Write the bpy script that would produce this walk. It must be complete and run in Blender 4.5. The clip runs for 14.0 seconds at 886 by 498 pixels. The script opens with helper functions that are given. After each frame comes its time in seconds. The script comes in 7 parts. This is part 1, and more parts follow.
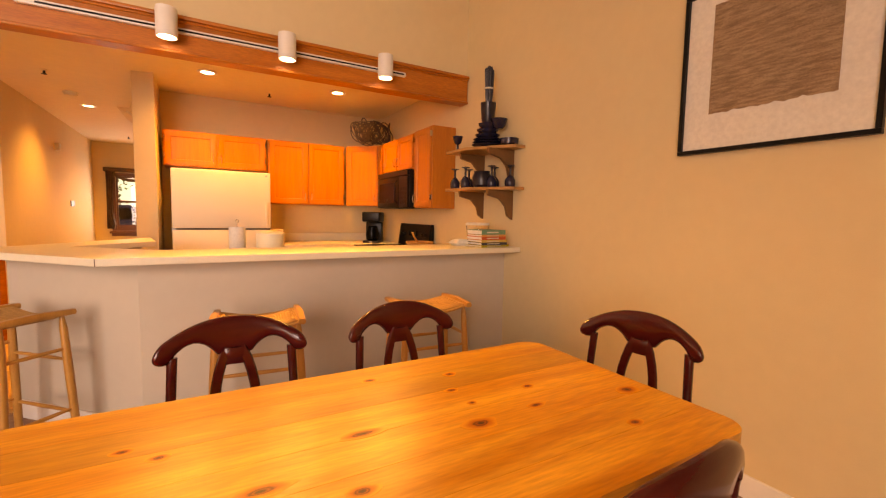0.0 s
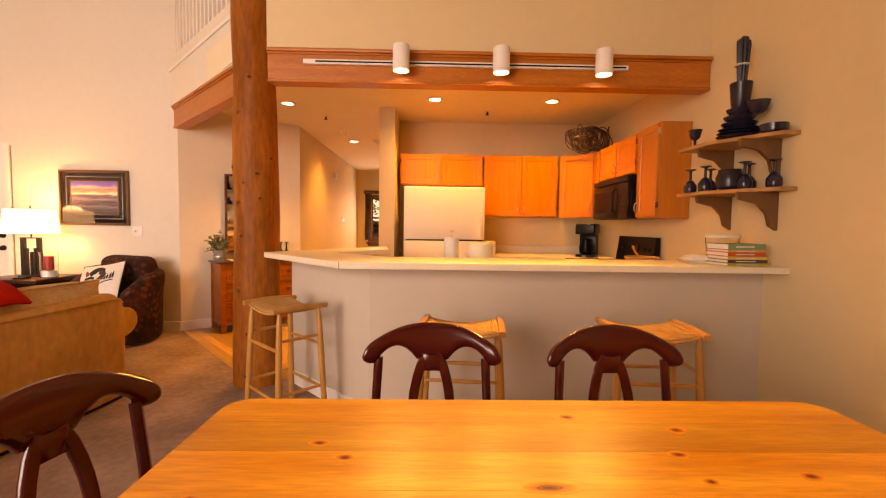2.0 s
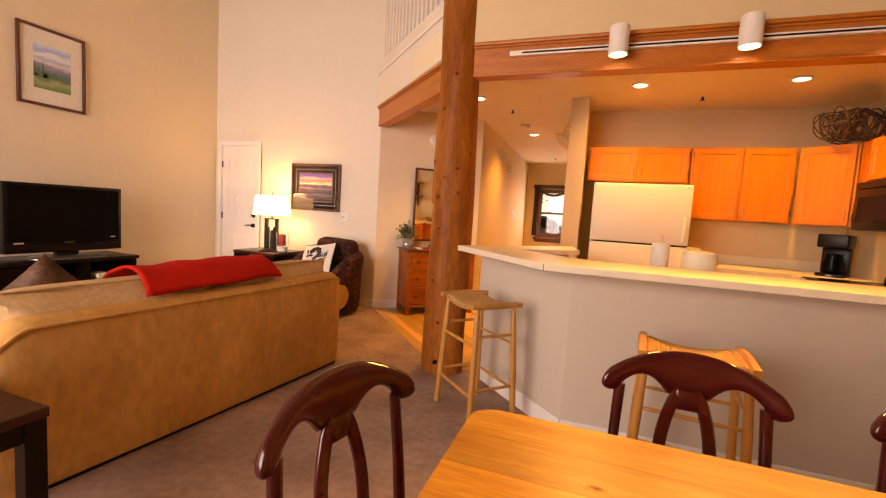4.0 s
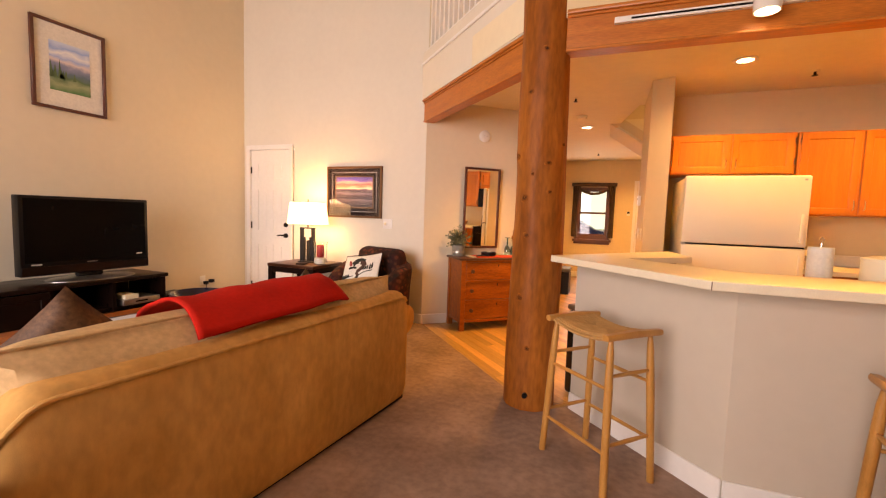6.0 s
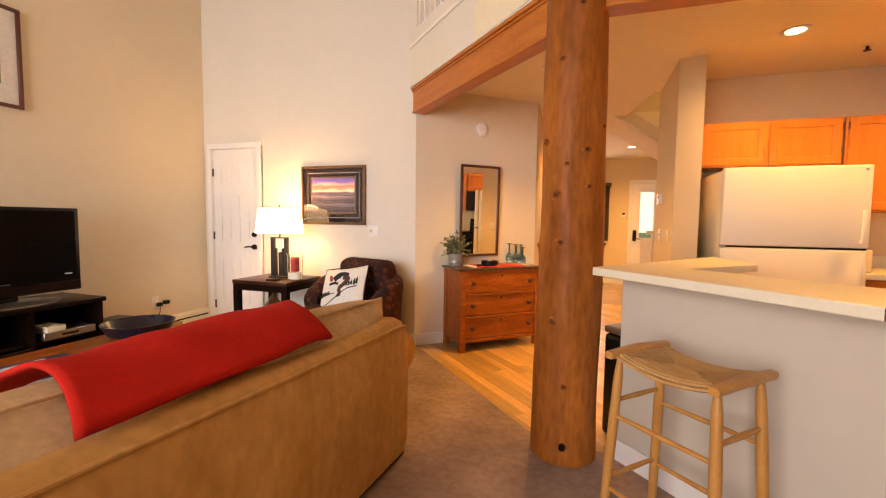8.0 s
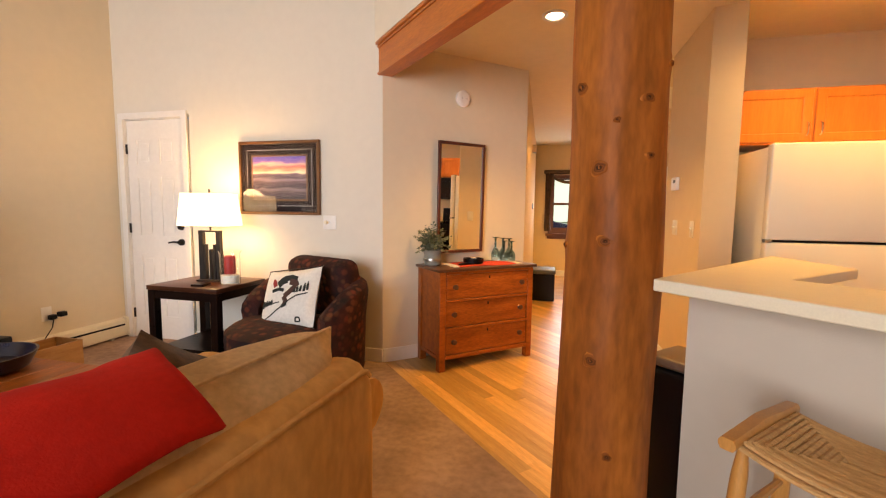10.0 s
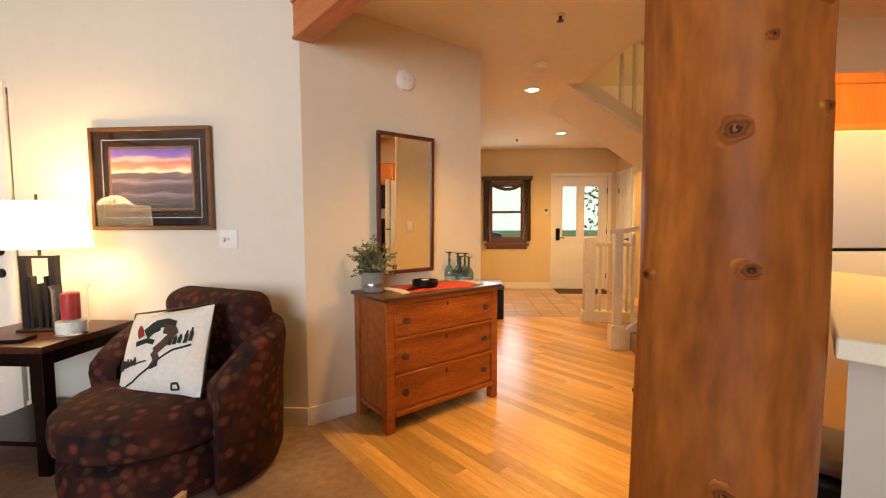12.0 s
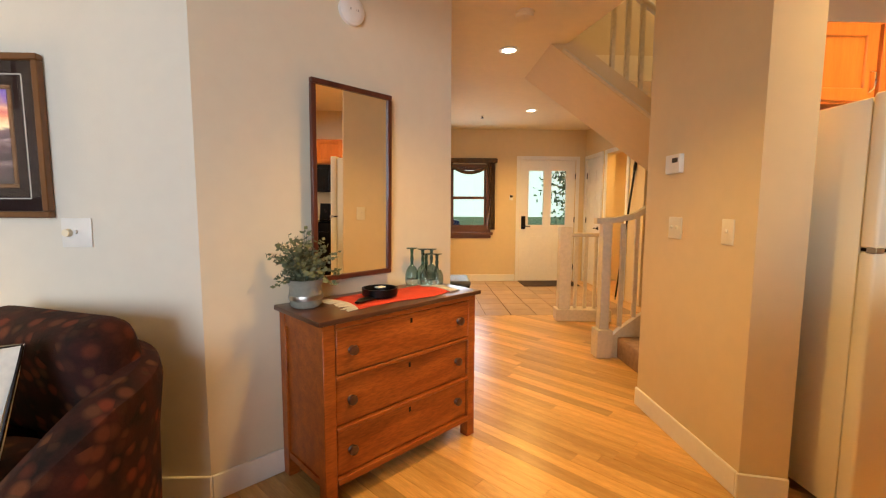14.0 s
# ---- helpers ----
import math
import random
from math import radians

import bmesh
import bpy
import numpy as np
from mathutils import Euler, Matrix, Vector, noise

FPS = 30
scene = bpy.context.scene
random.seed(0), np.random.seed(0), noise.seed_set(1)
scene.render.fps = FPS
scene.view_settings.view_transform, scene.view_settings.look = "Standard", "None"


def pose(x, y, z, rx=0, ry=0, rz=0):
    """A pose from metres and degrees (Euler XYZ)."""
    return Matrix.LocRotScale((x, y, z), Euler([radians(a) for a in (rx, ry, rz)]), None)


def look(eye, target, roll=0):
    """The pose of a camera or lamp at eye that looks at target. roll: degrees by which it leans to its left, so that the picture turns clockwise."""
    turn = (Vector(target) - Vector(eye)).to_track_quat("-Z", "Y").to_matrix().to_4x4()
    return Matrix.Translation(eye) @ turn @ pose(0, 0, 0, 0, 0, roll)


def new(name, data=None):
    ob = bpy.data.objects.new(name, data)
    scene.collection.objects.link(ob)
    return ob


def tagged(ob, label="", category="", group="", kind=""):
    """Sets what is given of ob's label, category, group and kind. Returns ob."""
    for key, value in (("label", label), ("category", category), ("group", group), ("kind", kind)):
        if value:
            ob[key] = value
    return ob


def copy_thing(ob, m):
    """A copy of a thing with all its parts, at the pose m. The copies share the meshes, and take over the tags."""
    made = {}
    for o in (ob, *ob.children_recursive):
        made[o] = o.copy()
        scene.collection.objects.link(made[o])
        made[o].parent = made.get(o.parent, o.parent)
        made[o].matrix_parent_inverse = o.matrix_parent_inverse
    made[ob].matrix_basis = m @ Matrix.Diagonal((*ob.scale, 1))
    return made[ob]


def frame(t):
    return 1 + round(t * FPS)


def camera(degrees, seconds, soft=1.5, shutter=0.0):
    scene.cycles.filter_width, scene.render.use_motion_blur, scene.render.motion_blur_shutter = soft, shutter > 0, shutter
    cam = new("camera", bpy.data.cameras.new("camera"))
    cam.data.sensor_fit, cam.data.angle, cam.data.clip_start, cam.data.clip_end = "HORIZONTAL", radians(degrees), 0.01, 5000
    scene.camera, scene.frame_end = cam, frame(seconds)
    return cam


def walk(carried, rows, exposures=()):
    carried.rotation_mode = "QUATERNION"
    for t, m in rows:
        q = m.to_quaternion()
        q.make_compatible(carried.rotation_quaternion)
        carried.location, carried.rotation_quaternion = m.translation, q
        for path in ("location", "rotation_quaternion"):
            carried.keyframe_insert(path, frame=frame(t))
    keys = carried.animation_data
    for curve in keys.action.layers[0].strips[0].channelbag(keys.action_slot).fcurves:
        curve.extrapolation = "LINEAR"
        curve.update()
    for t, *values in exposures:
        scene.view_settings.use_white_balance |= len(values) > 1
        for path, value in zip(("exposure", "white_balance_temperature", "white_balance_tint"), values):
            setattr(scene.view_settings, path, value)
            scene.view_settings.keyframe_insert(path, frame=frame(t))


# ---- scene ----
cam = camera(92.6, 14.0, soft=1.2)
EXPOSURE = -0.35
PATH = [
    (0, (-0.01, 0.283, 1.274), (0.979, 2.014, 1.113), 1.1),
    (0.5, (0.044, 0.347, 1.253), (0.656, 2.246, 1.111), 0.8),
    (1, (0.084, 0.389, 1.242), (0.438, 2.352, 1.096), 0.1),
    (1.5, (0.098, 0.433, 1.244), (0.303, 2.419, 1.13), 0.0),
    (2, (0.086, 0.437, 1.248), (0.125, 2.433, 1.138), 0.8),
    (2.5, (0.043, 0.447, 1.254), (-0.084, 2.44, 1.152), 1.5),
    (3, (-0.013, 0.481, 1.255), (-0.285, 2.459, 1.138), 2.1),
    (3.5, (-0.077, 0.504, 1.258), (-0.541, 2.446, 1.139), 2.9),
    (4, (-0.218, 0.526, 1.27), (-0.88, 2.406, 1.101), 3.5),
    (6.5, (-0.966, 0.972, 1.259), (-1.679, 2.834, 1.1), 1.8),
    (7, (-1.046, 1.079, 1.246), (-1.706, 2.96, 1.087), 0.7),
    (7.5, (-1.164, 1.203, 1.252), (-1.815, 3.087, 1.083), 0.7),
    (8, (-1.234, 1.389, 1.253), (-1.856, 3.286, 1.12), 0.7),
    (10.5, (-1.614, 2.292, 1.243), (-1.964, 4.253, 1.06), 1.0),
    (11, (-1.715, 2.478, 1.249), (-1.923, 4.464, 1.139), 0.9),
    (11.5, (-1.786, 2.635, 1.241), (-1.987, 4.617, 1.066), 0.1),
    (12, (-1.81, 2.825, 1.237), (-1.943, 4.816, 1.11), -0.3),
    (12.5, (-1.828, 2.997, 1.239), (-1.915, 4.986, 1.052), 0.5),
    (13, (-1.87, 3.194, 1.236), (-1.911, 5.187, 1.069), 0.6),
    (13.5, (-1.893, 3.377, 1.251), (-1.827, 5.368, 1.067), 0.1),
    (14, (-1.895, 3.551, 1.242), (-1.811, 5.54, 1.049), 0.2),
]
walk(cam, [(t, look(eye, target, roll)) for t, eye, target, roll in PATH], [(0.0, EXPOSURE - 0.04, 10900, 40), (4.2, EXPOSURE - 0.1, 9200, 37), (6.5, EXPOSURE - 0.02, 7950, 29), (9.0, EXPOSURE - 0.06, 7100, 20), (11.0, EXPOSURE - 0.14, 6700, 16), (12.2, EXPOSURE - 0.14, 6300, 11), (13.0, EXPOSURE - 0.2, 6050, 8), (14.0, EXPOSURE - 0.16, 5900, 7)])

# ---- world and large lights ----
world = bpy.data.worlds.new("world")
scene.world = world
world.use_nodes = True
sky = world.node_tree.nodes.new("ShaderNodeTexSky")
sky.sky_type = "NISHITA"
sky.sun_disc = False
sky.sun_elevation = radians(41)
sky.sun_rotation = radians(98)
world.node_tree.links.new(sky.outputs[0], world.node_tree.nodes["Background"].inputs[0])
world.node_tree.nodes["Background"].inputs[1].default_value = 0.15


def lamp(name, kind, at, power, colour, size=0.1, size_y=None, target=None, spot=None, blend=0.5):
    data = bpy.data.lights.new(name, kind)
    data.energy, data.color = power, colour
    if kind == "AREA":
        data.shape, data.size, data.size_y = "RECTANGLE", size, size_y or size
    else:
        data.shadow_soft_size = size
    if spot:
        data.spot_size, data.spot_blend = radians(spot), blend
    ob = new(name, data)
    ob.matrix_world = look(at, target) if target else pose(*at)
    return ob


WARM = (1.0, 0.55, 0.125)
DAY = (0.88, 0.94, 1.0)
sun = lamp("sun", "SUN", (30, 12, 26), 4.0, (1.0, 0.95, 0.86), radians(0.5), target=(0, 16, 0))
sun.data.angle = radians(0.5)
# daylight of the tall windows behind the walk
for wx in (-2.55, -4.45):
    daylight = lamp("window_daylight", "AREA", (wx, -2.6, 1.85), 185, DAY, 1.7, 3.0, target=(wx, 3.2, 0.0))
    daylight.data.spread = radians(150)
# warm fill lamp added to brighten the upper stairs; no window or fixture there
lamp("stairwell_fill", "AREA", (1.6, 7.2, 4.9), 62, (1.0, 0.68, 0.31), 0.8, 0.8, target=(0.2, 7.6, 2.6))
lamp("entry_daylight", "AREA", (-1.16, 10.62, 1.42), 18, DAY, 0.55, 0.95, target=(-1.16, 5, 0.9))

# ---- materials ----


def mat(name, colour, rough=0.5, metal=0.0, vary=0.12, scale=6.0, bump=0.0, bump_scale=60.0, second=None, stretch=(1, 1, 1), spec=0.5, emit=None, strength=0.0, fine=0.06, obj_random=0.0, detail=4.0):
    m = bpy.data.materials.new(name)
    m.use_nodes = True
    nt = m.node_tree
    b = nt.nodes["Principled BSDF"]
    b.inputs["Roughness"].default_value, b.inputs["Metallic"].default_value = rough, metal
    b.inputs["Specular IOR Level"].default_value = spec
    co = nt.nodes.new("ShaderNodeTexCoord")
    mp = nt.nodes.new("ShaderNodeMapping")
    mp.inputs["Scale"].default_value = stretch
    nt.links.new(co.outputs["Object"], mp.inputs[0])
    n1 = nt.nodes.new("ShaderNodeTexNoise")
    n1.inputs["Scale"].default_value, n1.inputs["Detail"].default_value = scale, detail
    n2 = nt.nodes.new("ShaderNodeTexNoise")
    n2.inputs["Scale"].default_value, n2.inputs["Detail"].default_value = scale * 9, 3.0
    nt.links.new(mp.outputs[0], n1.inputs["Vector"])
    nt.links.new(mp.outputs[0], n2.inputs["Vector"])
    ramp = nt.nodes.new("ShaderNodeValToRGB")
    two = second or tuple(c * (1 - 2 * vary) for c in colour)
    ramp.color_ramp.elements[0].position, ramp.color_ramp.elements[1].position = 0.3, 0.7
    ramp.color_ramp.elements[0].color, ramp.color_ramp.elements[1].color = (*two, 1), (*colour, 1)
    nt.links.new(n1.outputs[0], ramp.inputs[0])
    mix = nt.nodes.new("ShaderNodeMix")
    mix.data_type, mix.blend_type = "RGBA", "MULTIPLY"
    mix.inputs[0].default_value = 1.0
    r2 = nt.nodes.new("ShaderNodeMapRange")
    r2.inputs["From Min"].default_value, r2.inputs["From Max"].default_value = 0.3, 0.7
    r2.inputs["To Min"].default_value, r2.inputs["To Max"].default_value = 1 - 2 * fine, 1.0
    nt.links.new(n2.outputs[0], r2.inputs[0])
    nt.links.new(ramp.outputs[0], mix.inputs[6])
    nt.links.new(r2.outputs[0], mix.inputs[7])
    last = mix.outputs[2]
    if obj_random:
        info = nt.nodes.new("ShaderNodeObjectInfo")
        r3 = nt.nodes.new("ShaderNodeMapRange")
        r3.inputs["To Min"].default_value, r3.inputs["To Max"].default_value = 1 - obj_random, 1.0 + obj_random * 0.4
        nt.links.new(info.outputs["Random"], r3.inputs[0])
        mix2 = nt.nodes.new("ShaderNodeMix")
        mix2.data_type, mix2.blend_type = "RGBA", "MULTIPLY"
        mix2.inputs[0].default_value = 1.0
        nt.links.new(last, mix2.inputs[6])
        nt.links.new(r3.outputs[0], mix2.inputs[7])
        last = mix2.outputs[2]
    nt.links.new(last, b.inputs["Base Color"])
    rr = nt.nodes.new("ShaderNodeMapRange")
    rr.inputs["To Min"].default_value, rr.inputs["To Max"].default_value = max(0.02, rough - 0.08), min(1.0, rough + 0.08)
    nt.links.new(n1.outputs[0], rr.inputs[0])
    nt.links.new(rr.outputs[0], b.inputs["Roughness"])
    if bump:
        bn = nt.nodes.new("ShaderNodeBump")
        bn.inputs["Strength"].default_value, bn.inputs["Distance"].default_value = bump, 0.004
        n3 = nt.nodes.new("ShaderNodeTexNoise")
        n3.inputs["Scale"].default_value, n3.inputs["Detail"].default_value = bump_scale, 4.0
        nt.links.new(mp.outputs[0], n3.inputs["Vector"])
        nt.links.new(n3.outputs[0], bn.inputs["Height"])
        nt.links.new(bn.outputs[0], b.inputs["Normal"])
    if emit:
        b.inputs["Emission Color"].default_value = (*emit, 1)
        b.inputs["Emission Strength"].default_value = strength
    return m


def glass(name, tint=(1, 1, 1), rough=0.0):
    m = bpy.data.materials.new(name)
    m.use_nodes = True
    b = m.node_tree.nodes["Principled BSDF"]
    b.inputs["Base Color"].default_value = (*tint, 1)
    b.inputs["Transmission Weight"].default_value, b.inputs["Roughness"].default_value, b.inputs["IOR"].default_value = 1.0, rough, 1.45
    return m


M = {}
M["wall"] = mat("wall_paint", (0.73, 0.58, 0.345), 0.75, vary=0.02, scale=1.5, bump=0.12, bump_scale=180, fine=0.015)
M["cream"] = mat("cream_wall_paint", (0.77, 0.715, 0.61), 0.75, vary=0.02, scale=1.5, bump=0.12, bump_scale=180, fine=0.015)
M["pale"] = mat("pale_tan_wall_paint", (0.76, 0.665, 0.50), 0.75, vary=0.02, scale=1.5, bump=0.12, bump_scale=180, fine=0.015)
M["ceiling"] = mat("ceiling_paint", (0.84, 0.73, 0.52), 0.8, vary=0.02, scale=1.5, bump=0.2, bump_scale=140, fine=0.02)
M["white"] = mat("white_trim_paint", (0.85, 0.82, 0.77), 0.35, vary=0.02, scale=3, fine=0.02)
M["carpet"] = mat("brown_carpet", (0.46, 0.315, 0.243), 0.95, second=(0.28, 0.19, 0.146), scale=2.6, bump=0.6, bump_scale=300, fine=0.12, spec=0.03, detail=3)
M["oak"] = mat("oak_floor", (0.86, 0.53, 0.19), 0.30, second=(0.68, 0.37, 0.11), scale=2.0, stretch=(1, 12, 12), fine=0.13, obj_random=0.38, bump=0.05, bump_scale=30)
M["beam"] = mat("stained_beam", (0.66, 0.215, 0.034), 0.4, second=(0.48, 0.132, 0.019), scale=2.2, stretch=(1, 8, 8), fine=0.14)
M["log"] = mat("log_wood", (0.52, 0.165, 0.026), 0.5, second=(0.23, 0.062, 0.010), scale=2.1, stretch=(2.2, 2.2, 0.55), fine=0.18, bump=0.45, bump_scale=9, detail=8, spec=0.15)
M["cabinet"] = mat("maple_cabinet", (0.60, 0.20, 0.032), 0.32, second=(0.50, 0.15, 0.022), scale=2.5, stretch=(7, 7, 0.7), fine=0.06)
M["laminate"] = mat("cream_laminate", (0.81, 0.73, 0.55), 0.45, vary=0.02, scale=20, fine=0.03)
M["halfwall"] = mat("grey_bar_paint", (0.59, 0.52, 0.42), 0.75, vary=0.02, scale=1.5, bump=0.12, bump_scale=180, fine=0.015)
M["fridge"] = mat("almond_enamel", (0.85, 0.77, 0.57), 0.5, vary=0.01, scale=0.6, bump=0.06, bump_scale=500, fine=0.01, spec=0.35)
M["black"] = mat("black_plastic", (0.004, 0.0035, 0.0035), 0.35, vary=0.1, scale=8, spec=0.25)
M["blackmetal"] = mat("dark_metal", (0.03, 0.025, 0.022), 0.45, 0.7, scale=12)
M["chrome"] = mat("chrome", (0.75, 0.73, 0.70), 0.18, 1.0, vary=0.02)
M["steel"] = mat("brushed_steel", (0.55, 0.53, 0.50), 0.35, 1.0, vary=0.04)
M["pine"] = mat("pine_table", (0.86, 0.45, 0.085), 0.36, second=(0.60, 0.235, 0.032), scale=1.6, stretch=(1, 9, 9), fine=0.12, obj_random=0.3, spec=0.28)


def radial(name, stops, rough, wobble=0.5, spec=0.3):
    """Colour in rings round the middle of a unit disc, drawn out of round by noise."""
    m = bpy.data.materials.new(name)
    m.use_nodes = True
    nt = m.node_tree
    b = nt.nodes["Principled BSDF"]
    b.inputs["Roughness"].default_value, b.inputs["Specular IOR Level"].default_value = rough, spec
    co = nt.nodes.new("ShaderNodeTexCoord")
    info = nt.nodes.new("ShaderNodeObjectInfo")
    n = nt.nodes.new("ShaderNodeTexNoise")
    n.noise_dimensions = "4D"
    n.inputs["Scale"].default_value, n.inputs["Detail"].default_value = 1.8, 4.0
    scale_w = nt.nodes.new("ShaderNodeMath")
    scale_w.operation = "MULTIPLY"
    scale_w.inputs[1].default_value = 30.0
    nt.links.new(info.outputs["Random"], scale_w.inputs[0])
    nt.links.new(scale_w.outputs[0], n.inputs["W"])
    nt.links.new(co.outputs["Object"], n.inputs["Vector"])
    ln = nt.nodes.new("ShaderNodeVectorMath")
    ln.operation = "LENGTH"
    nt.links.new(co.outputs["Object"], ln.inputs[0])
    off = nt.nodes.new("ShaderNodeMath")
    off.operation = "SUBTRACT"
    off.inputs[1].default_value = 0.5
    nt.links.new(n.outputs[0], off.inputs[0])
    ad = nt.nodes.new("ShaderNodeMath")
    ad.operation = "MULTIPLY_ADD"
    ad.inputs[1].default_value = wobble
    nt.links.new(off.outputs[0], ad.inputs[0])
    nt.links.new(ln.outputs["Value"], ad.inputs[2])
    ramp = nt.nodes.new("ShaderNodeValToRGB")
    el = ramp.color_ramp.elements
    while len(el) < len(stops):
        el.new(0.5)
    for e, (p, c) in zip(el, stops):
        e.position, e.color = p, (*c, 1)
    nt.links.new(ad.outputs[0], ramp.inputs[0])
    nt.links.new(ramp.outputs[0], b.inputs["Base Color"])
    return m


M["knot"] = radial("log_knot", [(0.0, (0.030, 0.010, 0.004)), (0.20, (0.060, 0.019, 0.005)), (0.30, (0.19, 0.055, 0.010)), (0.40, (0.11, 0.032, 0.007)), (0.55, (0.27, 0.078, 0.013)), (0.68, (0.22, 0.062, 0.011)), (0.92, (0.44, 0.138, 0.022))], 0.6, 0.6, 0.1)
M["pineknot"] = radial("pine_knot", [(0.0, (0.045, 0.008, 0.002)), (0.18, (0.09, 0.016, 0.004)), (0.27, (0.30, 0.055, 0.007)), (0.36, (0.12, 0.022, 0.004)), (0.48, (0.48, 0.12, 0.014)), (0.72, (0.60, 0.21, 0.030)), (0.95, (0.72, 0.32, 0.05))], 0.42, 0.45, 0.28)
M["mahogany"] = mat("dark_red_wood", (0.075, 0.0065, 0.006), 0.15, second=(0.055, 0.005, 0.005), scale=5, stretch=(2, 2, 8), fine=0.05, spec=0.6)
M["stool"] = mat("light_stool_wood", (0.60, 0.29, 0.075), 0.35, second=(0.50, 0.22, 0.05), scale=6, stretch=(4, 4, 1), fine=0.08)
M["rush"] = mat("woven_rush", (0.70, 0.40, 0.15), 0.7, second=(0.52, 0.27, 0.085), scale=14, stretch=(1, 6, 1), bump=0.8, bump_scale=90, fine=0.15)
M["sofa"] = mat("tan_chenille", (0.76, 0.43, 0.15), 0.85, second=(0.60, 0.31, 0.092), scale=2.2, stretch=(1.4, 1.4, 0.7), bump=0.25, bump_scale=420, fine=0.1, spec=0.12)
M["cushion"] = mat("beige_cushion", (0.72, 0.50, 0.27), 0.9, second=(0.60, 0.39, 0.19), scale=5, bump=0.3, bump_scale=420, fine=0.1, spec=0.15)
M["brownpillow"] = mat("brown_satin", (0.20, 0.095, 0.042), 0.5, second=(0.055, 0.024, 0.012), scale=7, fine=0.25, spec=0.2)
M["red"] = mat("red_fleece", (0.58, 0.022, 0.012), 0.95, vary=0.1, scale=6, bump=0.25, bump_scale=220, fine=0.06, spec=0.1)
M["redrunner"] = mat("red_cloth", (0.62, 0.05, 0.02), 0.85, vary=0.08, scale=12, bump=0.5, bump_scale=250, fine=0.06)
M["fringe"] = mat("cream_cotton", (0.72, 0.66, 0.55), 0.9, vary=0.1, scale=20)
M["dresser"] = mat("antique_dresser_wood", (0.47, 0.125, 0.017), 0.34, second=(0.27, 0.060, 0.008), scale=3, stretch=(1, 6, 6), fine=0.2, spec=0.3)
M["dressertop"] = mat("dark_dresser_top", (0.11, 0.04, 0.018), 0.32, second=(0.07, 0.025, 0.012), scale=4, stretch=(1, 6, 6), fine=0.1)
M["espresso"] = mat("espresso_wood", (0.014, 0.005, 0.003), 0.3, second=(0.009, 0.004, 0.003), scale=4, stretch=(1, 6, 6), fine=0.1, spec=0.18)
M["endtop"] = mat("cherry_table_top", (0.085, 0.026, 0.010), 0.32, second=(0.045, 0.014, 0.006), scale=3, stretch=(1, 7, 7), fine=0.1, spec=0.25)
M["paper"] = mat("white_paper", (0.80, 0.77, 0.70), 0.8, vary=0.02)
M["shade"] = mat("lamp_shade_linen", (0.85, 0.74, 0.55), 0.9, vary=0.03, scale=20, emit=(1.0, 0.70, 0.36), strength=4.6)
M["bulb"] = mat("lit_bulb", (1, 0.9, 0.7), 0.5, emit=(1.0, 0.80, 0.50), strength=25.0)
M["mirror"] = mat("mirror_silver", (0.92, 0.92, 0.90), 0.02, 1.0, vary=0.0, fine=0.0)
for link in [k for k in M["mirror"].node_tree.links if k.to_socket.name == "Roughness"]:
    M["mirror"].node_tree.links.remove(link)
M["mirror"].node_tree.nodes["Principled BSDF"].inputs["Roughness"].default_value = 0.0
M["mirrorframe"] = mat("mirror_frame_wood", (0.12, 0.03, 0.018), 0.35, second=(0.07, 0.018, 0.01), scale=8, stretch=(3, 3, 1))
M["glass"] = glass("clear_glass")
M["green"] = glass("green_glass", (0.06, 0.16, 0.16))
M["smoke"] = glass("smoky_green_glass", (0.50, 0.60, 0.58))
M["ceramic"] = mat("blue_ceramic", (0.012, 0.016, 0.055), 0.14, second=(0.028, 0.020, 0.024), scale=25)
M["darkclay"] = mat("dark_ceramic", (0.014, 0.009, 0.009), 0.3, second=(0.01, 0.01, 0.028), scale=20)
M["shelfwood"] = mat("shelf_wood", (0.50, 0.27, 0.10), 0.4, second=(0.38, 0.18, 0.06), scale=5, stretch=(6, 1, 6))
M["shelfdark"] = mat("bracket_wood", (0.20, 0.09, 0.032), 0.45, scale=5)
M["basket"] = mat("dark_wicker", (0.075, 0.045, 0.03), 0.7, scale=20)
M["curtain"] = mat("dark_curtain", (0.14, 0.075, 0.035), 0.8, second=(0.06, 0.035, 0.02), scale=14, bump=0.3)
M["darkstain"] = mat("stained_window_wood", (0.17, 0.065, 0.025), 0.4, scale=6, stretch=(1, 1, 4))
M["pot"] = mat("grey_glazed_pot", (0.36, 0.34, 0.29), 0.4, second=(0.25, 0.25, 0.21), scale=9)
M["leaf"] = mat("dusty_green_leaf", (0.15, 0.17, 0.10), 0.6, second=(0.07, 0.09, 0.05), scale=12)
M["stairpaint"] = mat("cream_rail_paint", (0.76, 0.66, 0.48), 0.4, vary=0.02, scale=4)
M["matte"] = mat("door_mat", (0.06, 0.035, 0.025), 0.95, scale=30, bump=0.6)
M["pebble"] = mat("clear_candle_filler", (0.6, 0.58, 0.5), 0.3, scale=60)
M["candle"] = mat("red_candle", (0.35, 0.02, 0.018), 0.45, scale=10)
M["grass"] = mat("lawn", (0.10, 0.16, 0.04), 0.9, scale=3, second=(0.06, 0.11, 0.03))
M["foliage"] = mat("tree_leaves", (0.12, 0.19, 0.08), 0.7, second=(0.08, 0.13, 0.05), scale=8)
M["carpaint"] = mat("blue_car_paint", (0.03, 0.05, 0.12), 0.25, scale=5)
M["screen"] = mat("tv_screen", (0.002, 0.002, 0.0025), 0.25, vary=0.0, spec=0.1)

# ---- building tools ----


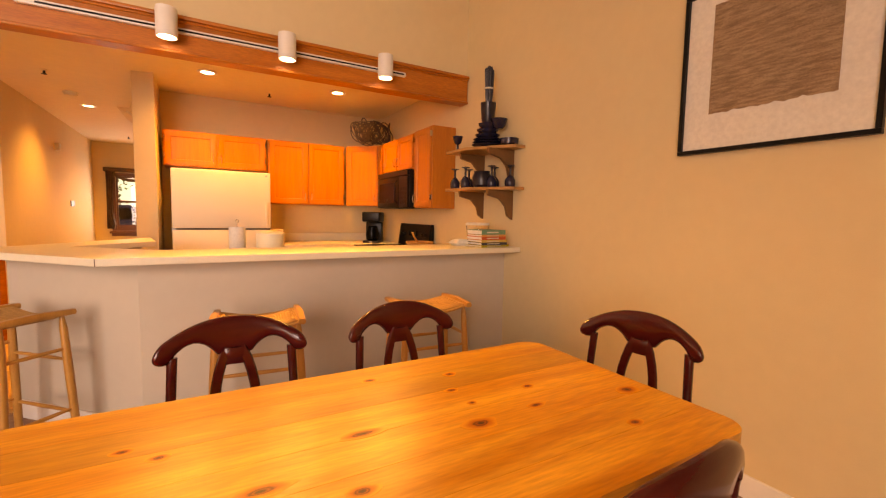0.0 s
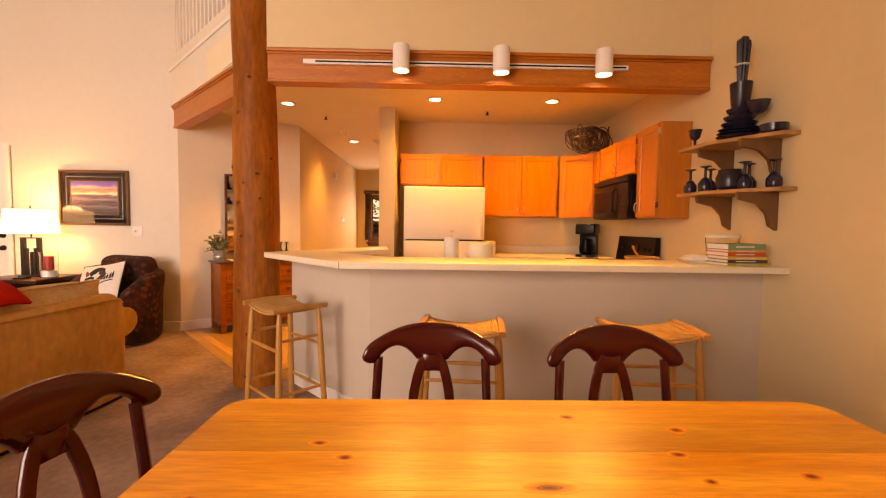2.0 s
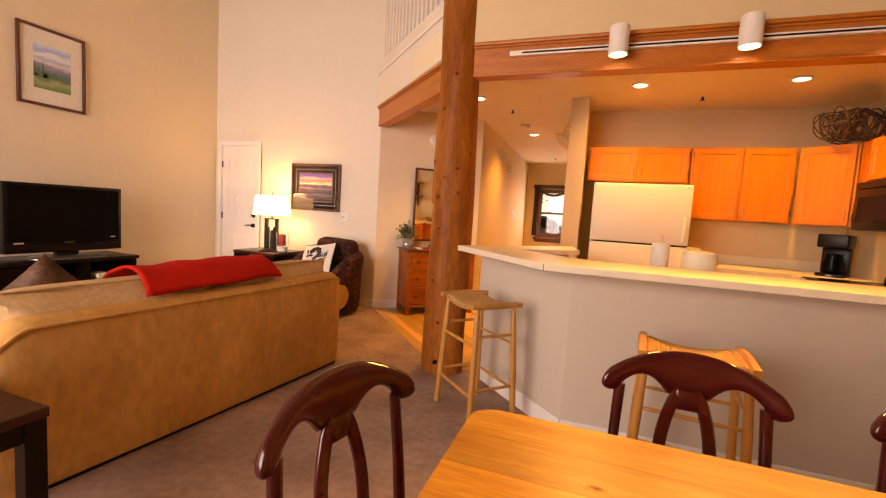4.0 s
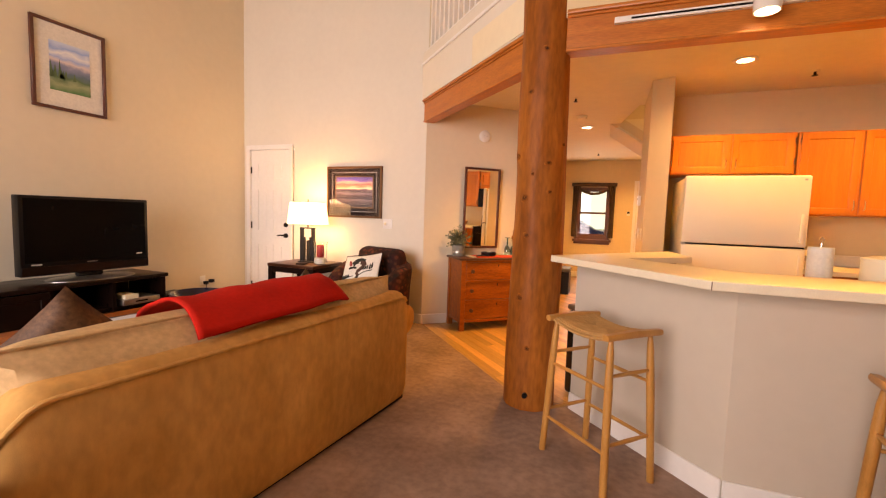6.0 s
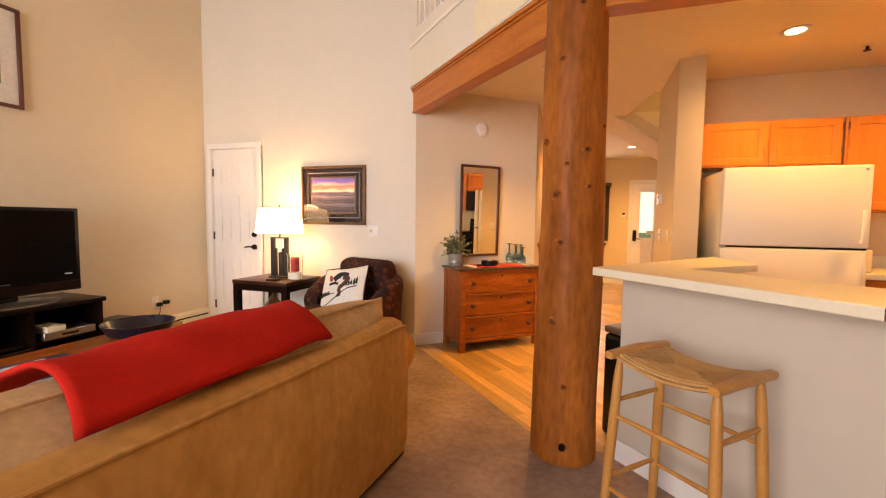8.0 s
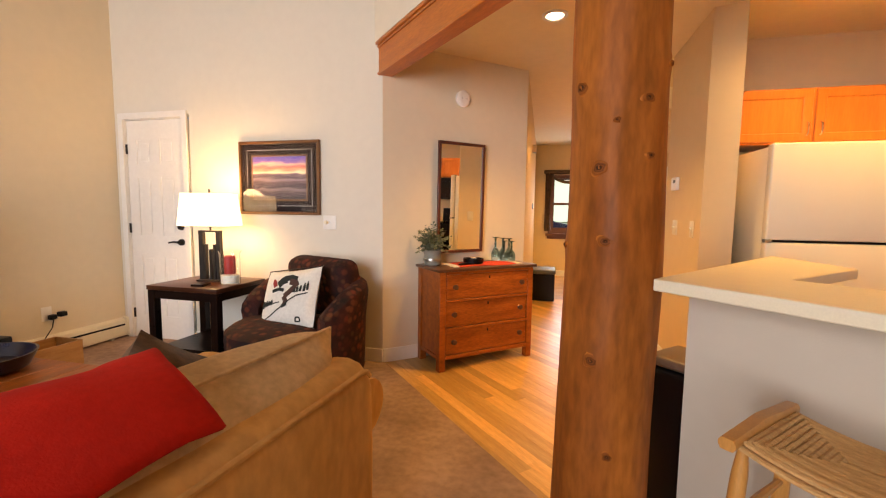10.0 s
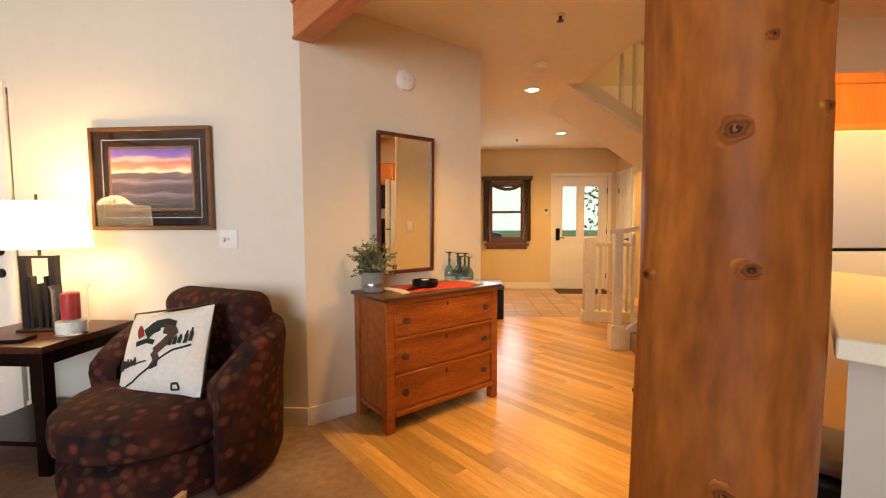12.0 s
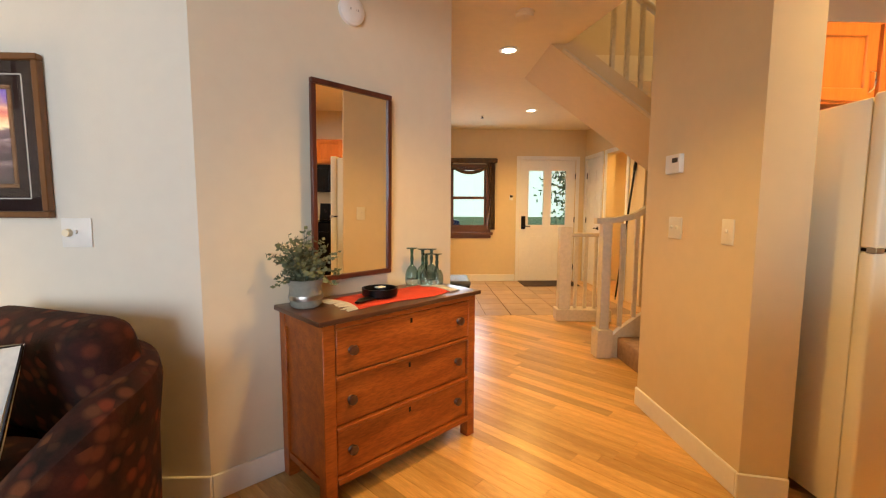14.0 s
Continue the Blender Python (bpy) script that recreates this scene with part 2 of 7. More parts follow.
def box(bm, x0, y0, z0, x1, y1, z1, bevel=0.0, seg=1):
    r = bmesh.ops.create_cube(bm, size=1.0, matrix=Matrix.Translation(((x0 + x1) / 2, (y0 + y1) / 2, (z0 + z1) / 2)) @ Matrix.Diagonal((abs(x1 - x0), abs(y1 - y0), abs(z1 - z0), 1)))
    if bevel:
        edges = list({e for v in r["verts"] for e in v.link_edges})
        bmesh.ops.bevel(bm, geom=edges, offset=bevel, segments=seg, profile=0.5, affect="EDGES")
    return bm


def B(*a, bevel=0.0, seg=1):
    return box(bmesh.new(), *a, bevel=bevel, seg=seg)


def prism(bm, poly, z0, z1):
    low = [bm.verts.new((x, y, z0)) for x, y in poly]
    high = [bm.verts.new((x, y, z1)) for x, y in poly]
    n = len(poly)
    bm.faces.new(low[::-1])
    bm.faces.new(high)
    for i in range(n):
        bm.faces.new((low[i], low[(i + 1) % n], high[(i + 1) % n], high[i]))
    bmesh.ops.recalc_face_normals(bm, faces=bm.faces)
    return bm


def rings(bm, loops, close=True, caps=True):
    """A skin over loops of points, all of the same count."""
    vs = [[bm.verts.new(p) for p in loop] for loop in loops]
    n = len(vs[0])
    for a, b in zip(vs, vs[1:]):
        for i in range(n if close else n - 1):
            bm.faces.new((a[i], a[(i + 1) % n], b[(i + 1) % n], b[i]))
    if caps:
        bm.faces.new(vs[0][::-1])
        bm.faces.new(vs[-1])
    bmesh.ops.recalc_face_normals(bm, faces=bm.faces)
    return bm


def lathe(bm, profile, seg=20, x=0.0, y=0.0):
    loops = [[(x + r * math.cos(2 * math.pi * i / seg), y + r * math.sin(2 * math.pi * i / seg), z) for i in range(seg)] for r, z in profile]
    return rings(bm, loops)


def rod(bm, p0, p1, r0, r1=None, seg=10, mid=None):
    """A round bar between two points; mid: its radius halfway."""
    p0, p1 = Vector(p0), Vector(p1)
    r1 = r0 if r1 is None else r1
    ax = (p1 - p0).normalized()
    u = ax.orthogonal().normalized()
    v = ax.cross(u)
    steps = [(0, r0), (0.5, mid), (1, r1)] if mid else [(0, r0), (1, r1)]
    return rings(bm, [[p0.lerp(p1, s) + (u * math.cos(2 * math.pi * i / seg) + v * math.sin(2 * math.pi * i / seg)) * r for i in range(seg)] for s, r in steps])


def sweep(bm, points, sizes, up=(0, 0, 1), seg=10, square=False):
    """A bar along points; sizes: (half width, half height) at each."""
    pts = [Vector(p) for p in points]
    loops = []
    for i, p in enumerate(pts):
        d = (pts[min(i + 1, len(pts) - 1)] - pts[max(i - 1, 0)]).normalized()
        s = d.cross(Vector(up)).normalized()
        u = s.cross(d)
        w, h = sizes[i] if isinstance(sizes, list) else sizes
        loop = []
        for k in range(seg):
            a = 2 * math.pi * (k + 0.5) / seg
            c, q = math.cos(a), math.sin(a)
            if square:
                f = 1 / max(abs(c), abs(q)) ** 0.8
                c, q = c * f, q * f
            loop.append(p + s * c * w + u * q * h)
        loops.append(loop)
    return rings(bm, loops)


def stuffing(u, v):
    """Share of the full thickness at a place on a pillow."""
    return max(0.0, (1 - abs(u) ** 3.2) * (1 - abs(v) ** 2.8)) ** 0.54


def cushion(bm, w, d, h, n=14, puff=1.0, pinch=0.35):
    """A stuffed pillow lying in x and y, thick in z, with pointed corners."""
    top, bot = {}, {}
    for i in range(n + 1):
        for j in range(n + 1):
            u, v = 2 * i / n - 1, 2 * j / n - 1
            t = stuffing(u, v)
            k = 1 - 0.10 * (1 - abs(u) ** 2) * abs(v) ** 3 * pinch * 2
            l = 1 - 0.10 * (1 - abs(v) ** 2) * abs(u) ** 3 * pinch * 2
            x, y = u * w / 2 * l, v * d / 2 * k
            wob = 0.02 * noise.noise((x * 6, y * 6, w * 10))
            z = h / 2 * t * puff + wob * t
            top[i, j] = bm.verts.new((x, y, z))
            bot[i, j] = top[i, j] if i in (0, n) or j in (0, n) else bm.verts.new((x, y, -z))
    for i in range(n):
        for j in range(n):
            for g, flip in ((top, False), (bot, True)):
                f = [g[i, j], g[i + 1, j], g[i + 1, j + 1], g[i, j + 1]]
                bm.faces.new(f[::-1] if flip else f)
    return bm


def smooth(ob, angle=40):
    for p in ob.data.polygons:
        p.use_smooth = True
    ob.data.set_sharp_from_angle(angle=radians(angle))
    return ob


def mesh_of(name, bm, material, soft=True):
    me = bpy.data.meshes.new(name)
    bm.to_mesh(me)
    bm.free()
    me.materials.append(material)
    ob = new(name, me)
    return smooth(ob) if soft else ob


def thing(name, at, turn, label, category, group=""):
    ob = new(name)
    ob.matrix_world = pose(*at, 0, 0, turn)
    ob.empty_display_size = 0.1
    return tagged(ob, label, category, group)


def part(name, bm, material, parent, label="", m=None):
    ob = mesh_of(name, bm, material)
    ob.parent = parent
    if m is not None:
        ob.matrix_basis = m
    return tagged(ob, label)


def single(name, bm, material, at, turn, label, category, group=""):
    ob = mesh_of(name, bm, material)
    ob.matrix_world = at if isinstance(at, Matrix) else pose(*at, 0, 0, turn)
    return tagged(ob, label, category, group)


def setting(name, bm, material, label, category):
    return tagged(mesh_of(name, bm, material, False), label, category, kind="structure")


def wall(name, p0, p1, thick, z0, z1, label, openings=(), material=None):
    """A wall whose seen face runs from p0 to p1, with its thickness to the left of that way; openings: (from, to, low, high)."""
    p0, p1 = Vector((*p0, 0)), Vector((*p1, 0))
    length = (p1 - p0).length
    bm = bmesh.new()
    at = 0.0
    for a, b, lo, hi in sorted(openings):
        box(bm, at, 0, z0, a, thick, z1)
        if lo > z0:
            box(bm, a, 0, z0, b, thick, lo)
        if hi < z1:
            box(bm, a, 0, hi, b, thick, z1)
        at = b
    box(bm, at, 0, z0, length, thick, z1)
    bmesh.ops.remove_doubles(bm, verts=bm.verts, dist=0.0005)
    ob = setting(name, bm, material or M["wall"], label, "wall")
    ob.matrix_world = pose(p0.x, p0.y, 0, 0, 0, math.degrees(math.atan2(p1.y - p0.y, p1.x - p0.x)))
    return ob


# ---- the large structure ----
RX, LX, BY, SY, TOP = 2.138, -5.46, 5.28, -2.5, 5.4
CEIL = 2.545
BEAM = (3.637, 2.287, 2.534)
CX, CY, CR = -1.298, 3.73, 0.165
ANG = 41.0
C0 = Vector((-2.80, BY))
C1 = C0 + Vector((math.cos(radians(ANG)), math.sin(radians(ANG)))) * 1.41
FY = 10.68
HX = -1.79
KX0, KX1 = -0.545, -0.37
KBY = 5.83

setting("driveway", B(-30, 15.0, -0.13, 30, 19.5, -0.105), mat("pale_asphalt", (0.42, 0.41, 0.38), 0.9, scale=2), "pale paved driveway outside", "road")
# Flat sheet with its own glow: outdoor brightness and haze are in the material.
backdrop = setting("backdrop", B(-60, 70, -1, 60, 70.2, 26), mat("glowing_green_distance", (0.3, 0.4, 0.25), 0.9, scale=0.15, second=(0.45, 0.5, 0.4), emit=(0.74, 0.86, 0.70), strength=1.7), "pale green hillside sheet far away, glowing as hazy daylight", "backdrop")
setting("ground", B(-60, 11.0, -0.3, 60, 90, -0.12), M["grass"], "green lawn outside the entrance", "ground")
setting("carpet_floor", prism(bmesh.new(), [(LX - 0.1, SY - 0.1), (RX + 0.1, SY - 0.1), (RX + 0.1, 3.1), (-0.38, 3.1), (-1.05, 3.78), (-1.42, 3.80), (-2.80, 5.30), (LX - 0.1, 5.30)], -0.1, 0.005), M["carpet"], "mottled brown cut-pile carpet", "floor")
setting("wood_subfloor", prism(bmesh.new(), [(RX + 0.1, 3.1), (RX + 0.1, 10.8), (HX - 0.1, 10.8), (HX - 0.1, 6.2), (-2.80, 5.30), (-1.42, 3.80), (-1.05, 3.78), (-0.38, 3.1)], -0.1, -0.012), M["oak"], "bare boards under the oak strip floor", "floor")
wall("wall_right", (RX, SY), (RX, 10.8), -0.12, 0, TOP, "plain warm beige painted wall of the dining side")
wall("wall_living_back", (LX, BY), C0, 0.12, 0, TOP, "tall cream painted living room wall", [(0.09, 0.83, 0.0, 2.07)], M["cream"])
wall("wall_left", (LX, SY), (LX, BY + 0.12), 0.12, 0, TOP, "tall plain beige living room wall", material=M["pale"])
wall("wall_south", (LX - 0.12, SY), (RX + 0.12, SY), -0.12, 0, TOP, "plain wall with tall window openings", [(0.26, 2.00, 0.05, 3.7), (2.16, 3.90, 0.05, 3.7)])
wall("wall_mirror", C0, C1, 0.12, 0, TOP, "angled pale tan hall wall behind the dresser", material=M["pale"])
wall("wall_hall_left", C1, (HX, FY), 0.12, 0, TOP, "long beige hall wall beside the entry")
wall("wall_front", (HX - 0.1, FY), (RX + 0.1, FY), 0.14, 0, TOP, "beige entrance wall with window and door", [(-1.45 - HX + 0.1, -0.87 - HX + 0.1, 0.92, 1.91), (-0.30 - HX + 0.1, 0.64 - HX + 0.1, 0.0, 2.05)])
wall("wall_kitchen_back", (KX1, KBY), (RX, KBY), 0.12, 0, CEIL, "beige kitchen back wall")
setting("wall_stub", prism(bmesh.new(), [(KX0, 5.22), (KX1, 5.17), (KX1, 6.05), (KX0, 6.10)], 0, CEIL), M["wall"], "short beige wall beside the refrigerator", "wall")
low = bmesh.new()
prism(low, [(RX, 3.66), (RX, 6.1), (-0.60, 6.1), (-0.82, 7.3), (-0.82, 10.8), (HX - 0.1, 10.8), (C1.x - 0.1, 6.2), (-2.87, 5.30), (-1.40, 3.80), (-1.1, 3.66)], CEIL, CEIL + 0.25)
prism(low, [(-0.82, 7.95), (RX, 7.95), (RX, 10.8), (-0.82, 10.8)], CEIL, CEIL + 0.25)
setting("ceiling_low", low, M["ceiling"], "plain low ceiling over kitchen and hall", "ceiling")
setting("ceiling_high", B(LX - 0.1, SY - 0.1, TOP, RX + 0.1, 11, TOP + 0.15), M["ceiling"], "plain high ceiling over the living room", "ceiling")
setting("wall_stairwell", B(-0.80, 7.96, CEIL + 0.251, RX, 8.06, TOP), M["wall"], "plain cream wall behind the upper stairs", "wall")
# the wall over the straight beam, up to the high ceiling
setting("wall_over_bar", B(-1.17, 3.655, 2.50, RX, 3.76, TOP), M["wall"], "tall cream wall above the bar beam", "wall")
# half wall of the bar, one solid piece with its return beside the hall
setting("wall_bar", prism(bmesh.new(), [(-1.025, 3.745), (-0.31, 3.03), (RX, 3.03), (RX, 3.15), (-0.26, 3.15), (-0.94, 3.83)], 0, 0.995), M["halfwall"], "greige painted half wall under the bar", "wall")

setting("wall_bar_end", prism(bmesh.new(), [(-0.80, 3.86), (-0.72, 3.79), (-0.40, 4.16), (-0.44, 4.42)], 0, 0.995), M["halfwall"], "greige end panel under the bar tip", "wall")


def strip(name, p0, p1, depth, z0, z1, material, label, category, bevel=0.004):
    """A straight length of trim; its depth lies to the right of the way from p0 to p1."""
    p0, p1 = Vector((*p0, 0)), Vector((*p1, 0))
    ob = setting(name, B(0, -depth, z0, (p1 - p0).length, -0.002, z1, bevel=bevel), material, label, category)
    ob.matrix_world = pose(p0.x, p0.y, 0, 0, 0, math.degrees(math.atan2(p1.y - p0.y, p1.x - p0.x)))
    return ob


def base(p0, p1):
    strip("baseboard", p0, p1, 0.016, 0.0, 0.115, M["white"], "white painted baseboard with eased top edge", "baseboard")


base((-4.63, BY), (C0.x + 0.006, BY))
base(C0, C1)
base((-1.025, 3.745), (-0.31, 3.03))
base((-0.31, 3.03), (RX, 3.03))
base((KX0, 6.10), (KX0, 5.22))
base((KX0 - 0.016, 5.22), (KX1, 5.17))
base((RX, 3.03), (RX, SY))
base((HX, FY), (-0.37, FY))
base((C1.x, C1.y), (HX, FY))


def beam_straight(name, p0, p1, label):
    p0, p1 = Vector((*p0, 0)), Vector((*p1, 0))
    L = (p1 - p0).length
    ob = thing(name, (p0.x, p0.y, 0), math.degrees(math.atan2(p1.y - p0.y, p1.x - p0.x)), label, "beam")
    ob["kind"] = "structure"
    z0, z1 = 2.287, 2.534
    part("beam_board", B(0, 0, z0 + 0.02, L, 0.10, z1 - 0.03, bevel=0.004), M["beam"], ob)
    part("cap_moulding", B(0, -0.028, z1 - 0.03, L, 0.10, z1 - 0.004, bevel=0.006, seg=2), M["beam"], ob)
    part("bed_moulding", B(0, -0.014, z1 - 0.047, L, 0.005, z1 - 0.0305, bevel=0.005), M["beam"], ob)
    part("bottom_moulding", B(0, -0.012, z0, L, 0.112, z0 + 0.0195, bevel=0.005), M["beam"], ob)
    return ob


beam_straight("beam_bar", (-1.16, 3.637), (RX - 0.003, 3.637), "stained wood beam with mouldings over the bar")
beam_straight("beam_diagonal", (-2.83, 5.27), (-1.385, 3.83), "stained wood beam along the loft edge")

# loft edge: fascia, ledge and white railing
D0, D1 = Vector((-2.86, 5.27, 0)), Vector((-1.36, 3.775, 0))
DL, DA = (D1 - D0).length, math.degrees(math.atan2(D1.y - D0.y, D1.x - D0.x))
fascia = setting("wall_loft_edge", B(0, 0.0, 2.535, DL, 0.12, 3.03), M["cream"], "cream painted fascia of the loft edge", "wall")
fascia.matrix_world = pose(D0.x, D0.y, 0, 0, 0, DA)
led = setting("trim_loft_ledge", B(0, -0.018, 2.895, DL, -0.001, 2.925, bevel=0.004), M["white"], "thin white ledge on the loft edge", "trim")
led.matrix_world = pose(D0.x, D0.y, 0, 0, 0, DA)
rail = thing("loft_railing", (D0.x, D0.y, 3.03), DA, "white painted wooden railing on the loft edge", "railing")
part("bottom_rail", B(0.02, 0.02, 0, DL, 0.10, 0.035, bevel=0.004), M["white"], rail)
part("top_rail", B(0.02, 0.015, 0.92, DL, 0.105, 0.97, bevel=0.01, seg=2), M["white"], rail)
for k in range(17):
    x = 0.11 + k * 0.112
    part("baluster", B(x - 0.017, 0.043, 0.035, x + 0.017, 0.077, 0.92), M["white"], rail)

# ---- log column ----


def column():
    ob = thing("log_column", (CX, CY, 0), 0, "debarked knotty log post with glossy finish", "column")
    ob["kind"] = "structure"
    rnd = random.Random(5)
    knots = [(rnd.uniform(-0.6, 2.9), rnd.uniform(0.1, 3.6), rnd.uniform(0.3, 0.65)) for _ in range(12)]
    knots += [(-2.02, 1.392, 1.35), (-1.84, 1.152, 1.1), (-2.0, 0.745, 1.3), (-1.74, 1.541, 0.5), (-2.5, 1.66, 1.3), (-1.14, 1.61, 1.0), (-1.05, 1.43, 0.7), (-2.94, 1.13, 0.7), (-1.6, 0.42, 0.8), (-1.95, 2.05, 1.0), (-1.4, 2.3, 0.9)]
    seg, loops = 40, []
    for k in range(131):
        z = 4.2 * k / 130
        loop = []
        for i in range(seg):
            a = 2 * math.pi * i / seg
            r = CR * (1.05 - 0.055 * z) + 0.012 * noise.noise((math.cos(a) * 1.2, math.sin(a) * 1.2, z * 1.3)) + 0.005 * noise.noise((math.cos(a) * 4, math.sin(a) * 4, z * 2.2))
            for ka, kz, ks in knots:
                da = (a - ka + math.pi) % (2 * math.pi) - math.pi
                d2 = (da * CR / (0.03 * ks)) ** 2 + ((z - kz) / (0.034 * ks)) ** 2
                if d2 < 8:
                    r += 0.009 * math.exp(-d2 / 2.6)
            loop.append((0.010 * math.sin(z * 1.1) + r * math.cos(a), 0.008 * math.sin(z * 0.8 + 1) + r * math.sin(a), z))
        loops.append(loop)
    part("log_trunk", rings(bmesh.new(), loops), M["log"], ob)
    for ka, kz, ks in knots:
        r = CR * (1.05 - 0.055 * kz) + 0.0085 + 0.012 * noise.noise((math.cos(ka) * 1.2, math.sin(ka) * 1.2, kz * 1.3)) + 0.005 * noise.noise((math.cos(ka) * 4, math.sin(ka) * 4, kz * 2.2))
        wy, wz = 0.030 * ks, 0.024 * ks
        loops = []
        for q in range(7):
            f = 1.0 - q / 6.2
            loop = []
            for i in range(22):
                t = 2 * math.pi * i / 22
                g = f * (1 + 0.16 * math.sin(2 * t + kz * 40) + 0.10 * math.sin(3 * t + ka * 30) + 0.06 * math.sin(5 * t + kz * 17))
                y, z = g * math.cos(t), g * math.sin(t)
                h = 0.0045 * (1 - f * f) - 0.005 * math.exp(-(f / 0.3) ** 2) + 0.0012 * math.sin(f * 14 + t)
                loop.append((h - (y * wy) ** 2 / (2 * CR) - 0.0085 * f ** 3, y, z))
            loops.append(loop)
        m = pose(0.010 * math.sin(kz * 1.1) + r * math.cos(ka), 0.008 * math.sin(kz * 0.8 + 1) + r * math.sin(ka), kz, 0, 0, math.degrees(ka)) @ Matrix.Diagonal((1, wy, wz, 1))
        part("knot", rings(bmesh.new(), loops), M["knot"], ob, "dark swirled knot", m=m)
    bm = bmesh.new()
    rod(bm, (0, -0.181, 0.11), (0, -0.13, 0.11), 0.017, seg=14)
    part("bolt_hole", bm, M["black"], ob)


column()

# ---- kitchen ----
bar_thing = thing("bar_counter", (0, 0, 0), 0, "cream laminate bar counter with square edge", "counter")
bar = part("slab", prism(bmesh.new(), [(-1.18, 3.59), (-0.455, 2.827), (RX - 0.003, 2.827), (RX - 0.003, 3.28), (-0.23, 3.28), (-0.74, 3.71), (-0.31, 4.13), (-0.39, 4.63)], 0.9955, 1.035), M["laminate"], bar_thing)
part("edge_seam", B(-0.4555, 2.8245, 0.997, -0.4525, 2.8268, 1.033), M["darkstain"], bar_thing, "thin dark seam in the edge")
bev = bar.modifiers.new("bevel", "BEVEL")
bev.width, bev.segments, bev.limit_method = 0.004, 2, "ANGLE"


def base_cabinet(name, at, turn, w, d, doors):
    ob = thing(name, at, turn, "maple base cabinet under cream counter", "cabinet", "base cabinets")
    part("body", B(0, 0.02, 0.1, w, d, 0.868), M["cabinet"], ob)
    part("toe_kick", B(0, 0.08, 0, w, d, 0.0995), M["espresso"], ob)
    n = max(1, doors)
    for i in range(n):
        dr = part("door", B(i * w / n + 0.004, 0, 0.12, (i + 1) * w / n - 0.004, 0.019, 0.86, bevel=0.004), M["cabinet"], ob)
        part("handle", B((i + 0.5) * w / n - 0.05, -0.025, 0.78, (i + 0.5) * w / n + 0.05, -0.001, 0.79, bevel=0.003), M["chrome"], dr, "chrome bar handle")


base_cabinet("base_cabinet", (0.66, 5.22, 0), 0, 0.86, 0.6, 2)
base_cabinet("base_cabinet", (1.53, 4.19, 0), -90, 0.98, 0.60, 2)
single("kitchen_counter", prism(bmesh.new(), [(0.645, 5.19), (1.50, 5.19), (1.50, 5.01), (RX - 0.003, 5.01), (RX - 0.003, KBY - 0.003), (0.645, KBY - 0.003)], 0.87, 0.908), M["laminate"], (0, 0, 0), 0, "cream laminate counter in the kitchen corner", "countertop")
single("kitchen_counter", B(1.50, 3.20, 0.87, RX - 0.003, 4.205, 0.908, bevel=0.004), M["laminate"], (0, 0, 0), 0, "cream laminate counter beside the stove", "countertop")
single("backsplash", B(0.645, KBY - 0.022, 0.909, RX - 0.03, KBY - 0.003, 1.01, bevel=0.003), M["laminate"], (0, 0, 0), 0, "low cream laminate backsplash on the wall", "backsplash")


def refrigerator():
    x0, x1, y = -0.252, 0.622, 5.022
    ob = thing("refrigerator", ((x0 + x1) / 2, y, 0), 0, "almond top-freezer refrigerator beside the stub wall", "refrigerator")
    w = (x1 - x0) / 2
    part("body", B(-w + 0.004, 0.065, 0.03, w - 0.004, 0.75, 1.655, bevel=0.008, seg=2), M["fridge"], ob)
    part("toe_grille", B(-w + 0.02, 0.07, 0.0, w - 0.02, 0.12, 0.029), M["black"], ob, "black base grille")
    for nm, z0, z1 in (("freezer_door", 1.098, 1.668), ("fridge_door", 0.05, 1.084)):
        d = part(nm, B(-w, 0, z0, w, 0.062, z1, bevel=0.012, seg=3), M["fridge"], ob)
        hz = (1.13, 1.36) if nm == "freezer_door" else (0.72, 1.06)
        part("handle", box(B(w - 0.06, -0.036, hz[0], w - 0.035, -0.022, hz[1], bevel=0.005, seg=2), w - 0.06, -0.024, hz[0] + 0.002, w - 0.035, -0.001, hz[0] + 0.03), M["fridge"], d)
    part("gasket", B(-w + 0.008, 0.012, 1.0845, w - 0.008, 0.06, 1.0975), M["black"], ob, "dark door gasket")
    part("hinge", B(-w - 0.004, -0.006, 1.080, -w + 0.03, 0.03, 1.102, bevel=0.002), M["steel"], ob, "metal middle hinge")
    part("badge", B(w - 0.05, -0.003, 1.628, w - 0.03, -0.0008, 1.642), M["steel"], ob, "small metal badge")


refrigerator()


def panel_door(bm, x0, z0, x1, z1, y=0.0, t=0.02, rail=0.055):
    """A door with a frame and a recessed flat panel, in one skin."""

    def rect(d, yy):
        return [(x0 + d, yy, z0 + d), (x1 - d, yy, z0 + d), (x1 - d, yy, z1 - d), (x0 + d, yy, z1 - d)]

    return rings(bm, [rect(0, y + t), rect(0, y + 0.003), rect(0.003, y), rect(rail - 0.004, y), rect(rail, y + 0.003), rect(rail + 0.003, y + 0.010), rect(rail + 0.03, y + 0.010)])


def pull(parent, x, z, h=0.09):
    bm = bmesh.new()
    sweep(bm, [(x, -0.001, z), (x, -0.022, z + 0.012), (x, -0.026, z + h / 2), (x, -0.022, z + h - 0.012), (x, -0.001, z + h)], (0.005, 0.005), up=(1, 0, 0), seg=8)
    part("handle", bm, M["chrome"], parent, "chrome bow handle")


